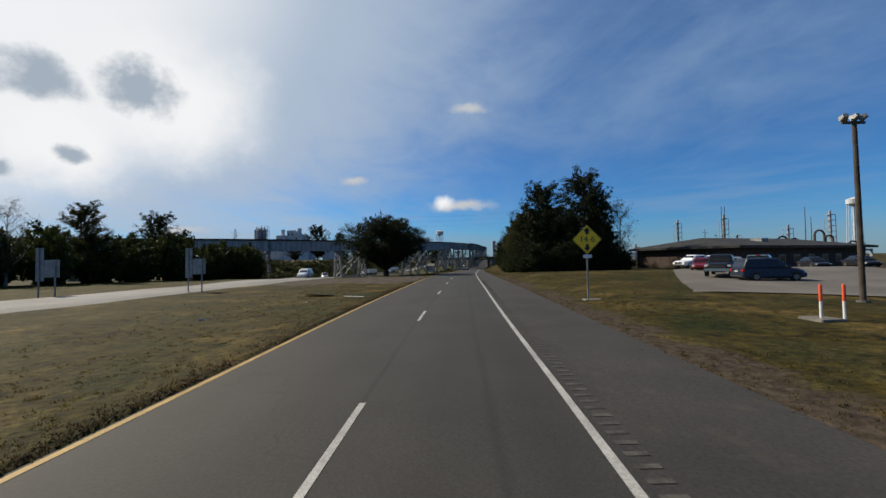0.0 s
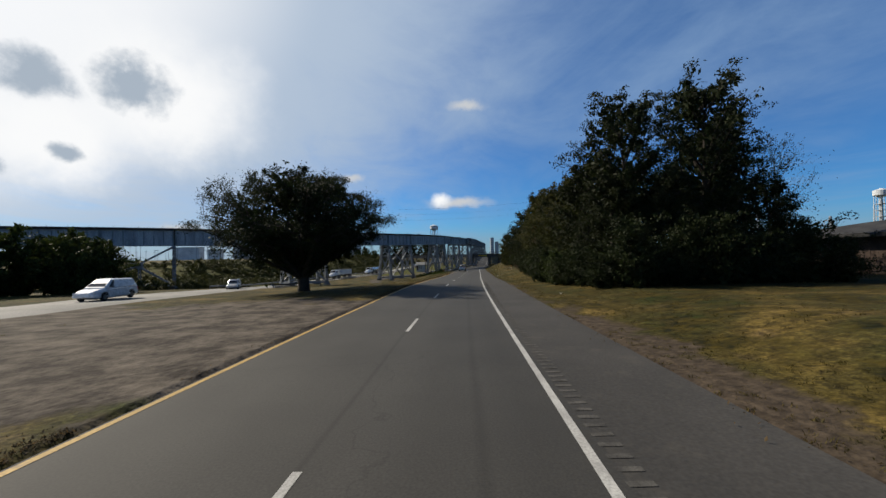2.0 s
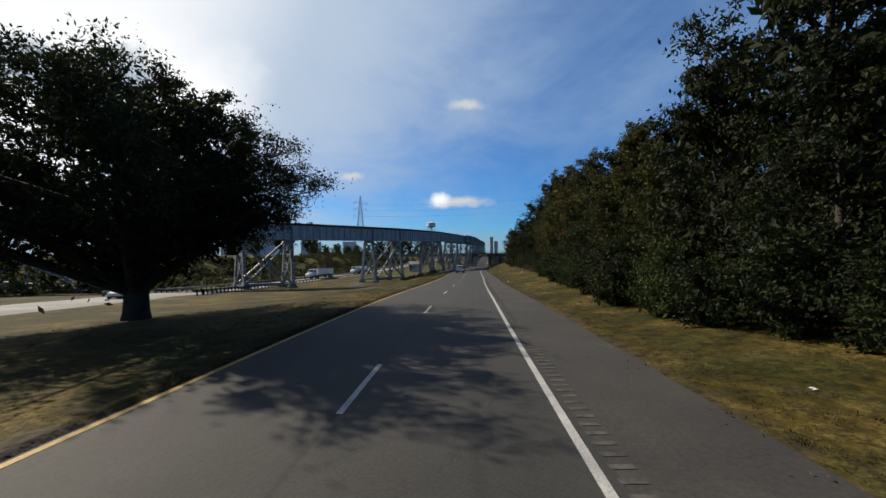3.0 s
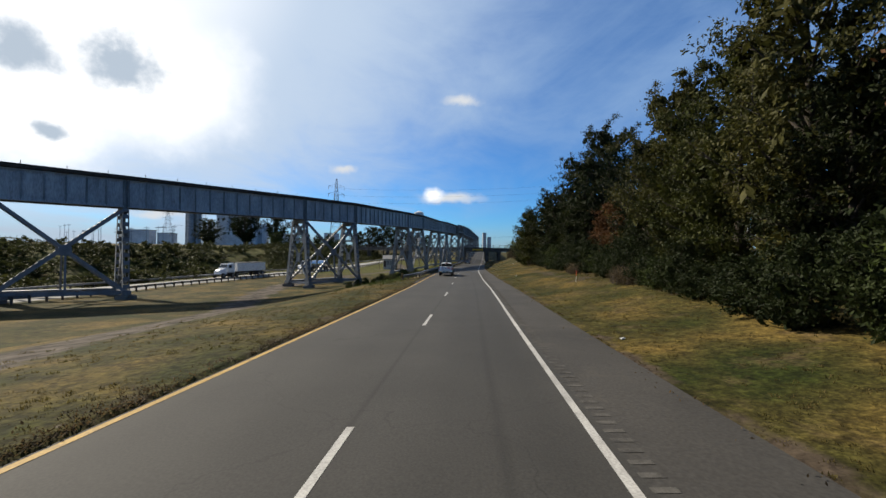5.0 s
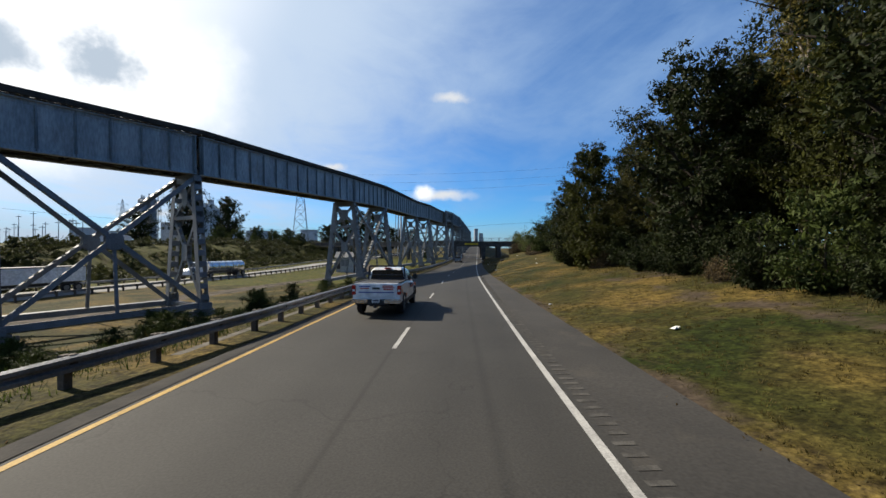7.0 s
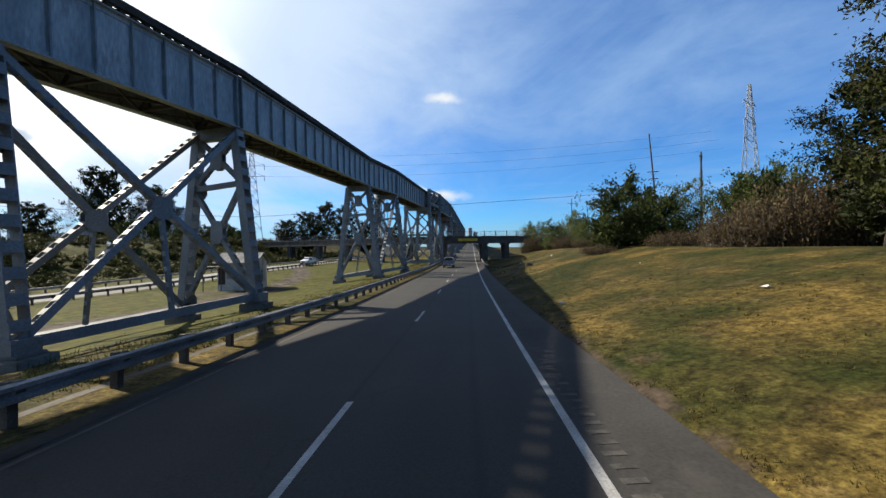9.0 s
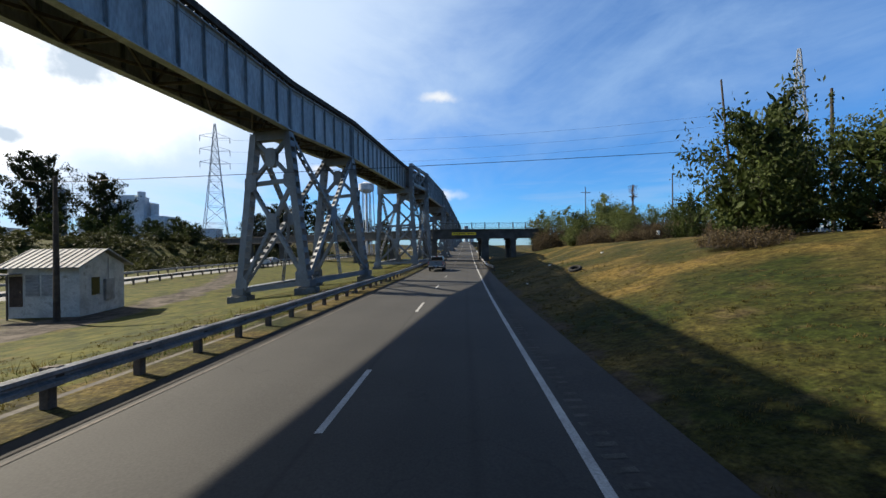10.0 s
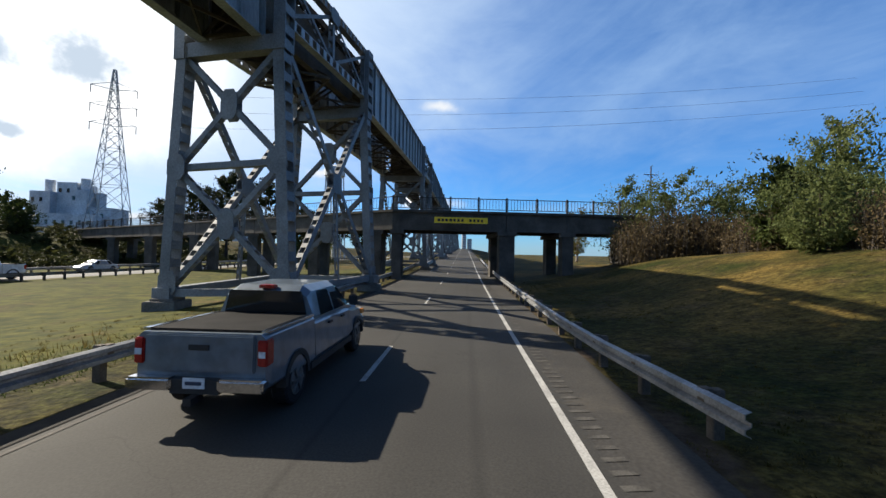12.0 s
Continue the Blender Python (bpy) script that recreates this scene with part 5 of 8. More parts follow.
for i in range(53):  # underbrush along the wood's edge
    y = 70 + 2.25 * i
    d = tree_line(y) + 0.8 + rng.uniform(-0.4, 0.9)
    kind = (UNDER, UNDER, SHRUB, UNDER, DRY_SHRUB if y > 120 else UNDER, UNDER, UNDER)[i % 7]
    stand(kind, lane_x(y) + d, y, rng.uniform(0, 360), rng.uniform(0.5, 0.85), rng.uniform(0.7, 1.2), group="underbrush of the wood")
BANK = [(SHRUB, 36.4, 224.5, 0, 1.25, 1.25), (SHRUB, 39.7, 227.4, 90, 1.5, 1.3), (SHRUB, 43.8, 230.3, 200, 1.4, 1.25), (SHRUB, 41.6, 223.4, 120, 1.2, 1.1), (SAGE, 46.2, 226.3, 10, 1.3, 1.2), (DRY_SHRUB, 34.6, 223.5, 10, 0.8, 0.5),
        (SHRUB, 46.9, 235.3, 33, 1.2, 1.2), (DRY_SHRUB, 40.9, 212.4, 0, 1.2, 1.2), (DRY_SHRUB, 43.9, 211.8, 40, 1.4, 1.5), (DRY_SHRUB, 46.8, 210.8, 80, 1.5, 1.6), (DRY_SHRUB, 49.8, 210.2, 130, 1.5, 1.6), (DRY_SHRUB, 52.8, 209.1, 200, 1.5, 1.5), (SHRUB, 45.4, 215.3, 200, 1.3, 1.2), (SHRUB, 51.4, 213.2, 20, 1.5, 1.3), (SHRUB, 47.6, 221.2, 70, 1.2, 1.2), (SHRUB, 51.1, 223.2, 10, 1.5, 1.2), (SHRUB, 55.2, 226.1, 140, 1.6, 1.3), (DRY_SHRUB, 49.0, 218.2, 0, 1.2, 0.8), (DRY_SHRUB, 54.1, 220.1, 70, 1.3, 1.0), (DRY_SHRUB, 39.5, 218.4, 40, 1.0, 0.6), (DRY_SHRUB, 44.9, 211.3, 50, 1.2, 0.8), (SAGE, 49.0, 217.2, 150, 1.3, 1.3),
        (DRY_SHRUB, 45.8, 251.3, 80, 1.0, 0.7), (SAGE, 47.4, 257.3, 70, 1.1, 1.0), (SHRUB, 53.8, 253.1, 70, 1.1, 1.3), (DRY_SHRUB, 57.9, 257.0, 0, 1.2, 0.8), (DRY_SHRUB, 50.0, 261.2, 120, 1.2, 0.8),
        (SAGE, 44.6, 267.3, 200, 1.0, 1.0), (SHRUB, 47.2, 271.3, 0, 1.2, 1.1), (DRY_SHRUB, 46.5, 263.3, 0, 1.2, 0.9), (DRY_SHRUB, 52.2, 269.2, 60, 1.4, 1.0), (SAGE, 52.3, 273.2, 99, 1.5, 1.3), (SAGE, 56.3, 276.1, 30, 1.08, 1.5),
        (DRY_SHRUB, 57.2, 269.0, 140, 1.4, 1.0), (DRY_SHRUB, 62.1, 266.9, 20, 1.5, 1.0), (SAGE, 61.4, 278.0, 190, 1.08, 1.3), (SHRUB, 66.3, 272.8, 250, 1.08, 1.4), (DRY_SHRUB, 68.1, 264.8, 250, 1.5, 1.1), (SAGE, 70.2, 268.7, 310, 1.08, 1.3), (SHRUB, 74.1, 266.7, 310, 1.15, 1.4),
        (DRY_SHRUB, 48.5, 273.5, 20, 1.2, 1.0), (DRY_SHRUB, 51, 272.5, 90, 1.3, 1.2), (DRY_SHRUB, 53.5, 271, 160, 1.3, 1.1), (DRY_SHRUB, 56, 269.5, 230, 1.4, 1.2), (DRY_SHRUB, 58.5, 268, 300, 1.4, 1.1), (DRY_SHRUB, 61, 266.5, 60, 1.4, 1.2)]
for kind, x, y, turn, size, tall in BANK:
    stand(kind, x, y, turn, size, tall, group="scrub on the bank")
for i in range(15):  # dry thicket along the crest beyond the bank, low trees behind it
    x = 45.5 + 2.15 * i
    stand(DRY_SHRUB, x, 283.0 - 0.24 * (x - 45.5) + rng.uniform(-0.7, 0.7), rng.uniform(0, 360), rng.uniform(1.1, 1.45), rng.uniform(1.0, 1.5), group="scrub on the bank")
    if i % 2 == 0:
        stand((SAGE, SAGE, SAGE, SHRUB)[i // 2 % 4], x + 1.0, 287.0 - 0.22 * (x - 45.5), rng.uniform(0, 360), rng.uniform(1.4, 1.9), rng.uniform(1.0, 1.35), group="scrub on the bank")
for i in range(26):  # weeds round the tower feet beside the road
    y = rng.uniform(150, 184)
    x = lane_x(y) - rng.uniform(9.5, 17)
    stand(SHRUB, x, y, rng.uniform(0, 360), rng.uniform(0.14, 0.34), rng.uniform(0.6, 1.0), label="low green weeds round the tower footings", group="weeds under the trestle")
stand(YELLOW, 54.1, 317.1, 0, 0.8, 0.72, label="small yellow-green tree beyond the overpass")
stand(OLIVE, 63.9, 343.9, 0, 0.7, 0.6)
LEFT_TREES = [(ROUND, -113.9, 354.9, 0, 1.3, 1.35), (ROUND, -94.8, 358.5, 80, 1.1, 1.25), (ROUND, -130.2, 343.3, 40, 1.0, 0.9), (ROUND, -42.7, 363.3, 120, 0.75, 0.8), (ROUND, -32.8, 361.1, 30, 0.9, 1.1), (PINE, -24.8, 358.9, 60, 1.0, 1.1),
              (PINE, -17.6, 366.8, 10, 1.0, 1.1), (ROUND, -9.4, 376.6, 70, 0.9, 1.0), (PINE, -4.9, 400.5, 0, 0.9, 0.85), (PINE, 2.6, 420.3, 90, 0.9, 0.85), (BROAD, -62.0, 85.0, 20, 0.82, 1.0), (OLIVE, -55.0, 60.0, 140, 0.85, 0.95), (BARE, -56.0, 50.0, 0, 0.7, 0.9),
              (SAGE, 12.4, 300.1, 0, 1.15, 1.35), (HEDGE, -46.6, 326.4, 15, 1.0, 0.8), (HEDGE, -53.4, 331.6, 95, 1.2, 0.9), (HEDGE, -59.5, 329.7, 195, 1.1, 0.9), (HEDGE, -66.6, 326.9, 20, 1.2, 1.0), (HEDGE, -73.6, 324.0, 60, 1.2, 0.9), (HEDGE, -80.7, 320.2, 10, 1.3, 0.9), (HEDGE, -51.7, 319.5, 44, 0.9, 0.6), (HEDGE, -62.8, 316.8, 144, 0.9, 0.6)]
for kind, x, y, turn, size, tall in LEFT_TREES:
    stand(kind, x, y, turn, size, tall, group="trees beyond the far road")
for i in range(36):  # the hedge beside the far road, near the start
    t = i / 35
    kind, size, tall = ((HEDGE, 1.1, 0.9), (HEDGE, 1.0, 1.15), (HEDGE, 1.2, 0.85), (HEDGE, 0.9, 1.2))[i % 4]
    stand(kind, -66 + 22 * t + 3.5 * rng.uniform(-1, 1), 22 + 74 * t, rng.uniform(0, 360), size * rng.uniform(0.85, 1.15), tall, group="hedge beyond the far road")


def levee_scrub():
    """Low scrub over the levee: many clumps joined into one mesh."""
    clump = next(c for c in LOW_SCRUB.children if c.name.startswith("crown")).data
    base = np.array([v.co for v in clump.vertices])
    quads = np.array([tuple(p.vertices) for p in clump.polygons])
    vs, fs = [], []
    for i in range(440):
        y = 108 + 0.60 * i
        x = lane_x(y) - 57 - rng.uniform(0, 32)
        a, k, h = rng.uniform(0, 6.28), rng.uniform(0.8, 1.4), rng.uniform(0.45, 0.75)
        turn = np.array(((math.cos(a), math.sin(a), 0), (-math.sin(a), math.cos(a), 0), (0, 0, h))) * k
        fs.append(quads + len(base) * i)
        vs.append(base @ turn + np.array((x, y, ground_z(x, y))))
    me = bpy.data.meshes.new("levee_scrub")
    me.from_pydata(np.concatenate(vs).tolist(), [], np.concatenate(fs).tolist())
    me.materials.append(LEVEE_LEAF)
    tagged(part("levee_scrub", me, LEVEE_LEAF), "low olive-green scrub covering the levee", "scrub", kind="stuff")


levee_scrub()
for t in (EDGE, DARK_EDGE, BROAD, OLIVE, YELLOW, RUST, BARE, SHRUB, SAGE, UNDER, LOW_SCRUB, DRY_SHRUB, HEDGE, PINE, ROUND):
    remove_thing(t)
# ---- vehicles ----
RUBBER = plain("black_rubber", (0.022, 0.022, 0.023), 0.85, spec=0.2)
RIM = plain("alloy_rim", (0.20, 0.205, 0.21), 0.45, 0.8)
GLASS_DARK = plain("tinted_car_glass", (0.012, 0.015, 0.017), 0.08, spec=0.6)
CHROME = plain("chrome", (0.62, 0.62, 0.63), 0.16, 1.0)
BLACK_PLASTIC = plain("black_plastic", (0.020, 0.020, 0.021), 0.6)
RED_LAMP = plain("red_lamp_glass", (0.36, 0.020, 0.016), 0.2)
AMBER_LAMP = plain("amber_lamp_glass", (0.62, 0.21, 0.03), 0.2)
CLEAR_LAMP = plain("clear_lamp_glass", (0.62, 0.64, 0.66), 0.12)
PLATE_WHITE = plain("plate_white", (0.62, 0.63, 0.64), 0.5)
INK = plain("dark_ink", (0.03, 0.04, 0.07), 0.6)
INK_BLUE = plain("blue_ink", (0.035, 0.07, 0.28), 0.5)
INK_RED = plain("red_ink", (0.45, 0.05, 0.04), 0.5)
INK_ORANGE = plain("orange_stripe", (0.62, 0.17, 0.045), 0.45)
TONNEAU = material("black_vinyl_cover", ((0.010, 0.010, 0.0105), (0.018, 0.0175, 0.0175)), 0.5, 0.85, 0, 60, 0.4, 0.003, spec=0.08)


def car_paint(name, colour, metal=0.0, coat=0.7):
    return material(name, (tuple(c * 0.95 for c in colour), tuple(min(1, c * 1.03) for c in colour)), 0.6, 0.3, metal, 4, 0.0, 0.001, detail=1, spec=0.5 * coat / 0.7, coat=coat)


WHITE_PAINT = car_paint("white_car_paint", (0.74, 0.75, 0.76))
SILVER_PAINT = car_paint("silver_blue_car_paint", (0.16, 0.196, 0.232), 0.35)
DULL_BLUE_PAINT = car_paint("dull_blue_car_paint", (0.085, 0.13, 0.17))
NAVY_PAINT = car_paint("dark_blue_car_paint", (0.018, 0.024, 0.042), coat=0.25)
BLACK_PAINT = car_paint("black_car_paint", (0.014, 0.014, 0.016), coat=0.25)
RED_PAINT = car_paint("red_car_paint", (0.15, 0.007, 0.007))
GREY_PAINT = car_paint("silver_car_paint", (0.36, 0.37, 0.38), 0.5)


def ring(y, z0, z1, half0, half1, chamfer=0.12):
    """A section across a vehicle: eight points from the lower left round."""
    c = chamfer
    return [(-half0 + c * 0.6, y, z0), (half0 - c * 0.6, y, z0), (half0, y, z0 + c), (half1 + (half0 - half1) * 0.25, y, z1 - c), (half1 - c, y, z1),
            (-half1 + c, y, z1), (-half1 - (half0 - half1) * 0.25, y, z1 - c), (-half0, y, z0 + c)]


def loft(g, rings):
    k, n = len(g.v), len(rings[0])
    for r in rings:
        g.v += r
    for i in range(len(rings) - 1):
        for j in range(n):
            j2 = (j + 1) % n
            g.f.append((k + i * n + j, k + i * n + j2, k + (i + 1) * n + j2, k + (i + 1) * n + j))
    g.f.append(tuple(k + j for j in reversed(range(n))))
    g.f.append(tuple(k + (len(rings) - 1) * n + j for j in range(n)))
    return g


def arch_band(g, x, y, z, r0, r1, thick):
    """A half ring over a wheel, standing on the side at x."""
    s = 1 if x > 0 else -1
    k = len(g.v)
    for i in range(13):
        t = math.pi * (i / 12)
        for r in (r0, r1):
            for dx in (-0.12 * s, thick * s):
                g.v.append((x + dx, y + r * math.cos(t), z + r * math.sin(t)))
    for i in range(12):
        a, b = k + 4 * i, k + 4 * i + 4
        g.f += [(a, a + 1, b + 1, b), (a + 1, a + 3, b + 3, b + 1), (a + 3, a + 2, b + 2, b + 3), (a + 2, a, b, b + 2)]
    return g


def wheel_on(parent, x, y, r, w=0.26):
    s = 1 if x > 0 else -1
    g = Geo().tube([(-w / 2, 0, 0), (-w / 2 + 0.03, 0, 0), (w / 2 - 0.03, 0, 0), (w / 2, 0, 0)], [r - 0.035, r, r, r - 0.035], 24)
    t = part("wheel", g, RUBBER, parent, "black tyre on an alloy rim")
    t.location = (x - s * w / 2, y, r)
    g = Geo().tube([(s * (w / 2 - 0.02), 0, 0), (s * (w / 2 + 0.012), 0, 0)], [r * 0.62, r * 0.60], 20)
    for k in range(6):
        a = k * math.pi / 3
        g.beam((s * (w / 2 + 0.02), 0, 0), (s * (w / 2 + 0.02), r * 0.55 * math.cos(a), r * 0.55 * math.sin(a)), 0.05, 0.03)
    part("rim", g, RIM, t)


def side_glass(parent, x_low, x_high, pts, mat=GLASS_DARK, name="side_window"):
    """A pane on each flank: pts are (y, z), the width follows the slope of the cabin."""
    zs = [p[1] for p in pts]
    z0, z1 = min(zs), max(zs)
    for s in (-1, 1):
        out = []
        for y, z in pts:
            out.append((s * (x_low + (x_high - x_low) * (z - z0) / (z1 - z0)), y, z))
        inn = [(v[0] - s * 0.03, v[1], v[2]) for v in out]
        n = len(pts)
        g = Geo().add(out + inn, [tuple(range(n)), tuple(reversed(range(n, 2 * n)))] + [(i, n + i, n + (i + 1) % n, (i + 1) % n) for i in range(n)])
        part(name, g, mat, parent, "dark tinted glass")


def end_glass(parent, name, y0, y1, z0, z1, w0, w1, out):
    """A sloped pane across the cabin: lower edge at y0, z0, upper edge at y1, z1."""
    v = [(-w0, y0, z0), (w0, y0, z0), (w1, y1, z1), (-w1, y1, z1)]
    v = [(a, b + out, c + abs(out) * 0.4) for a, b, c in v]
    inn = [(a, b - out * 1.5, c - 0.02) for a, b, c in v]
    g = Geo().add(v + inn, [(0, 1, 2, 3), (7, 6, 5, 4), (0, 4, 5, 1), (1, 5, 6, 2), (2, 6, 7, 3), (3, 7, 4, 0)])
    part(name, g, GLASS_DARK, parent, "dark tinted glass")


def pickup(paint, label, cover=True, rack=False, crew=True, lettered=False):
    """A full-size pickup: rear bumper at y = 0, nose at +y."""
    root = empty("pickup_truck", (0, 0, 0), label, "pickup truck")
    cab0 = 1.95 if crew else 2.5
    g = Geo()
    loft(g, [ring(0.12, 0.62, 1.36, 0.97, 0.95, 0.06), ring(0.25, 0.56, 1.37, 1.0, 0.965, 0.06), ring(cab0 - 0.04, 0.52, 1.37, 1.01, 0.97, 0.06)])
    bed = part("bed", g, paint, root)
    g = Geo()
    loft(g, [ring(cab0, 0.50, 1.30, 1.01, 0.96, 0.1), ring(4.15, 0.50, 1.27, 1.01, 0.95, 0.1), ring(4.3, 0.50, 1.25, 1.01, 0.93, 0.14), ring(5.25, 0.52, 1.20, 1.0, 0.90, 0.16), ring(5.62, 0.55, 1.10, 0.95, 0.84, 0.2), ring(5.72, 0.6, 1.0, 0.9, 0.8, 0.2)])
    body = part("body", g, paint, root)
    g = Geo()
    loft(g, [ring(cab0 + 0.02, 1.22, 1.80, 0.94, 0.74, 0.1), ring(cab0 + 0.22, 1.22, 1.92, 0.95, 0.74, 0.12), ring(3.5, 1.22, 1.94, 0.95, 0.74, 0.12), ring(3.75, 1.22, 1.86, 0.95, 0.73, 0.12), ring(4.5, 1.2, 1.27, 0.92, 0.80, 0.02)])
    cab = part("cab", g, paint, root)
    if crew:
        side_glass(cab, 0.962, 0.80, [(2.28, 1.33), (3.02, 1.33), (3.02, 1.78), (2.40, 1.79)])
        side_glass(cab, 0.962, 0.80, [(3.10, 1.33), (4.06, 1.33), (3.66, 1.78), (3.10, 1.79)])
    else:
        side_glass(cab, 0.962, 0.80, [(2.80, 1.33), (4.06, 1.33), (3.66, 1.78), (2.84, 1.79)])
    end_glass(cab, "rear_window", cab0 + 0.0, cab0 + 0.0, 1.38, 1.81, 0.80, 0.70, -0.03)
    end_glass(cab, "windscreen", 4.36, 3.84, 1.30, 1.80, 0.82, 0.68, 0.03)
    part("brake_light", Geo().box(-0.15, 0.15, cab0 + 0.0, cab0 + 0.16, 1.86, 1.925), RED_LAMP, cab, "red high-mounted brake light", bevel=0.01)
    # bed floor or cover
    if cover:
        part("bed_cover", Geo().box(-0.86, 0.86, 0.2, cab0 - 0.06, 1.33, 1.40), TONNEAU, bed, "flat black vinyl bed cover", bevel=0.015)
    else:
        part("bed_liner", Geo().box(-0.82, 0.82, 0.24, cab0 - 0.08, 1.30, 1.375), BLACK_PLASTIC, bed, "dark load in the open bed")
    for s in (-1, 1):
        part("bed_rail", Geo().box(s * 0.91 - 0.06, s * 0.91 + 0.06, 0.2, cab0 - 0.05, 1.36, 1.405), CHROME if cover else BLACK_PLASTIC, bed, bevel=0.01)
        g = Geo().box(s * 0.93 - 0.075, s * 0.93 + 0.075, 0.085, 0.30, 0.90, 1.28)
        lamp = part("tail_light", g, RED_LAMP, bed, "red tail light", bevel=0.02)
        part("reverse_light", Geo().box(s * 0.93 - 0.05, s * 0.93 + 0.05, 0.075, 0.12, 1.03, 1.12), CLEAR_LAMP, lamp)
        g = Geo().box(s * 0.78 - 0.16, s * 0.78 + 0.12, 5.50, 5.70, 0.86, 1.04)
        hl = part("headlight", g, CLEAR_LAMP, body, "clear headlight", bevel=0.03)
        part("indicator", Geo().box(s * 0.93 - 0.04, s * 0.93 + 0.03, 5.40, 5.62, 0.90, 1.02), AMBER_LAMP, hl)
        part("wing_mirror", Geo().box(s * 1.12 - 0.10, s * 1.12 + 0.10, 3.92, 4.04, 1.32, 1.58), BLACK_PLASTIC, cab, "black wing mirror", bevel=0.03)
        for y in ((2.62, 3.45) if crew else (2.95,)):
            part("door_handle", Geo().box(s * 1.005 - 0.02, s * 1.005 + 0.025, y, y + 0.2, 1.10, 1.15), BLACK_PLASTIC, cab, bevel=0.008)
        for y in (1.15, 4.85):
            part("wheel_arch", arch_band(Geo(), s * 0.995, y, 0.42, 0.40, 0.50, 0.03), BLACK_PLASTIC, body if y > 3 else bed, "black wheel arch")
        part("sill", Geo().box(s * 0.94 - 0.07, s * 0.94 + 0.07, 1.75, 4.3, 0.40, 0.52), BLACK_PLASTIC, body)
    for x in (-0.99, 0.99):
        for y in (1.15, 4.85):
            wheel_on(root, x, y, 0.41)
    tail = part("tailgate", Geo().box(-0.82, 0.82, 0.075, 0.16, 0.80, 1.34), paint, bed, bevel=0.02)
    part("tailgate_handle", Geo().box(-0.15, 0.15, 0.055, 0.09, 1.12, 1.20), BLACK_PLASTIC, tail)
    for s in (-1, 1):
        part("bumper_end", Geo().box(s * 0.68 - 0.34, s * 0.68 + 0.34, -0.06, 0.14, 0.56, 0.74), CHROME, root, "chrome bumper end", bevel=0.035)
    bump = part("bumper", Geo().box(-0.36, 0.36, -0.02, 0.12, 0.52, 0.72), BLACK_PLASTIC, root)
    pl = part("number_plate", Geo().box(-0.16, 0.16, -0.035, -0.015, 0.60, 0.75), PLATE_WHITE, bump)
    part("plate_bar", Geo().box(-0.12, 0.12, -0.042, -0.034, 0.65, 0.70), INK, pl)
    part("hitch", Geo().box(-0.06, 0.06, -0.16, 0.1, 0.40, 0.50), BLACK_PLASTIC, bump)
    part("front_bumper", Geo().box(-0.95, 0.95, 5.58, 5.82, 0.48, 0.72), CHROME, root, "chrome front bumper", bevel=0.05)
    part("grille", Geo().box(-0.58, 0.58, 5.66, 5.74, 0.74, 1.02), BLACK_PLASTIC, body, bevel=0.02)
    part("axle", Geo().tube([(-0.8, 1.15, 0.41), (0.8, 1.15, 0.41)], [0.08, 0.08], 8).box(-0.4, 0.4, 0.6, 4.8, 0.36, 0.52), BLACK_PLASTIC, root, "dark underbody")
    if rack:
        g = Geo()
        for s in (-1, 1):
            g.beam((s * 0.86, cab0 - 0.18, 1.36), (s * 0.80, cab0 - 0.14, 2.0), 0.07, 0.07)
        g.beam((-0.82, cab0 - 0.14, 2.0), (0.82, cab0 - 0.14, 2.0), 0.07, 0.07).beam((-0.84, cab0 - 0.17, 1.6), (0.84, cab0 - 0.17, 1.6), 0.05, 0.05)
        part("headache_rack", g, BLACK_PLASTIC, root, "black tube rack behind the cab")
    if lettered:
        for x0, x1, z, m in ((-0.72, -0.24, 1.24, INK_BLUE), (-0.66, -0.30, 1.16, INK_RED), (0.26, 0.70, 1.26, INK_RED), (0.26, 0.74, 1.19, INK_RED), (0.30, 0.70, 1.12, INK_RED), (-0.72, 0.72, 1.0, INK_BLUE)):
            part("lettering_bar", Geo().box(x0, x1, 0.062, 0.078, z - 0.022, z + 0.022), m, tail)
        for s in (-1, 1):
            g = Geo().add([(s * 1.018, 0.4, 1.22), (s * 1.018, 0.4, 0.98), (s * 1.018, 1.9, 0.80), (s * 1.018, 1.9, 0.66), (s * 1.018, 0.7, 0.95)], [(0, 1, 4), (4, 1, 3), (4, 3, 2)])
            part("side_stripe", g, INK_ORANGE, bed, "orange swoosh stripe")
            for y0, y1, z, m in ((3.0, 4.0, 1.12, INK_BLUE), (3.1, 3.9, 1.02, INK_RED), (4.35, 4.95, 1.08, INK_RED)):
                part("lettering_bar", Geo().box(s * 1.012 - 0.008, s * 1.012 + 0.008, y0, y1, z - 0.04, z + 0.04), m, body)
    return root


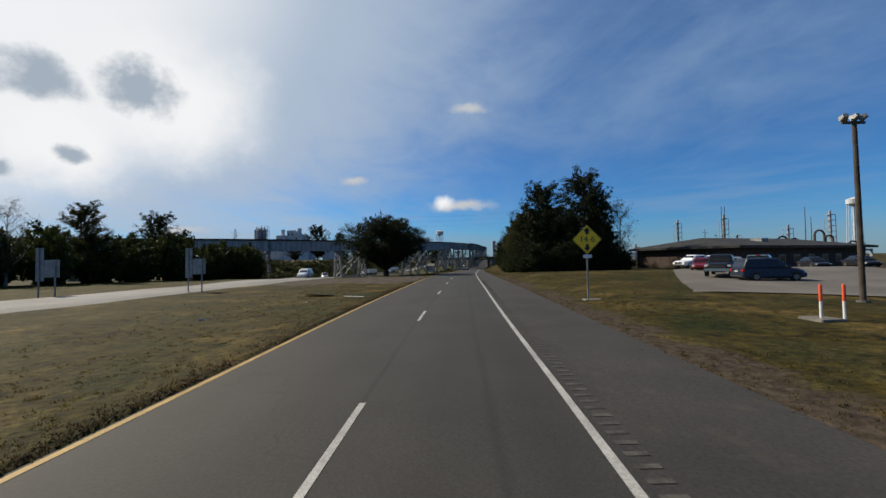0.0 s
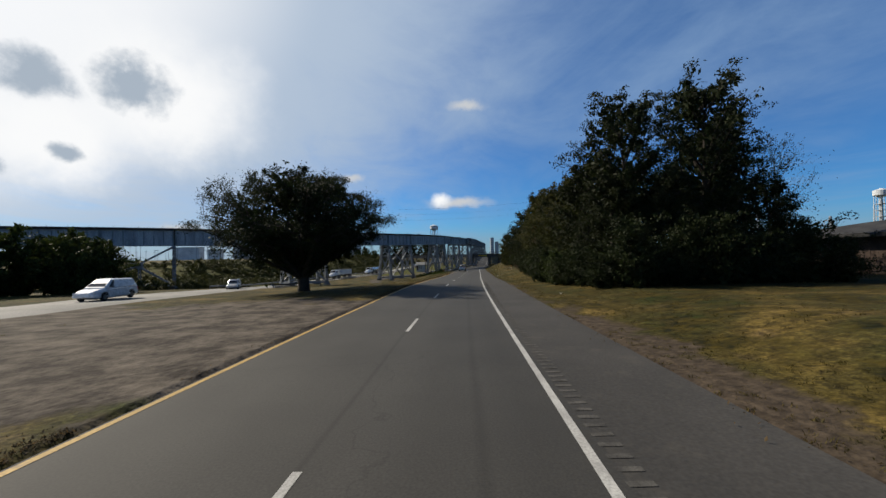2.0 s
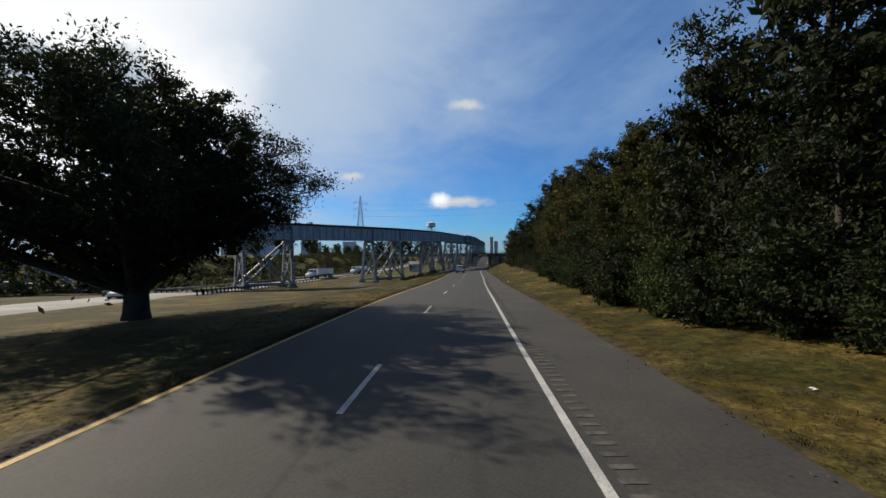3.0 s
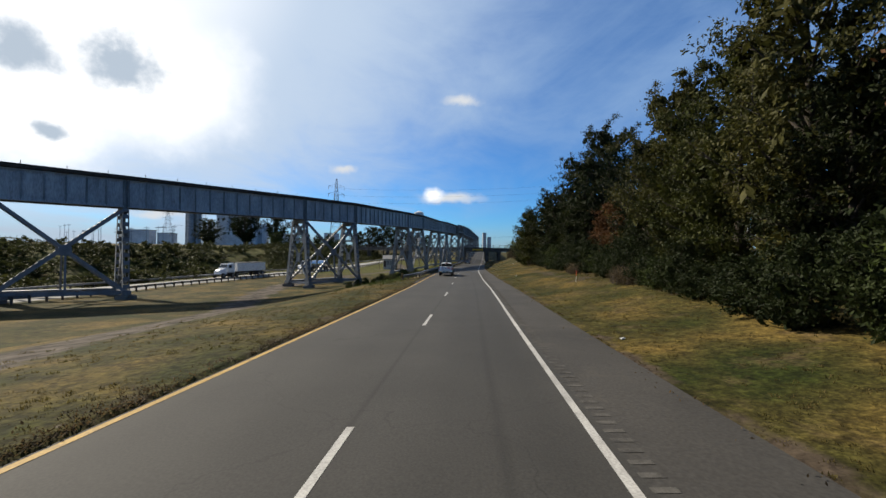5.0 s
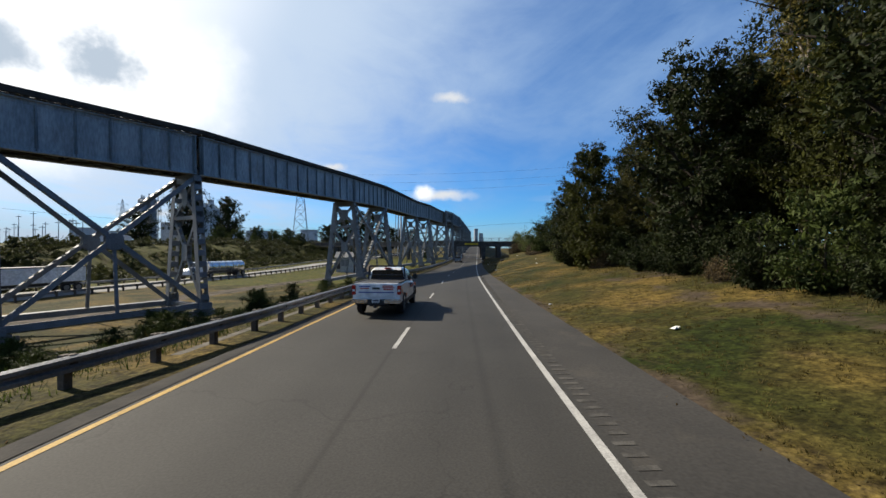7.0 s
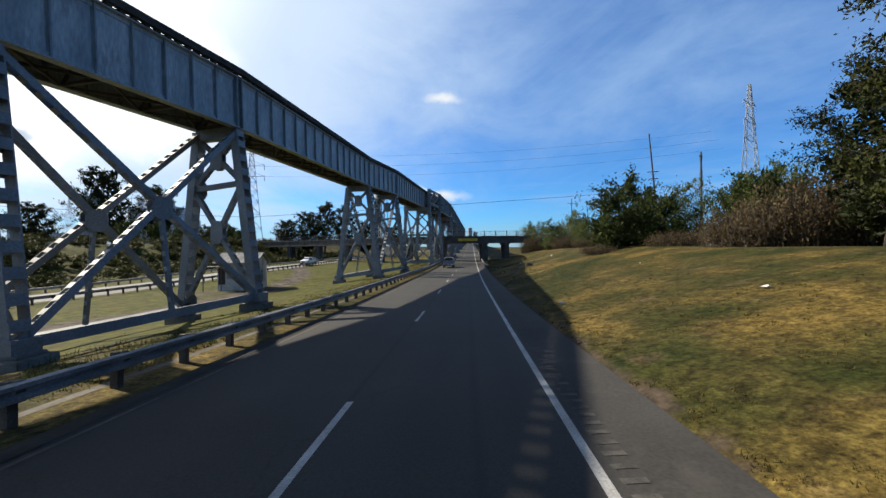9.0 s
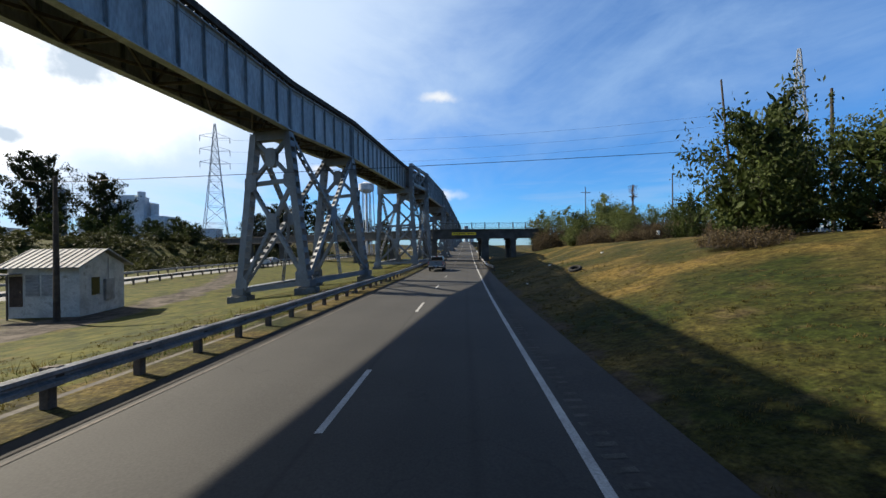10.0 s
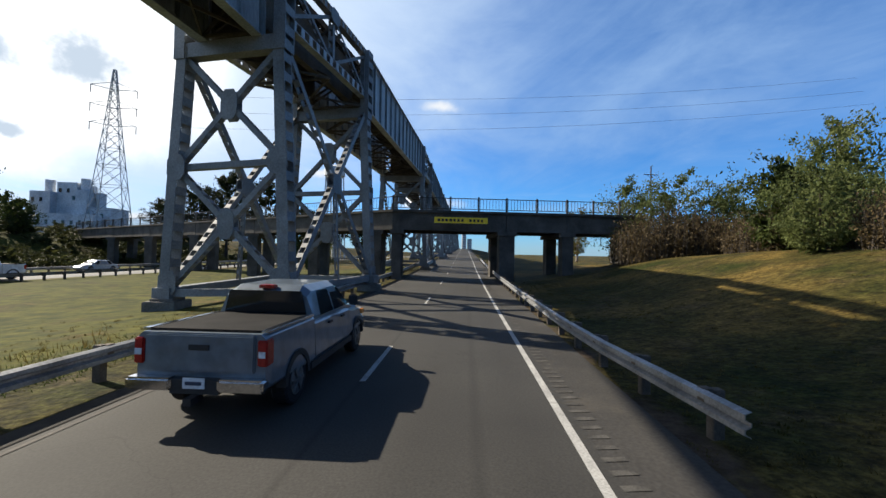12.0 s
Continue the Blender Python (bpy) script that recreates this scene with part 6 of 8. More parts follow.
def car(paint, label, category="car", long=4.7, wide=1.84, high=1.47, boxy=False):
    """A saloon, or with boxy set an upright wagon: tail at y = 0, nose at +y."""
    root = empty("car" if not boxy else "suv", (0, 0, 0), label, category)
    h, k = wide / 2, long / 4.7
    belt = high * (0.62 if not boxy else 0.60)
    g = Geo()
    tail_z = belt * (1.02 if boxy else 1.0)
    loft(g, [ring(0.03, 0.40, tail_z * 0.9, h * 0.90, h * 0.82, 0.1), ring(0.18 * k, 0.28, tail_z, h * 0.97, h * 0.88, 0.12), ring(1.2 * k, 0.24, belt, h, h * 0.92, 0.12), ring(3.3 * k, 0.24, belt * 0.99, h, h * 0.91, 0.12),
             ring(4.2 * k, 0.26, belt * 0.86, h * 0.97, h * 0.84, 0.14), ring(4.6 * k, 0.32, belt * 0.74, h * 0.88, h * 0.72, 0.14), ring(long, 0.40, belt * 0.66, h * 0.74, h * 0.6, 0.12)])
    body = part("body", g, paint, root)
    r0, r1 = (0.12, 0.42) if boxy else (0.55, 1.25)
    g = Geo()
    loft(g, [ring(r0 * k, belt - 0.08, belt + 0.03, h * 0.88, h * 0.8, 0.02), ring(r1 * k, belt - 0.08, high * 0.97, h * 0.90, h * 0.68, 0.08), ring(2.2 * k, belt - 0.08, high, h * 0.90, h * 0.68, 0.1), ring(2.7 * k, belt - 0.08, high * 0.97, h * 0.90, h * 0.67, 0.08),
             ring(3.55 * k, belt - 0.08, belt + 0.03, h * 0.86, h * 0.78, 0.02)])
    cab = part("roof", g, paint, root)
    lo, hi = belt + 0.04, high * 0.93
    side_glass(cab, h * 0.885, h * 0.73, [(r0 * k + 0.38, lo), (2.02 * k, lo), (2.02 * k, hi), (r1 * k + 0.04, hi)])
    side_glass(cab, h * 0.885, h * 0.73, [(2.08 * k, lo), (3.22 * k, lo), (2.68 * k, hi), (2.08 * k, hi)])
    end_glass(cab, "rear_window", (r0 + 0.12) * k, (r1 - 0.06) * k, belt + 0.08, high * 0.92, h * 0.72, h * 0.6, -0.02)
    end_glass(cab, "windscreen", 3.46 * k, 2.78 * k, belt + 0.08, high * 0.92, h * 0.72, h * 0.6, 0.02)
    for s in (-1, 1):
        part("tail_light", Geo().box(s * h * 0.76 - 0.14, s * h * 0.76 + 0.14, 0.0, 0.16, belt * 0.70, belt * 0.88), RED_LAMP, body, "red tail light", bevel=0.02)
        part("headlight", Geo().box(s * h * 0.66 - 0.17, s * h * 0.66 + 0.15, long - 0.26, long - 0.06, belt * 0.56, belt * 0.70), CLEAR_LAMP, body, "clear headlight", bevel=0.03)
        part("wing_mirror", Geo().box(s * h * 1.04 - 0.08, s * h * 1.04 + 0.08, 3.0 * k, 3.1 * k, belt, belt + 0.14), BLACK_PLASTIC, body, bevel=0.02)
        for y in (0.92 * k, 3.75 * k):
            part("wheel_arch", arch_band(Geo(), s * h * 0.965, y, 0.33, 0.34, 0.39, 0.03), BLACK_PLASTIC, body)
            wheel_on(root, s * h * 0.985, y, 0.33, 0.22)
    pl = part("number_plate", Geo().box(-0.16, 0.16, -0.01, 0.03, belt * 0.66, belt * 0.66 + 0.13), PLATE_WHITE, body)
    part("plate_bar", Geo().box(-0.12, 0.12, -0.016, -0.009, belt * 0.66 + 0.04, belt * 0.66 + 0.09), INK, pl)
    part("bumper", Geo().box(-h * 0.84, h * 0.84, -0.04, 0.1, 0.32, 0.46), BLACK_PLASTIC, body, bevel=0.03)
    part("underbody", Geo().box(-h * 0.7, h * 0.7, 0.3, long - 0.4, 0.18, 0.30), BLACK_PLASTIC, root)
    return root


def lorry(label, tanker=False):
    """A conventional tractor with a trailer: tail at y = 0, nose at +y."""
    root = empty("lorry", (0, 0, 0), label, "lorry")
    if tanker:
        g = Geo().tube([(0, 0.1, 2.0), (0, 0.3, 2.0), (0, 8.6, 2.0), (0, 8.8, 2.0)], [0.75, 0.98, 0.98, 0.75], 24)
        body = part("tank", g, CHROME, root, "shiny bare-metal tank", smooth=False)
        for y in (1.5, 3.2, 4.9, 6.6, 8.2):
            part("tank_band", Geo().tube([(0, y, 2.0), (0, y + 0.1, 2.0)], [1.0, 1.0], 24), GALVANISED, body)
    else:
        body = part("trailer_box", Geo().box(-1.25, 1.25, 0.1, 8.9, 1.25, 3.05), WHITE_PAINT, root, "white ribbed tipping trailer", bevel=0.03)
        for s in (-1, 1):
            for j in range(12):
                part("rib", Geo().box(s * 1.27 - 0.03, s * 1.27 + 0.03, 0.2 + 0.76 * j, 0.28 + 0.76 * j, 1.25, 3.0), WHITE_PAINT, body)
        part("tarp", Geo().box(-1.27, 1.27, 0.1, 8.9, 3.055, 3.16), BLACK_PLASTIC, body, "dark rolled tarpaulin")
    part("frame", Geo().box(-0.5, 0.5, 0.3, 12.6, 0.85, 1.1), BLACK_PLASTIC, root, "dark chassis rails")
    g = Geo()
    loft(g, [ring(9.6, 1.05, 2.95, 1.15, 1.05, 0.12), ring(11.2, 1.05, 2.95, 1.15, 1.05, 0.14), ring(11.7, 1.05, 2.1, 1.1, 0.95, 0.12)])
    cab = part("cab", g, WHITE_PAINT, root)
    g = Geo()
    loft(g, [ring(11.6, 0.75, 2.0, 1.0, 0.85, 0.15), ring(12.9, 0.7, 1.75, 0.95, 0.75, 0.2), ring(13.2, 0.7, 1.5, 0.8, 0.6, 0.2)])
    part("bonnet", g, WHITE_PAINT, root)
    end_glass(cab, "windscreen", 11.66, 11.28, 2.12, 2.8, 0.95, 0.9, 0.04)
    side_glass(cab, 1.16, 1.12, [(10.5, 2.05), (11.3, 2.05), (11.1, 2.7), (10.5, 2.7)])
    part("exhaust", Geo().tube([(-0.95, 9.45, 1.0), (-0.95, 9.45, 3.5)], [0.09, 0.09], 10), CHROME, cab)
    part("fuel_tank", Geo().tube([(1.05, 9.6, 0.8), (1.05, 10.9, 0.8)], [0.32, 0.32], 14), CHROME, root)
    part("bumper", Geo().box(-1.1, 1.1, 13.1, 13.35, 0.45, 0.8), CHROME, root, bevel=0.04)
    for s in (-1, 1):
        for y in (0.9, 2.2, 8.9, 10.1, 12.6):
            wheel_on(root, s * 1.2, y, 0.5, 0.32)
    return root


def park(ob, x, y, heading, z=None):
    """Sets a vehicle's tail centre down at x, y with its nose at heading degrees to the right of +y."""
    ob.matrix_basis = pose(x, y, ground_z(x, y) if z is None else z, 0, 0, -heading)
    return ob


def on_lane(ob, d, y):
    slope = math.degrees(math.atan((road_z(y + 5) - road_z(y)) / 5))
    turn = math.degrees(math.atan((lane_x(y + 5) - lane_x(y)) / 5))
    ob.matrix_basis = pose(lane_x(y) + d, y, road_z(y) + 0.012, slope, 0, -turn)
    return ob


on_lane(pickup(WHITE_PAINT, "white service pickup truck with coloured lettering and a black rack", cover=False, rack=True, crew=False, lettered=True), -3.5, 156.6)
on_lane(pickup(SILVER_PAINT, "silver-blue crew-cab pickup truck with a black bed cover in the lane", cover=True), -3.68, 255.4)
lot_pickup = pickup(WHITE_PAINT, "white crew-cab pickup truck parked before the low building", cover=False)
park(lot_pickup, 35.9, 52.0, 255)
park(copy_thing(lot_pickup, pose(0, 0, 0)), 39.8, 54.0, 255)
park(copy_thing(lot_pickup, pose(0, 0, 0)), -12.0, 289.1, 190, ground_z(-12.0, 289.1) + 0.14)["label"] = "white crew-cab pickup truck on the opposite carriageway"
park(pickup(BLACK_PAINT, "black pickup truck parked on the asphalt lot", cover=True), 26.9, 37.2, 222)
park(pickup(DULL_BLUE_PAINT, "dull blue-grey pickup truck parked on the asphalt lot", cover=False), 27.4, 34.4, 45)
park(car(NAVY_PAINT, "dark navy boxy wagon parked on the asphalt lot", "suv", 4.6, 1.9, 1.8, True), 23.2, 31.0, 97)
park(car(RED_PAINT, "red saloon car parked on the asphalt lot", "car", 4.5, 1.8, 1.45), 30.3, 45.3, 220)
dark_car = car(BLACK_PAINT, "black saloon car parked by the low building", "car", 4.7, 1.82, 1.46)
park(dark_car, 48, 52, 200)
park(copy_thing(dark_car, pose(0, 0, 0)), 53, 51, 200)
park(car(GREY_PAINT, "silver saloon car parked by the low building", "car", 4.6, 1.8, 1.46), 58, 49.5, 200)
park(car(GREY_PAINT, "silver hatchback parked behind the dark wagons", "car", 4.2, 1.76, 1.5), 33.4, 44.6, 220)
far_lift = 0.15
park(car(WHITE_PAINT, "white wagon on the opposite carriageway", "suv", 4.8, 1.9, 1.72, True), -25.3, 73.5, 176, ground_z(-25, 71) + far_lift)
park(car(GREY_PAINT, "silver hatchback on the opposite carriageway", "car", 4.4, 1.8, 1.55, True), -31.5, 103.5, 160, ground_z(-31, 102) + far_lift)
park(car(GREY_PAINT, "silver-grey saloon car on the opposite carriageway", "car", 4.8, 1.84, 1.45), -15.4, 305.7, 191, ground_z(-16.1, 303.7) + far_lift)
park(lorry("white lorry with a ribbed tipping trailer on the opposite carriageway"), -34.1, 194.1, 196, ground_z(-35.7, 188.1) + far_lift)
park(lorry("lorry with a shiny metal tank trailer on the opposite carriageway", tanker=True), -26.4, 222.9, 197, ground_z(-28.0, 217.0) + far_lift)
# ---- signs, poles and small buildings ----
SIGN_YELLOW = plain("sign_yellow", (0.95, 0.60, 0.01), 0.35)
SIGN_BACK = material("bare_sign_back", ((0.22, 0.22, 0.22), (0.32, 0.32, 0.32)), 0.4, 0.5, 0.6, 20, 0.1, 0.002)
BLACK_INK = plain("black_ink", (0.012, 0.012, 0.012), 0.6)
POLE_WOOD = material("dark_pole_timber", ((0.038, 0.030, 0.024), (0.075, 0.060, 0.048)), 0.4, 0.9, 0, 25, 0.4, 0.004)
WALL_WHITE = material("flaking_white_boards", ((0.34, 0.34, 0.31), (0.52, 0.52, 0.48)), 0.7, 0.85, 0, 15, 0.3, 0.004, stains=((0.12, 0.115, 0.085), 0.7, 0.75))
TIN_ROOF = material("grey_tin_roof", ((0.17, 0.17, 0.165), (0.27, 0.27, 0.26)), 0.8, 0.75, 0.0, 14, 0.2, 0.003, stains=((0.20, 0.15, 0.11), 0.7, 0.4))
BROWN_WALL = material("brown_wood_siding", ((0.045, 0.032, 0.025), (0.075, 0.052, 0.040)), 0.6, 0.85, 0, 12, 0.3, 0.004)
DARK_ROOF = material("dark_flat_roof", ((0.022, 0.022, 0.023), (0.042, 0.042, 0.042)), 1.5, 0.9, 0, 10, 0.3, 0.005)
LOT = material("pale_parking_asphalt", ((0.100, 0.091, 0.079), (0.145, 0.132, 0.116)), 4.0, 0.9, 0, 12, 0.4, 0.006, stains=((0.0675, 0.06375, 0.06), 1.4, 0.5))
POST_ORANGE = plain("orange_reflector", (0.65, 0.09, 0.03), 0.5)
WHITE_POST = plain("white_plastic_post", (0.62, 0.62, 0.60), 0.6)
WHITE_LITTER = plain("white_litter", (0.66, 0.66, 0.64), 0.7)
HAZE_STEEL = material("far_grey_steel", ((0.20, 0.22, 0.24), (0.30, 0.32, 0.34)), 6.0, 0.7, 0, 1, 0)
HAZE_WHITE = material("far_white_cladding", ((0.42, 0.44, 0.47), (0.56, 0.58, 0.60)), 6.0, 0.8, 0, 1, 0)


def letters(text, size, parent, mat, at, turn):
    """Raised lettering from the built-in font, as a mesh."""
    cu = bpy.data.curves.new("letters", "FONT")
    cu.body, cu.size, cu.align_x, cu.align_y, cu.extrude, cu.offset = text, size, "CENTER", "CENTER", 0.004, 0.0
    tmp = bpy.data.objects.new("letters", cu)
    scene.collection.objects.link(tmp)
    me = bpy.data.meshes.new_from_object(tmp.evaluated_get(bpy.context.evaluated_depsgraph_get()))
    bpy.data.objects.remove(tmp)
    me.materials.clear()
    me.materials.append(mat)
    ob = part("lettering", me, mat, parent)
    ob.matrix_basis = at @ turn
    return ob


def diamond(side, thick=0.012, corner=0.06):
    """A square sign on its corner, facing -y, with rounded corners."""
    h = side / 2
    pts = []
    for cx, cz, a0 in ((h - corner, h - corner, 0), (-h + corner, h - corner, 90), (-h + corner, -h + corner, 180), (h - corner, -h + corner, 270)):
        pts += [(cx + corner * math.cos(radians(a0 + t)), cz + corner * math.sin(radians(a0 + t))) for t in (0, 30, 60, 90)]
    c = math.sqrt(0.5)
    pts = [((x - z) * c, (x + z) * c) for x, z in pts]
    n = len(pts)
    return Geo().add([(x, 0, z) for x, z in pts] + [(x, thick, z) for x, z in pts], [tuple(range(n)), tuple(reversed(range(n, 2 * n)))] + [(i, (i + 1) % n, n + (i + 1) % n, n + i) for i in range(n)])


def clearance_sign():
    x, y = 8.5, 23.0
    root = empty("warning_sign", (x, y, ground_z(x, y)), "yellow diamond low-clearance sign with black figures on a steel post", "road sign")
    root.rotation_euler = (0, 0, radians(-3))
    part("post", Geo().box(-0.04, 0.04, 0.02, 0.09, -0.3, 4.3), GALVANISED, root, bevel=0.006)
    rim = part("border", diamond(1.19, 0.012), BLACK_INK, root, "black sign border")
    rim.location = (0, 0, 3.55)
    face = part("face", diamond(1.22, 0.012), SIGN_YELLOW, root, "bright yellow sign face")
    face.location = (0, 0.004, 3.55)
    inner = part("field", diamond(1.15, 0.012), SIGN_YELLOW, face)
    inner.location = (0, -0.008, 0)
    for s in (-1, 1):
        tri = Geo().add([(0, 0, s * 0.72), (0.21, 0, s * 0.48), (-0.21, 0, s * 0.48)], [(0, 1, 2)]).box(-0.095, 0.095, -0.002, 0.0, min(s * 0.29, s * 0.49), max(s * 0.29, s * 0.49))
        part("arrow", tri, BLACK_INK, face, "black arrowhead").location = (0, -0.016, 0)
    letters("14-6", 0.50, face, BLACK_INK, Matrix.Translation((0, -0.014, 0)), pose(0, 0, 0, 90, 0, 0))
    part("plaque", Geo().box(-0.25, 0.25, -0.012, 0.0, 2.45, 2.65), PLATE_WHITE, root, "small white plaque below")
    part("pad", Geo().box(-0.3, 1.0, -0.4, 0.4, -0.1, 0.04), CONCRETE, root, "flat concrete pad", bevel=0.02)


def back_sign(x, y, turn, tall):
    root = empty("route_sign", (x, y, ground_z(x, y)), "road sign seen from its bare grey back on two steel posts", "road sign", "signs by the far road")
    root.rotation_euler = (0, 0, radians(turn))
    for dx in (-0.75, 0.35):
        part("post", Geo().box(dx - 0.04, dx + 0.04, -0.04, 0.04, -0.3, 3.9 if dx < 0 else 2.9), GALVANISED, root)
    part("tall_panel", Geo().box(-1.0, -0.45, 0.05, 0.075, 1.3, 3.95), SIGN_BACK, root, "tall narrow bare panel", bevel=0.004)
    part("panel", Geo().box(-0.42, 0.62, 0.05, 0.075, 1.6, 3.0), SIGN_BACK, root, "square bare panel", bevel=0.004)


def utility_pole(x, y, high, label, arms=(), lean=0.0, turn=0.0, group="utility poles"):
    root = empty("utility_pole", (x, y, ground_z(x, y)), label, "utility pole", group)
    root.rotation_euler = (0, radians(lean), radians(turn))
    part("pole", Geo().tube([(0, 0, -0.5), (0, 0, high * 0.5), (0, 0, high)], [0.19, 0.16, 0.11], 10), POLE_WOOD, root)
    for z, half in arms:
        arm = part("cross_arm", Geo().box(-half, half, -0.14, -0.02, z - 0.07, z + 0.07), POLE_WOOD, root)
        for s in (-0.92, -0.45, 0.45, 0.92):
            part("insulator", Geo().tube([(s * half, -0.08, z + 0.06), (s * half, -0.08, z + 0.2)], [0.04, 0.05], 8), CLEAR_LAMP, arm)
        part("arm_brace", Geo().beam((-half * 0.6, -0.06, z - 0.08), (0, -0.06, z - 0.75), 0.04, 0.02).beam((half * 0.6, -0.06, z - 0.08), (0, -0.06, z - 0.75), 0.04, 0.02), DARK_STEEL, root)
    return root


def wire(a, b, sag, thick=0.018, label="thin black overhead wire strung between poles"):
    a, b = Vector(a), Vector(b)
    g = Geo().tube([a.lerp(b, t / 16) - Vector((0, 0, sag * 4 * (t / 16) * (1 - t / 16))) for t in range(17)], [thick] * 17, 4)
    return tagged(part("overhead_wire", g, BLACK_PLASTIC), label, "wire", "overhead wires")


def pylon(x, y, high, base, turn, label):
    root = empty("pylon", (x, y, ground_z(x, y)), label, "pylon", "power pylons")
    root.rotation_euler = (0, 0, radians(turn))

    def half(t):
        return base / 2 * (1 - t) ** 1.15 + 0.9 * (1 - t * 0.6) if t < 0.99 else 0.3
    lv = [0, 0.16, 0.30, 0.42, 0.52, 0.61, 0.69, 0.76, 0.83, 0.90, 0.96, 1.0]
    w = 0.11
    for sx in (-1, 1):
        for sy in (-1, 1):
            part("leg", Geo().tube([(sx * half(a), sy * half(a), a * high) for a in lv], [w * 0.9] * len(lv), 4), HAZE_STEEL, root)
    for face in range(4):
        g = Geo()
        for a, b in zip(lv, lv[1:]):
            c = [(-half(a), -half(a), a * high), (half(a), -half(a), a * high), (half(b), -half(b), b * high), (-half(b), -half(b), b * high)]
            m = Matrix.Rotation(face * math.pi / 2, 3, "Z")
            c = [m @ Vector(p) for p in c]
            g.beam(c[0], c[2], w, w).beam(c[1], c[3], w, w).beam(c[2], c[3], w, w)
        part("lattice", g, HAZE_STEEL, root)
    for t in (0.66, 0.77, 0.88):
        for s in (-1, 1):
            g = Geo().beam((0, 0, t * high), (s * 5.2, 0, t * high + 0.6), w * 1.4, w * 1.4).beam((0, 0, t * high + 2.2), (s * 5.2, 0, t * high + 0.6), w, w)
            arm = part("arm", g, HAZE_STEEL, root)
            part("insulator", Geo().tube([(s * 5.1, 0, t * high + 0.5), (s * 5.1, 0, t * high - 1.6)], [0.12, 0.12], 6), HAZE_STEEL, arm)
    return root


clearance_sign()
back_sign(-22.0, 35.0, 12, 1)
back_sign(-31.2, 31.0, 12, 1)


def lamp_pole():
    x, y = 20.0, 18.6
    root = empty("flood_lamp", (x, y, ground_z(x, y)), "dark timber pole with three flood lamps by the parking lot", "street lamp")
    part("pole", Geo().tube([(-0.10, 0, -0.4), (-0.12, 0, 4.5), (-0.15, 0, 9.0)], [0.125, 0.11, 0.09], 12), POLE_WOOD, root)
    part("bracket", Geo().box(-0.75, 0.35, -0.05, 0.05, 8.55, 8.66), DARK_STEEL, root)
    for dx, tilt in ((-0.62, -20), (-0.1, 10), (0.28, 30)):
        g = Geo()
        loft(g, [ring(-0.14, -0.10, 0.10, 0.10, 0.10, 0.03), ring(0.14, -0.16, 0.16, 0.16, 0.16, 0.04)])
        head = part("lamp_head", g, GALVANISED, root, "grey flood-lamp housing")
        head.matrix_basis = pose(dx - 0.1, -0.1, 8.85, -25, 0, tilt)
        part("lens", Geo().box(-0.14, 0.14, 0.135, 0.155, -0.14, 0.14), CLEAR_LAMP, head)
    part("collar", Geo().tube([(-0.1, 0, -0.05), (-0.1, 0, 0.10)], [0.30, 0.24], 12), DARK_STEEL, root)


lamp_pole()


def marker_post(x, y, high, label, group="marker posts", z=None, r=0.05):
    root = empty("marker_post", (x, y, ground_z(x, y) if z is None else z), label, "marker post", group)
    part("post", Geo().tube([(0, 0, -0.1), (0, 0, high * 0.55)], [r, r], 10), WHITE_POST, root)
    part("reflector", Geo().tube([(0, 0, high * 0.55), (0, 0, high), (0, 0, high + 0.02)], [r * 1.1, r * 1.1, r * 0.6], 10), POST_ORANGE, root, "orange reflective sleeve")


g = Geo().box(-0.46, 0.46, -0.5, 0.5, -0.2, 0.05)
pad = part("concrete_pad", g, CONCRETE, bevel=0.03)
pad.location = (13.86, 14.4, ground_z(13.86, 14.4) + 0.04)
tagged(pad, "pale concrete pad flush in the grass", "concrete pad")
marker_post(13.75, 14.3, 1.3, "white marker post with an orange sleeve on a concrete pad")
marker_post(14.4, 14.1, 1.3, "white marker post with an orange sleeve in the grass")
marker_post(19.3, 133.0, 0.95, "thin marker stake with an orange sleeve beside the wood", r=0.018)
drape("parking_lot", [(24, 20), (32, 36), (42, 52), (56, 62), (78, 58)], 21, LOT, 0.07, "pale worn asphalt parking lot", "parking lot", cross=10, step=2.0)
drape("parking_lot_far", [(40, 62), (60, 57), (97, 56)], 18, LOT, 0.05, "pale worn asphalt parking lot", "parking lot", cross=10, step=2.5)


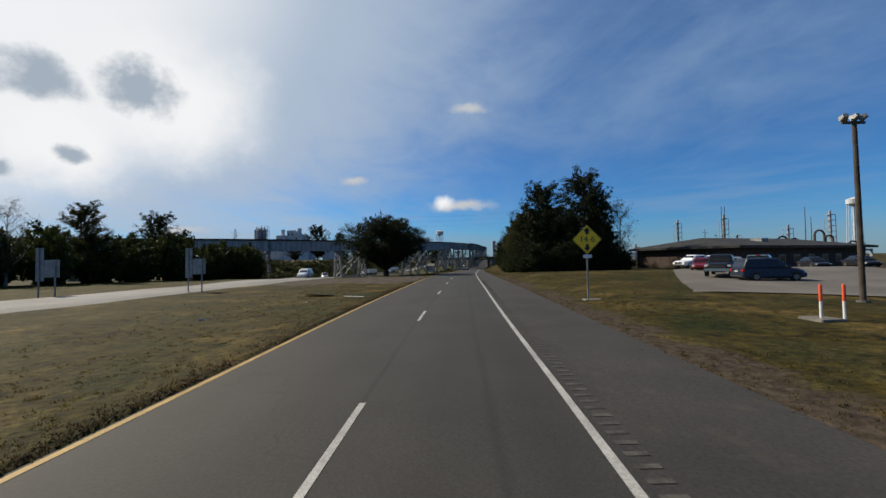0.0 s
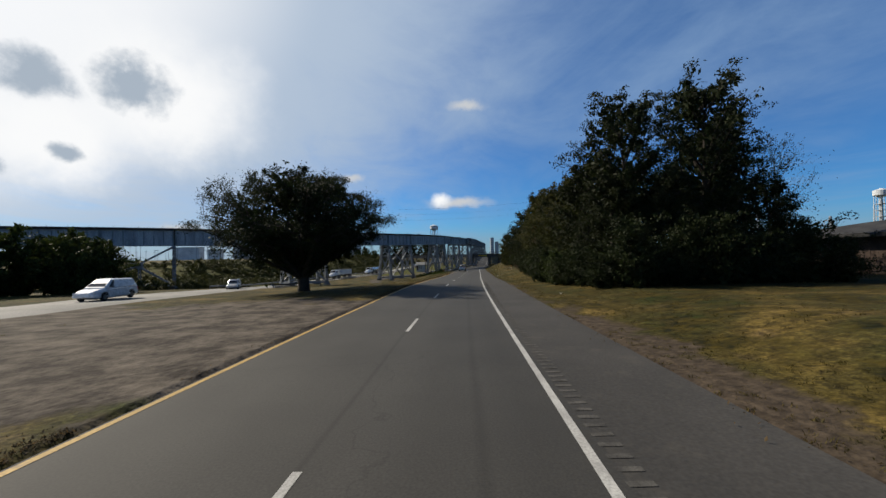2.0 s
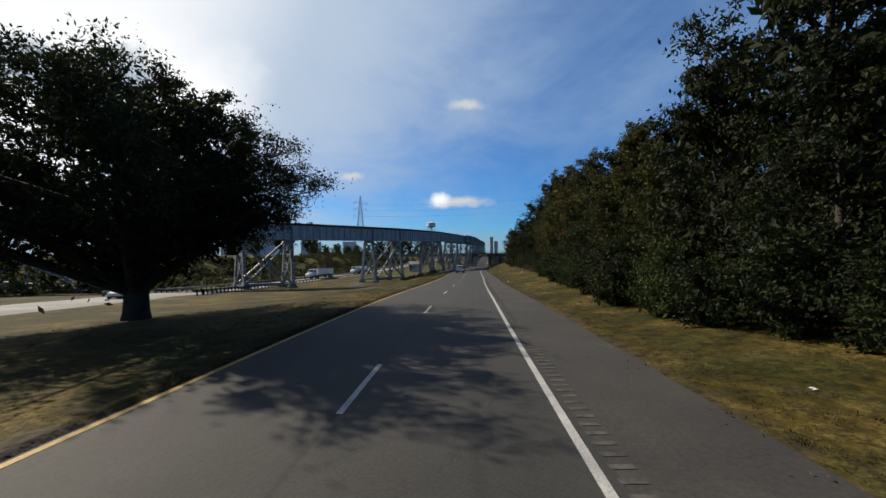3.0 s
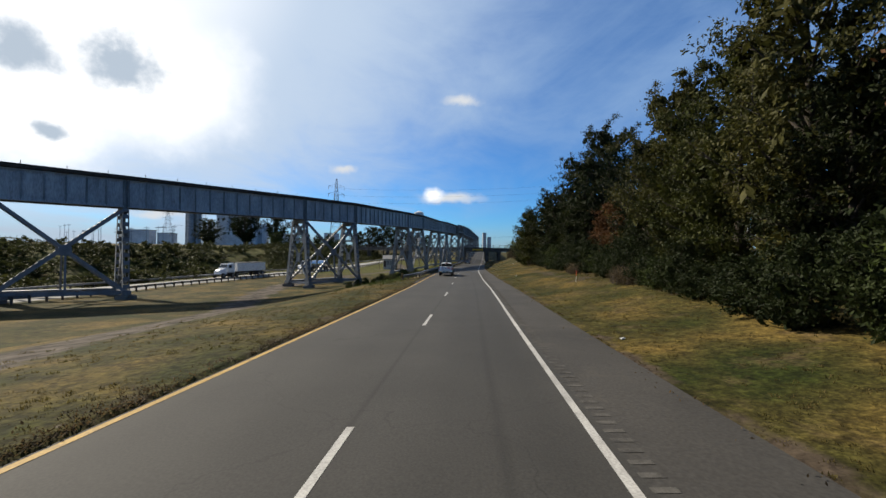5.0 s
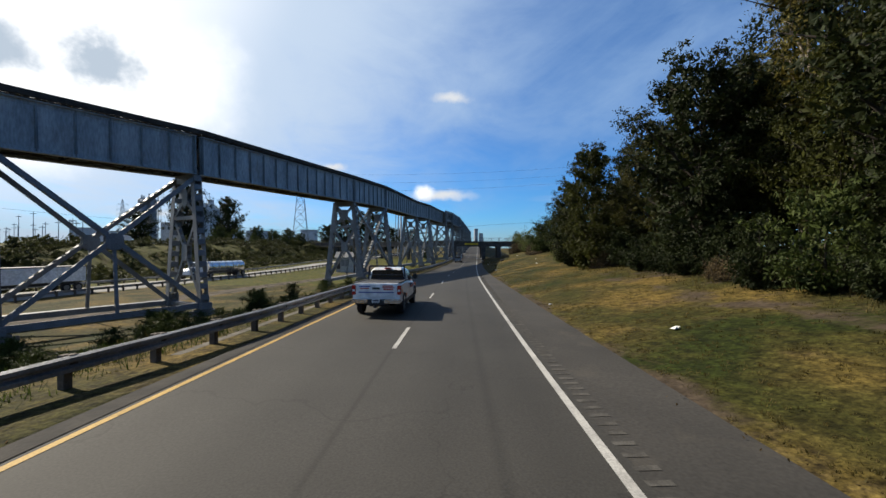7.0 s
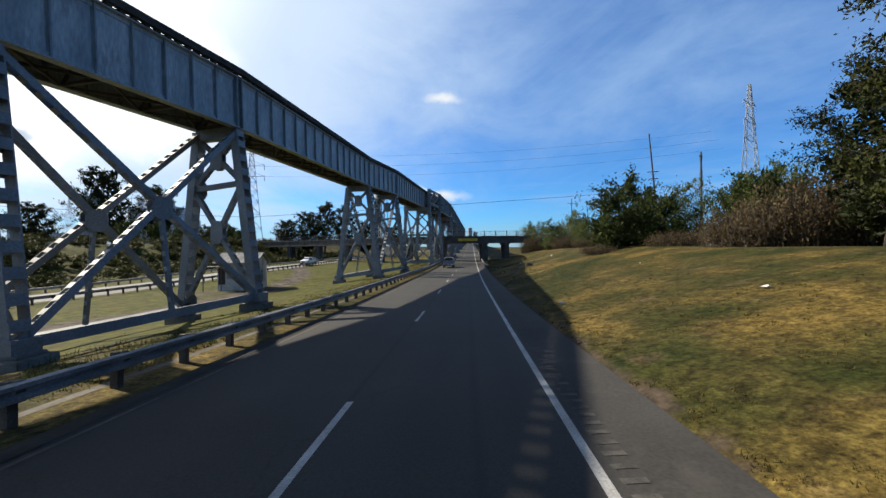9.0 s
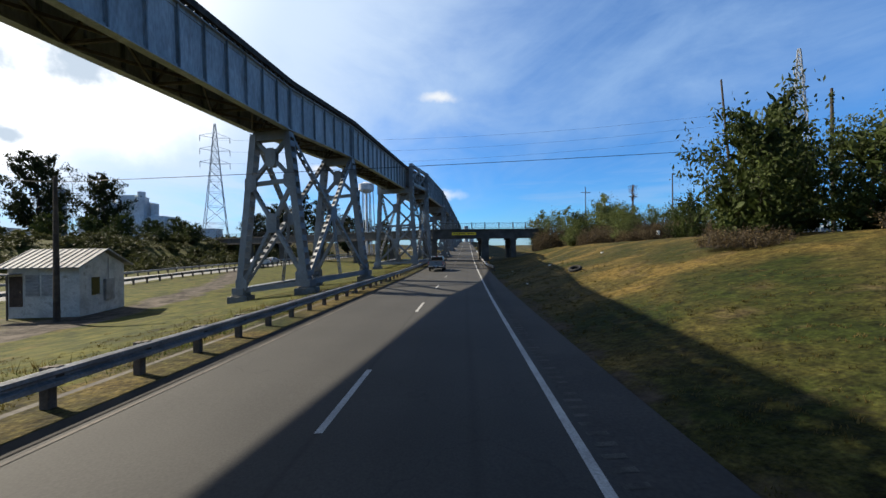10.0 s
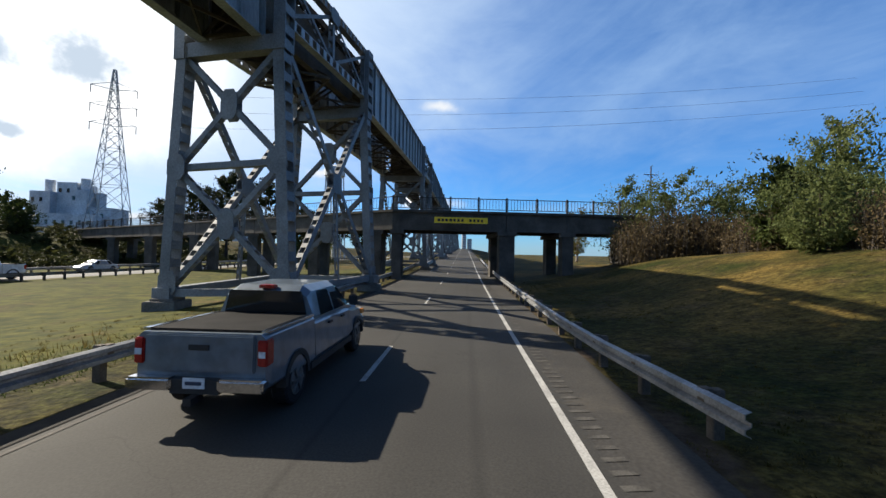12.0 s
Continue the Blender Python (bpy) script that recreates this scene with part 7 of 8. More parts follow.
def low_building():
    x, y = 49.0, 65.5
    root = empty("low_building", (x, y, ground_z(x, y)), "long low brown building with a dark flat roof and deep eaves", "building")
    root.rotation_euler = (0, 0, radians(21))
    L, D, H = 40.0, 20.0, 3.5
    part("wall", Geo().box(0, L, 0, 0.25, -0.4, H), BROWN_WALL, root)
    part("wall", Geo().box(0, L, D - 0.25, D, -0.4, H), BROWN_WALL, root)
    part("wall", Geo().box(0, 0.25, 0.26, D - 0.26, -0.4, H), BROWN_WALL, root)
    part("wall", Geo().box(L - 0.25, L, 0.26, D - 0.26, -0.4, H), BROWN_WALL, root)
    roof = part("roof", Geo().box(-1.2, L + 1.2, -1.4, D + 1.2, H + 0.01, H + 0.4), DARK_ROOF, root, bevel=0.03)
    part("fascia", Geo().box(-1.24, L + 1.24, -1.44, -1.405, H - 0.05, H + 0.42), BROWN_WALL, roof)
    g = Geo().add([(-1.2, -1.4, H + 0.4), (L + 1.2, -1.4, H + 0.4), (L + 1.2, D + 1.2, H + 0.4), (-1.2, D + 1.2, H + 0.4), (6, D / 2, H + 2.3), (L - 6, D / 2, H + 2.3)], [(0, 1, 5, 4), (1, 2, 5), (2, 3, 4, 5), (3, 0, 4)])
    part("roof_pitch", g, DARK_ROOF, roof)
    part("roof_unit", Geo().box(14, 16, 4, 6, H + 0.8, H + 2.0), GALVANISED, roof, "grey roof vent box")
    for i in range(10):
        part("board", Geo().box(-0.03, 0.0, 0.6 + 1.95 * i, 0.72 + 1.95 * i, 0.0, H), BROWN_WALL, root)
    for i in range(7):
        w = part("window", Geo().box(3 + 4.4 * i, 4.6 + 4.4 * i, -0.03, 0.0, 1.0, 2.2), GLASS_DARK, root)
        part("frame", Geo().box(2.9 + 4.4 * i, 3.0 + 4.4 * i, -0.05, 0.0, 0.9, 2.3).box(4.6 + 4.4 * i, 4.7 + 4.4 * i, -0.05, 0.0, 0.9, 2.3).box(3.0 + 4.4 * i, 4.6 + 4.4 * i, -0.05, 0.0, 2.2, 2.3).box(3.0 + 4.4 * i, 4.6 + 4.4 * i, -0.07, 0.0, 0.9, 1.0), SIGN_BACK, w)


low_building()


def white_hut():
    x, y = -9.83, 234.72
    z = ground_z(x + 1.2, y + 1.8) - 0.1
    root = empty("white_hut", (x, y, z), "small white boarded hut with a ribbed grey tin roof", "hut")
    root.rotation_euler = (0, 0, radians(2.7))
    W, D, H, R = 4.5, 4.6, 3.75, 4.85
    part("wall", Geo().box(0, W, 0, 0.15, -0.5, H), WALL_WHITE, root)
    part("wall", Geo().box(0, W, D - 0.15, D, -0.5, H), WALL_WHITE, root)
    for x0 in (0, W - 0.15):
        g = Geo().box(x0, x0 + 0.15, 0.16, D - 0.16, -0.5, H)
        g.add([(x0, 0.1, H), (x0, D - 0.1, H), (x0, D / 2, R - 0.1), (x0 + 0.15, 0.1, H), (x0 + 0.15, D - 0.1, H), (x0 + 0.15, D / 2, R - 0.1)], [(0, 1, 2), (5, 4, 3), (0, 2, 5, 3), (2, 1, 4, 5), (1, 0, 3, 4)])
        part("gable_wall", g, WALL_WHITE, root)
    for s in (0, 1):
        e, rdg = (-0.5 if s == 0 else D + 0.5), D / 2
        zl = H - 0.2
        v = [(-0.4, e, zl), (W + 0.4, e, zl), (W + 0.4, rdg, R), (-0.4, rdg, R)]
        g = Geo().add(v + [(a, b, c + 0.07) for a, b, c in v], [(0, 1, 2, 3), (7, 6, 5, 4), (0, 4, 5, 1), (1, 5, 6, 2), (2, 6, 7, 3), (3, 7, 4, 0)])
        roof = part("roof", g, TIN_ROOF, root)
        for j in range(13):
            xx = -0.36 + j * (W + 0.72) / 12
            part("roof_rib", Geo().beam((xx, e, zl + 0.09), (xx, rdg, R + 0.09), 0.05, 0.06), TIN_ROOF, roof)
    for x0 in (1.12, 2.12):
        w = part("window", Geo().box(x0, x0 + 0.85, -0.03, 0.0, 1.6, 3.1), SIGN_BACK, root, "grey shuttered window")
        for j in range(6):
            part("slat", Geo().box(x0 + 0.04, x0 + 0.81, -0.05, -0.03, 1.68 + 0.23 * j, 1.80 + 0.23 * j), GALVANISED, w)
    door = part("door", Geo().box(0.12, 0.92, -0.03, 0.0, 0.9, 3.0), BROWN_WALL, root, "brown plank door")
    part("door_handle", Geo().box(0.80, 0.86, -0.07, -0.03, 1.9, 2.0), CHROME, door)
    part("porch_roof", Geo().box(-1.3, 0.9, -1.1, -0.02, 3.15, 3.23), TIN_ROOF, root)
    for xx in (-1.25, 0.85):
        part("porch_post", Geo().box(xx - 0.04, xx + 0.04, -1.08, -1.0, -0.3, 3.15), POST_WOOD, root)
    w = part("window", Geo().box(W, W + 0.03, 1.1, 1.9, 1.5, 2.8), GLASS_DARK, root)
    part("meter_box", Geo().box(W, W + 0.2, 2.3, 3.2, 1.0, 2.6), GALVANISED, root, "grey metal meter box")
    part("conduit", Geo().tube([(W + 0.08, 2.7, 2.6), (W + 0.08, 2.7, 4.3)], [0.03, 0.03], 6), GALVANISED, root)


white_hut()
utility_pole(-5.27, 233.05, 9.6, "slim dark timber pole beside the white hut")
utility_pole(61.13, 253.95, 22.0 - ground_z(59.43, 253.99), "tall dark timber pole with two short cross-arms", [(14.2, 1.3), (12.9, 1.0)], -6.0, 10)
utility_pole(58.40, 239.61, 15.0 - ground_z(58.40, 239.61), "dark timber pole wrapped in yellow-green ivy", [], 0, 15)
utility_pole(63.36, 281.91, 12.8 - ground_z(63.36, 281.91), "timber pole with a cross-arm wrapped in brown ivy", [(10.2, 1.1)], 0, 15)
utility_pole(73.46, 325.69, 20, "far timber pole with a cross-arm", [(18.2, 1.6)])
utility_pole(74.55, 285.65, 16, "far timber pole behind the scrub", [])
utility_pole(115.51, 327.74, 17, "far timber pole with a cross-arm", [(15.5, 1.6)])
wire((-5.27, 233.05, ground_z(-5.27, 233.05) + 9.2), (58.40, 239.61, 9.8), 0.2, 0.022)
wire((-73.89, 224.01, 9.0), (-5.27, 233.05, ground_z(-5.27, 233.05) + 9.2), 0.6, 0.022)


def ivy(x, y, low, high, wide, leaf, label, seed):
    r = random.Random(seed)
    g = Geo()
    pts = []
    for _ in range(1500):
        t = r.random()
        w = wide * (1.1 - 0.5 * t) * (0.6 + 0.5 * math.sin(9 * t + seed))
        pts.append(Vector((r.gauss(0, w), r.gauss(0, w), low + (high - low) * t)))
    leaf_cards(g, r, pts, 0.13)
    ob = part("ivy", g, leaf)
    ob.location = (x, y, ground_z(x, y))
    return tagged(ob, label, "climbing plant", "ivy on the poles")


ivy(58.40, 239.61, 0.0, 14.6 - ground_z(58.40, 239.61), 0.5, SAGE_LEAF, "yellow-green ivy climbing a timber pole", 3)
ivy(63.36, 281.91, 0.0, 12.6 - ground_z(63.36, 281.91), 0.6, RUST_LEAF, "brown withered ivy climbing a timber pole", 5)
root = empty("post_box", (54.99, 261.09, ground_z(54.99, 261.09)), "small white utility box on a post in the bank scrub", "utility box")
part("post", Geo().box(-0.05, 0.05, -0.05, 0.05, -0.3, 1.1), POST_WOOD, root)
part("box", Geo().box(-0.2, 0.2, -0.12, 0.12, 1.1, 1.8), WHITE_POST, root, "white box", bevel=0.02)
for dx, dz in ((0, 0), (2.5, 4.5), (4, 9)):
    wire((-57.76, 361.68, 34 + dz), (150, 345 + dx, 44 + dz), 4.0, 0.028, "thin high-voltage wire between pylons")
pylon(-57.72, 363.67, 46, 7, 20, "tall grey lattice power pylon beyond the far road")
pylon(127.03, 306.47, 55 - ground_z(127.03, 306.47), 5.5, 30, "tall grey lattice power pylon beyond the bank")
pylon(-298, 560, 46, 9, 10, "distant grey lattice power pylon on the skyline")


# ---- skyline of works and tanks ----
def silo_cluster():
    x, y = -236, 505
    root = empty("silo_cluster", (x, y, ground_z(x, y)), "cluster of grey cylindrical silos with stair towers on the skyline", "silos")
    for dx, dy, h in ((-4.5, 0, 30), (0, 2, 31), (4.5, 0, 30), (0, -4, 29)):
        silo = part("silo", Geo().tube([(dx, dy, -2), (dx, dy, h - 1), (dx, dy, h)], [2.6, 2.6, 1.6], 18), HAZE_STEEL, root)
        part("vent", Geo().tube([(dx, dy, h), (dx, dy, h + 2.4)], [0.6, 0.5], 8), HAZE_STEEL, silo)
    g = Geo()
    for k in range(7):
        g.box(7.2, 9.6, -2, 2, 2 + 4.4 * k, 2.3 + 4.4 * k)
    for sx, sy in ((7.3, -2), (9.5, -2), (7.3, 2), (9.5, 2)):
        g.beam((sx, sy, -1), (sx, sy, 33), 0.25, 0.25)
    part("stair_tower", g, HAZE_STEEL, root)
    root.scale = (1.1, 1.1, 1.36)


def works():
    x, y = -208, 528
    root = empty("white_works", (x, y, ground_z(x, y)), "stepped white industrial works building on the skyline", "factory")
    for x0, x1, y0, h in ((-26, -14, 2, 15), (-14.02, -4, 0, 24), (-4.02, 6, 4, 29), (6.02, 14, 0, 25), (14.02, 24, 3, 17), (-6, 22, -6, 13)):
        b = part("block", Geo().box(x0, x1, y0, y0 + 14 if y0 >= 0 else -0.02, -3, h), HAZE_WHITE, root)
        for k in range(max(1, int((x1 - x0) / 4))):
            part("window", Geo().box(x0 + 1 + 4 * k, x0 + 2.4 + 4 * k, y0 - 0.12, y0, h - 5, h - 3), GLASS_DARK, b)
    for dx, h in ((-9, 30), (9, 31), (17, 24)):
        part("tank", Geo().tube([(dx, 6, 10), (dx, 6, h)], [2.2, 2.2], 14), HAZE_WHITE, root)
    root.scale = (1.25, 1.25, 1.4)


def water_tower(x, y, high, size, label):
    root = empty("water_tower", (x, y, ground_z(x, y)), label, "water tower", "water towers")
    top = high
    part("tank", Geo().tube([(0, 0, top - size * 1.5), (0, 0, top - size * 1.15), (0, 0, top - size * 0.35), (0, 0, top)], [size * 0.35, size, size, size * 0.1], 20), HAZE_WHITE, root)
    part("riser", Geo().tube([(0, 0, -1), (0, 0, top - size * 1.4)], [size * 0.16, size * 0.16], 10), HAZE_WHITE, root)
    for k in range(6):
        a = k * math.pi / 3
        part("leg", Geo().beam((size * 1.15 * math.cos(a), size * 1.15 * math.sin(a), -1), (size * 0.85 * math.cos(a), size * 0.85 * math.sin(a), top - size * 1.1), 0.4, 0.4), HAZE_WHITE, root)


def refinery():
    """Racks, columns and stacks far off behind the low building."""
    rnd = random.Random(9)
    for i in range(26):
        x, y = 150 + 17 * i + rnd.uniform(-5, 5), 330 - 7 * i + rnd.uniform(-25, 25)
        h = rnd.choice((9, 12, 14, 20, 26, 34))
        root = empty("process_column", (x, y, ground_z(x, y)), "far grey process column with pipework on the skyline", "process column", "works on the skyline")
        part("column", Geo().tube([(0, 0, -2), (0, 0, h)], [1.1, 0.8], 10), HAZE_STEEL, root)
        g = Geo()
        for k in range(int(h / 4)):
            g.box(-2.2, 2.2, -2.2, 2.2, 3 + 4 * k, 3.3 + 4 * k)
        for sx in (-2.1, 2.1):
            for sy in (-2.1, 2.1):
                g.beam((sx, sy, -1), (sx, sy, h * 0.9), 0.25, 0.25)
        part("platforms", g, HAZE_STEEL, root)
        if i % 3 == 0:
            part("pipe_rack", Geo().box(-9, 9, -1, 1, 5, 6.4).box(-9, -8.4, -1, 1, -2, 5).box(8.4, 9, -1, 1, -2, 5), HAZE_STEEL, root)


def pipe_arch(x, y, wide, high, label):
    root = empty("pipe_arch", (x, y, ground_z(x, y)), label, "pipework", "works on the skyline")
    pts = [(-wide / 2, 0, -1), (-wide / 2, 0, high - wide / 2)] + [(-wide / 2 * math.cos(a), 0, high - wide / 2 + wide / 2 * math.sin(a)) for a in (0.5, 1.0, 1.57, 2.1, 2.6)] + [(wide / 2, 0, high - wide / 2), (wide / 2, 0, high * 0.45)]
    part("pipe", Geo().tube(pts, [0.5] * len(pts), 8), DARK_STEEL, root)
    part("vessel", Geo().tube([(wide / 2, 0, -1), (wide / 2, 0, high * 0.5), (wide / 2, 0, high * 0.56)], [1.3, 1.3, 0.6], 12), DARK_STEEL, root)


for k, (slope, far, wide, high) in enumerate(((0.87, 210, 6, 12), (0.90, 220, 5, 11), (0.965, 200, 5, 14.5), (0.99, 205, 4, 12), (0.79, 230, 5, 9), (1.05, 215, 5, 9))):
    pipe_arch(slope * far, far, wide, high, "far grey gooseneck pipe and vessel on the skyline")
for slope, far, high in ((0.672, 190, 15), (0.716, 180, 25), (0.724, 181, 25), (0.70, 260, 17), (0.93, 170, 23), (0.945, 185, 20)):
    utility_pole(slope * far, far, high, "far thin timber pole on the skyline", [(high - 1.5, 1.4)] if high < 20 else [], group="poles on the skyline")
silo_cluster()
works()
water_tower(-3, 392, 34, 3.6, "pale water tower rising behind the trestle")
water_tower(508, 481, 70, 7.0, "pale water tower on the skyline behind the works")
refinery()
rnd = random.Random(31)
for i in range(22):  # masts and small blocks along the far side of the levee
    x, y = -120 - 11 * i + rnd.uniform(-4, 4), 300 + 9 * i
    h = rnd.choice((9, 11, 13, 17))
    root = empty("mast", (x, y, ground_z(x, y)), "far thin grey mast above the levee", "mast", "masts on the skyline")
    part("shaft", Geo().tube([(0, 0, -1), (0, 0, h)], [0.22, 0.12], 6), HAZE_STEEL, root)
    part("arm", Geo().box(-1.6, 1.6, -0.1, 0.1, h - 1.2, h - 0.9), HAZE_STEEL, root)
for x, y, w, h in ((-330, 560, 30, 16), (-285, 540, 14, 12), (-160, 560, 22, 14), (-120, 600, 16, 17)):
    root = empty("shed", (x, y, ground_z(x, y)), "far pale industrial shed on the skyline", "shed", "sheds on the skyline")
    part("hall", Geo().box(-w / 2, w / 2, -6, 6, -3, h), HAZE_WHITE, root)
    part("roof", Geo().box(-w / 2 - 0.5, w / 2 + 0.5, -6.5, 6.5, h + 0.01, h + 0.6), HAZE_STEEL, root)
# two tower blocks at the far end of the road
for dx, h in ((0, 48), (13, 40)):
    root = empty("tower_block", (150 + dx, 1150, ground_z(150 + dx, 1150)), "hazy tower block on the far horizon", "tower block", "blocks on the horizon")
    part("shaft", Geo().box(-4.5, 4.5, -6, 6, -5, h), HAZE_STEEL, root)
    for k in range(8):
        part("window_band", Geo().box(-4.0, 4.0, -6.1, -6.0, 6 + k * (h - 8) / 8, 8 + k * (h - 8) / 8), HAZE_WHITE, root)

# ---- the overpass sign, guard rails of the far road, litter ----
root = empty("clearance_board", (28.94, 285.59, 3.2), "yellow clearance board with illegible black writing fixed to the overpass beam", "sign board")
root.rotation_euler = (0, 0, radians(-1.3))
board = part("board", Geo().box(-2.5, 2.5, -0.05, -0.005, -0.28, 0.28), SIGN_YELLOW, root)
for k, w in enumerate((0.34, 0.30, 0.3, 0.34, 0.3, 0.3, 0.28, 0.0, 0.32, 0.30, 0.3, 0.24)):
    if w:
        part("lettering_bar", Geo().box(-2.2 + 0.37 * k, -2.2 + 0.37 * k + w * 0.72, -0.06, -0.05, -0.12, 0.12), BLACK_INK, board)


def far_rails():
    for off, label in ((-5.0, "dark weathered guard rail along the opposite carriageway"), (5.0, "dark weathered guard rail on posts along the opposite carriageway")):
        pts = []
        src = [Vector((*p, 0)) for p in FAR_ROAD if 100 < p[1] < 460]
        for a, b in zip(src, src[1:]):
            k = 6
            d = (b - a).normalized()
            side = Vector((d.y, -d.x, 0))
            for j in range(k):
                q = a.lerp(b, j / k) + side * off
                pts.append(Vector((q.x, q.y, ground_z(q.x, q.y))))
        for _ in range(3):
            pts = [pts[0]] + [(pts[i - 1] + pts[i] * 2 + pts[i + 1]) / 4 for i in range(1, len(pts) - 1)] + [pts[-1]]
        guard_rail([(p.x, p.y, p.z) for p in pts], label, -1 if off > 0 else 1)


far_rails()
tyre_pos = (29.30, 231.27)
g = Geo()
n1, n2 = 20, 8
for i in range(n1):
    a = 2 * math.pi * i / n1
    for j in range(n2):
        b = 2 * math.pi * j / n2
        r = 0.36 + 0.11 * math.cos(b)
        g.v.append((r * math.cos(a), r * math.sin(a), 0.13 * math.sin(b)))
for i in range(n1):
    for j in range(n2):
        g.f.append((i * n2 + j, ((i + 1) % n1) * n2 + j, ((i + 1) % n1) * n2 + (j + 1) % n2, i * n2 + (j + 1) % n2))
tyre = part("old_tyre", g, RUBBER, smooth=True)
tyre.matrix_basis = pose(*tyre_pos, ground_z(*tyre_pos) + 0.16, 12, -18, 0)
tagged(tyre, "discarded black tyre lying on the grass bank", "tyre")


def litter(x, y, size, mat, label, seed):
    r = random.Random(seed)
    g = Geo()
    vs = [(size * r.uniform(-0.6, 0.6) + size * math.cos(t), size * r.uniform(-0.4, 0.4) + size * 0.7 * math.sin(t), size * r.uniform(0.05, 0.7)) for t in [k * 0.785 for k in range(8)]]
    g.add(vs + [(0, 0, size * 0.8), (0, 0, 0)], [(i, (i + 1) % 8, 8) for i in range(8)] + [((i + 1) % 8, i, 9) for i in range(8)])
    ob = part("litter", g, mat)
    ob.location = (x, y, ground_z(x, y))
    return tagged(ob, label, "litter", "scraps of litter")


for k, (x, y, s) in enumerate([(22.2, 201.7, 0.17), (27.0, 195.7, 0.15), (30.8, 209.6, 0.12), (26.1, 231.7, 0.1), (30.5, 239.6, 0.14), (34.4, 237.6, 0.16), (27.6, 242.7, 0.08), (29.2, 247.7, 0.1), (18.2, 152.0, 0.14), (17.0, 160.0, 0.1), (10.6, 66.0, 0.08), (-8.4, 24.0, 0.1), (-10.5, 17.0, 0.12), (13.0, 112.0, 0.1)]):
    litter(x, y, s, WHITE_LITTER, "crumpled white litter in the dry grass", k)

# ---- ground cover ----
g = Geo()
y = -20.0
while y < 292:
    p, q = on_road(1.98, y, 0.004), on_road(2.30, y, 0.004)
    d = 0.055
    g.add([(p.x, p.y - d, p.z), (q.x, q.y - d, q.z), (q.x, q.y + d, q.z), (p.x, p.y + d, p.z)], [(0, 1, 2, 3)])
    y += 0.31
RUMBLE = material("milled_groove", ((0.036, 0.034, 0.031), (0.078, 0.074, 0.066)), 0.25, 0.95, 0, 40, 0.6, 0.006)
tagged(part("rumble_strip", g, RUMBLE), "milled rumble grooves along the shoulder", "rumble strip", kind="stuff")
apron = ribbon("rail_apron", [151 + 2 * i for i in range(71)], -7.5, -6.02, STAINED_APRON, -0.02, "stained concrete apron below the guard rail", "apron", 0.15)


def loose_boards():
    """A sheet of plywood lying askew and a white-painted board, thrown down in the median grass."""
    sheet = part("plywood_sheet", Geo().box(-0.95, 0.95, -0.5, 0.5, -0.009, 0.009), PLYWOOD, bevel=0.003)
    sheet.matrix_basis = pose(-8.9, 28.1, ground_z(-8.9, 28.1) + 0.075, -8, 2, -6)
    tagged(sheet, "pale tan plywood sheet thrown down in the median grass", "plywood sheet")
    ends = [Vector((x, y, ground_z(x, y) + 0.05)) for x, y in ((-6.95, 27.2), (-5.35, 26.2))]
    board = part("white_board", Geo().tube(ends, [0.035, 0.035], 4), WHITE_LINE)
    tagged(board, "white-painted wooden board lying in the median grass", "board")


PLYWOOD = material("weathered_plywood", ((0.20, 0.125, 0.055), (0.33, 0.215, 0.105)), 0.5, 0.8, 0, 18, 0.2, 0.003, stretch=(0.2, 1, 1), stains=((0.12, 0.08, 0.045), 0.6, 0.5))
loose_boards()


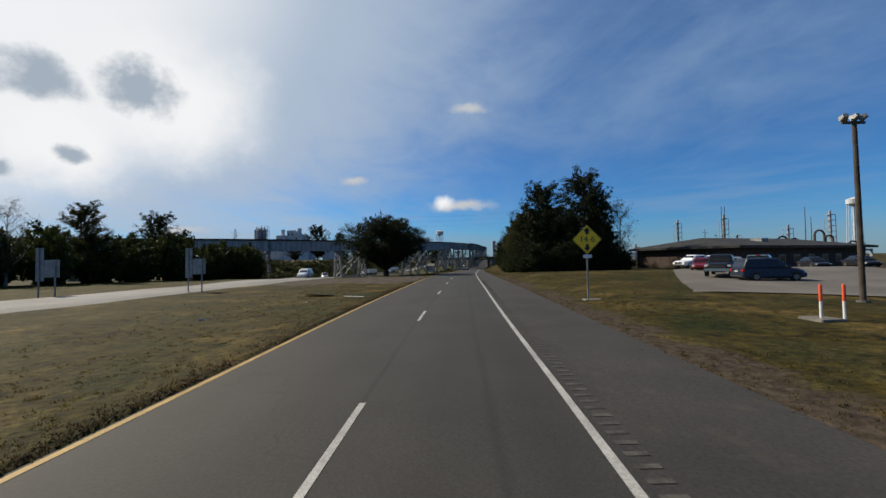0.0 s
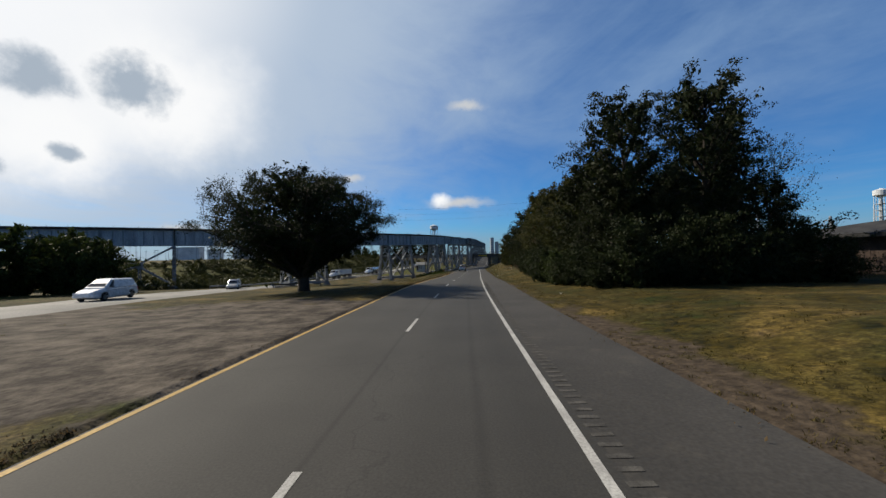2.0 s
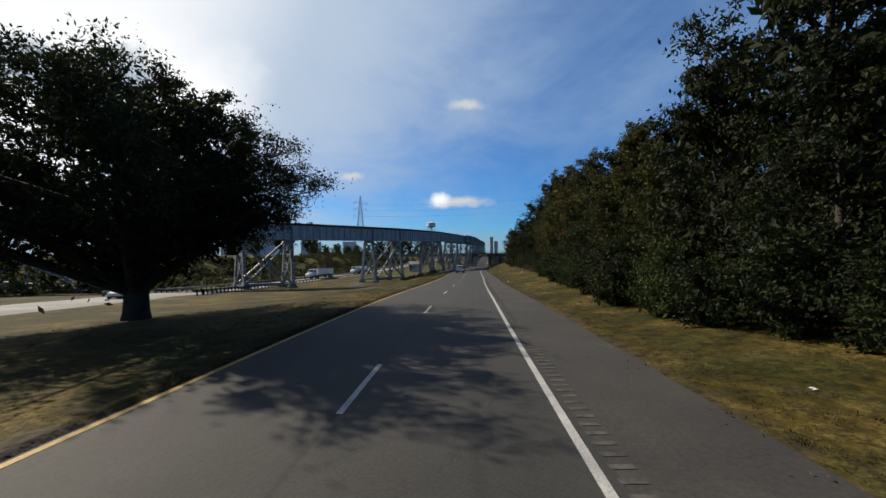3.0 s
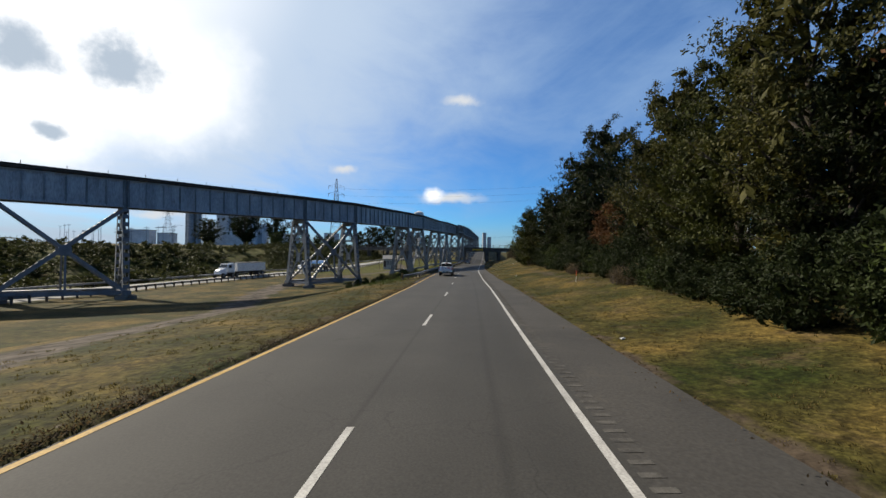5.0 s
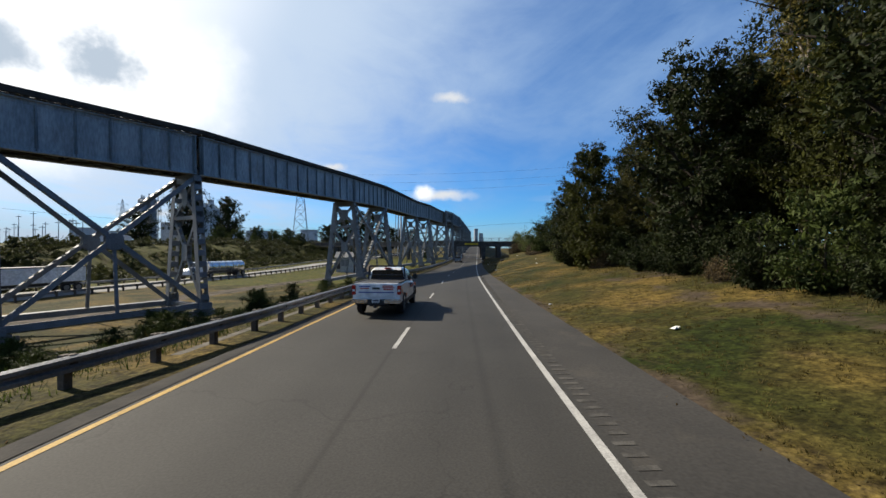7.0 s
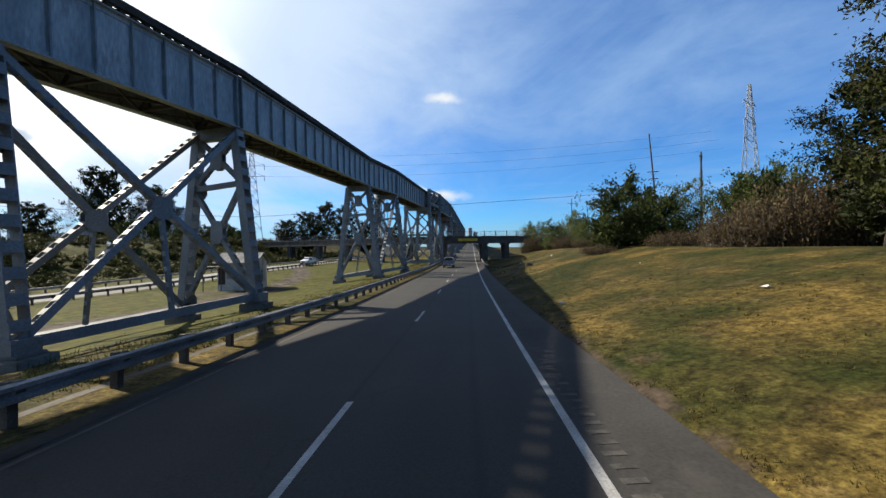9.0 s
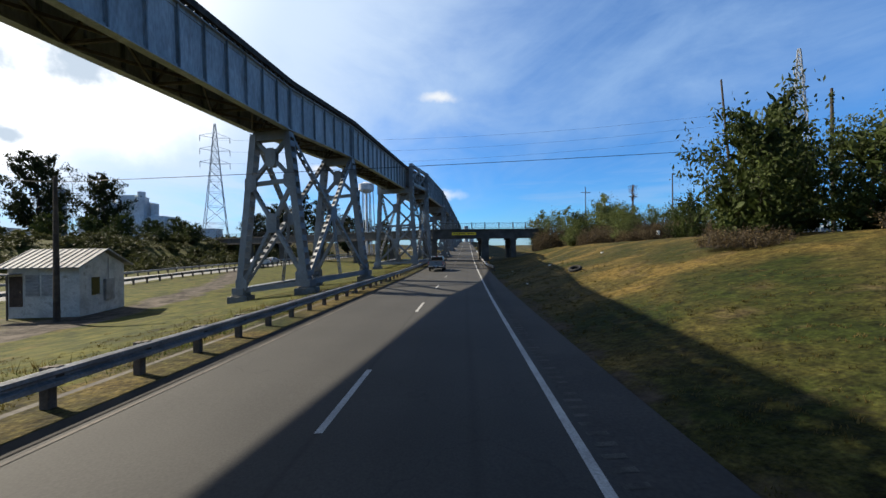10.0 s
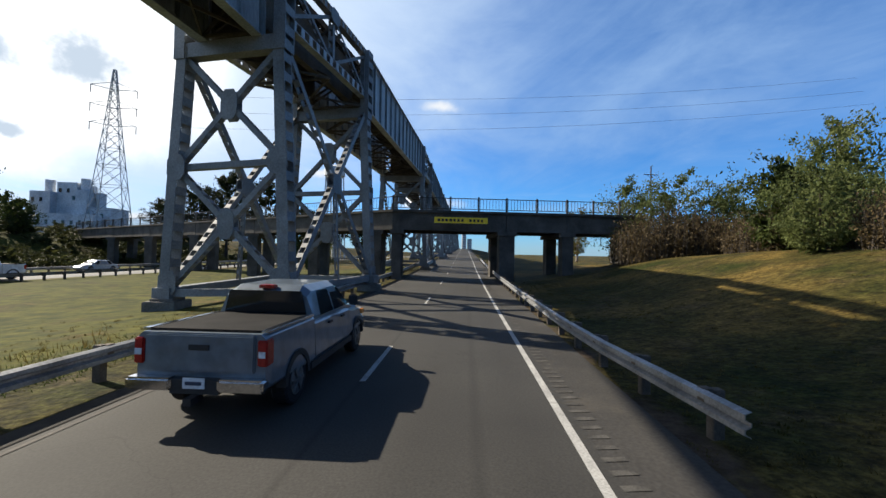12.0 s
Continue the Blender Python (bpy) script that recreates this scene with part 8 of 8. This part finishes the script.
def tufts():
    """Blades of dry grass along the verges the camera passes, longest at the edges."""
    rnd = random.Random(77)
    verts, faces = [], []

    def tuft(x, y, h, n, spread=0.3):
        z = ground_z(x, y) - 0.02
        for _ in range(n):
            a = rnd.uniform(0, 6.28)
            w, lean = rnd.uniform(0.008, 0.018), rnd.uniform(0.2, 0.9) * h
            bx, by = x + rnd.uniform(-spread, spread), y + rnd.uniform(-spread, spread)
            ca, sa = math.cos(a), math.sin(a)
            k = len(verts)
            hh = h * rnd.uniform(0.6, 1.2)
            verts.extend([(bx - sa * w, by + ca * w, z), (bx + sa * w, by - ca * w, z), (bx + ca * lean, by + sa * lean, z + hh)])
            faces.append((k, k + 1, k + 2))
    for _ in range(32000):
        y = rnd.uniform(-2, 285)
        if rnd.random() < 0.5:
            d = -5.85 - abs(rnd.gauss(0, 1)) * 4.5
            if 44 < y < 68 and d > -16:
                continue
            if y > 143 and d > -7.6:
                continue
        else:
            d = shoulder_edge(y) + 0.15 + abs(rnd.gauss(0, 1)) * 4.5
        x = lane_x(y) + d
        if noise.noise(Vector((x * 0.3, y * 0.3, 7))) < -0.25:
            continue
        tuft(x, y, rnd.uniform(0.035, 0.085), 13, 0.09)
    for _ in range(1800):  # rank grass at the wood's edge and under the trestle
        if rnd.random() < 0.6:
            y = rnd.uniform(74, 178)
            x = lane_x(y) + rnd.uniform(10.5, 14.5)
        else:
            y = rnd.uniform(150, 280)
            x = lane_x(y) + rnd.uniform(-11, -7.8)
        tuft(x, y, rnd.uniform(0.12, 0.34), 9)
    me = bpy.data.meshes.new("grass_tufts")
    me.from_pydata(verts, [], faces)
    me.materials.append(BLADES)
    tagged(part("grass_tufts", me, BLADES), "tufts of dry yellow-green grass on the verges", "grass", kind="stuff")
    verts.clear()
    faces.clear()
    for _ in range(5200):  # lush weeds along the guard rail and round the tower feet
        y = rnd.uniform(140, 262)
        d = -7.7 - abs(rnd.gauss(0, 1)) * (3.6 if y < 200 else 1.2)
        x = lane_x(y) + d
        if noise.noise(Vector((x * 0.35, y * 0.35, 4))) > -0.12:
            tuft(x, y, rnd.uniform(0.10, 0.34) if y < 200 else rnd.uniform(0.06, 0.16), 8)
    me = bpy.data.meshes.new("weeds")
    me.from_pydata(verts, [], faces)
    me.materials.append(WEED_LEAF)
    tagged(part("weeds", me, WEED_LEAF), "lush green weeds under the guard rail and the trestle", "weeds", kind="stuff")


tufts()


def edge_debris():
    """Dead leaves and clods along the crumbling edges of the carriageway."""
    rnd = random.Random(8)
    g = Geo()
    for _ in range(16000):
        y = rnd.uniform(-2, 148)
        if rnd.random() < 0.85:
            d = -5.66 - abs(rnd.gauss(0, 0.38))
            if 44 < y < 68 and rnd.random() < 0.8:
                continue
        else:
            d = shoulder_edge(y) + rnd.gauss(0.1, 0.3)
        if noise.noise(Vector((d * 0.9, y * 0.5, 2))) < -0.05:
            continue
        x = lane_x(y) + d
        z = road_z(y) + 0.012 if left_edge(y) < d < shoulder_edge(y) else ground_z(x, y)
        leaf_cards(g, rnd, [Vector((x, y, z + rnd.uniform(0.005, 0.04)))], rnd.uniform(0.014, 0.038))
    for _ in range(9500):  # clumps of dead grass beside the yellow line
        y = rnd.uniform(-2, 146)
        d = -5.72 - abs(rnd.gauss(0, 0.30))
        x = lane_x(y) + d
        if 45 < y < 66 or noise.noise(Vector((d * 0.8, y * 0.6, 5))) < -0.15:
            continue
        z = ground_z(x, y) - 0.01
        for _ in range(4):
            a, h, w = rnd.uniform(0, 6.283), rnd.uniform(0.02, 0.06), rnd.uniform(0.010, 0.022)
            ca, sa, k = math.cos(a), math.sin(a), len(g.v)
            bx, by = x + rnd.gauss(0, 0.05), y + rnd.gauss(0, 0.05)
            g.v += [(bx - sa * w, by + ca * w, z), (bx + sa * w, by - ca * w, z), (bx + ca * h * 1.2, by + sa * h * 1.2, z + h)]
            g.f.append((k, k + 1, k + 2))
    me = bpy.data.meshes.new("leaf_litter")
    me.from_pydata(g.v, [], g.f)
    me.materials.append(DEAD_LEAF)
    tagged(part("leaf_litter", me, DEAD_LEAF), "dark brown dead leaves and dead grass along the road edge", "leaf litter", kind="stuff")


DEAD_LEAF = leaf_material("dead_leaves", (0.040, 0.029, 0.014), (0.115, 0.078, 0.038), 0.45)
edge_debris()
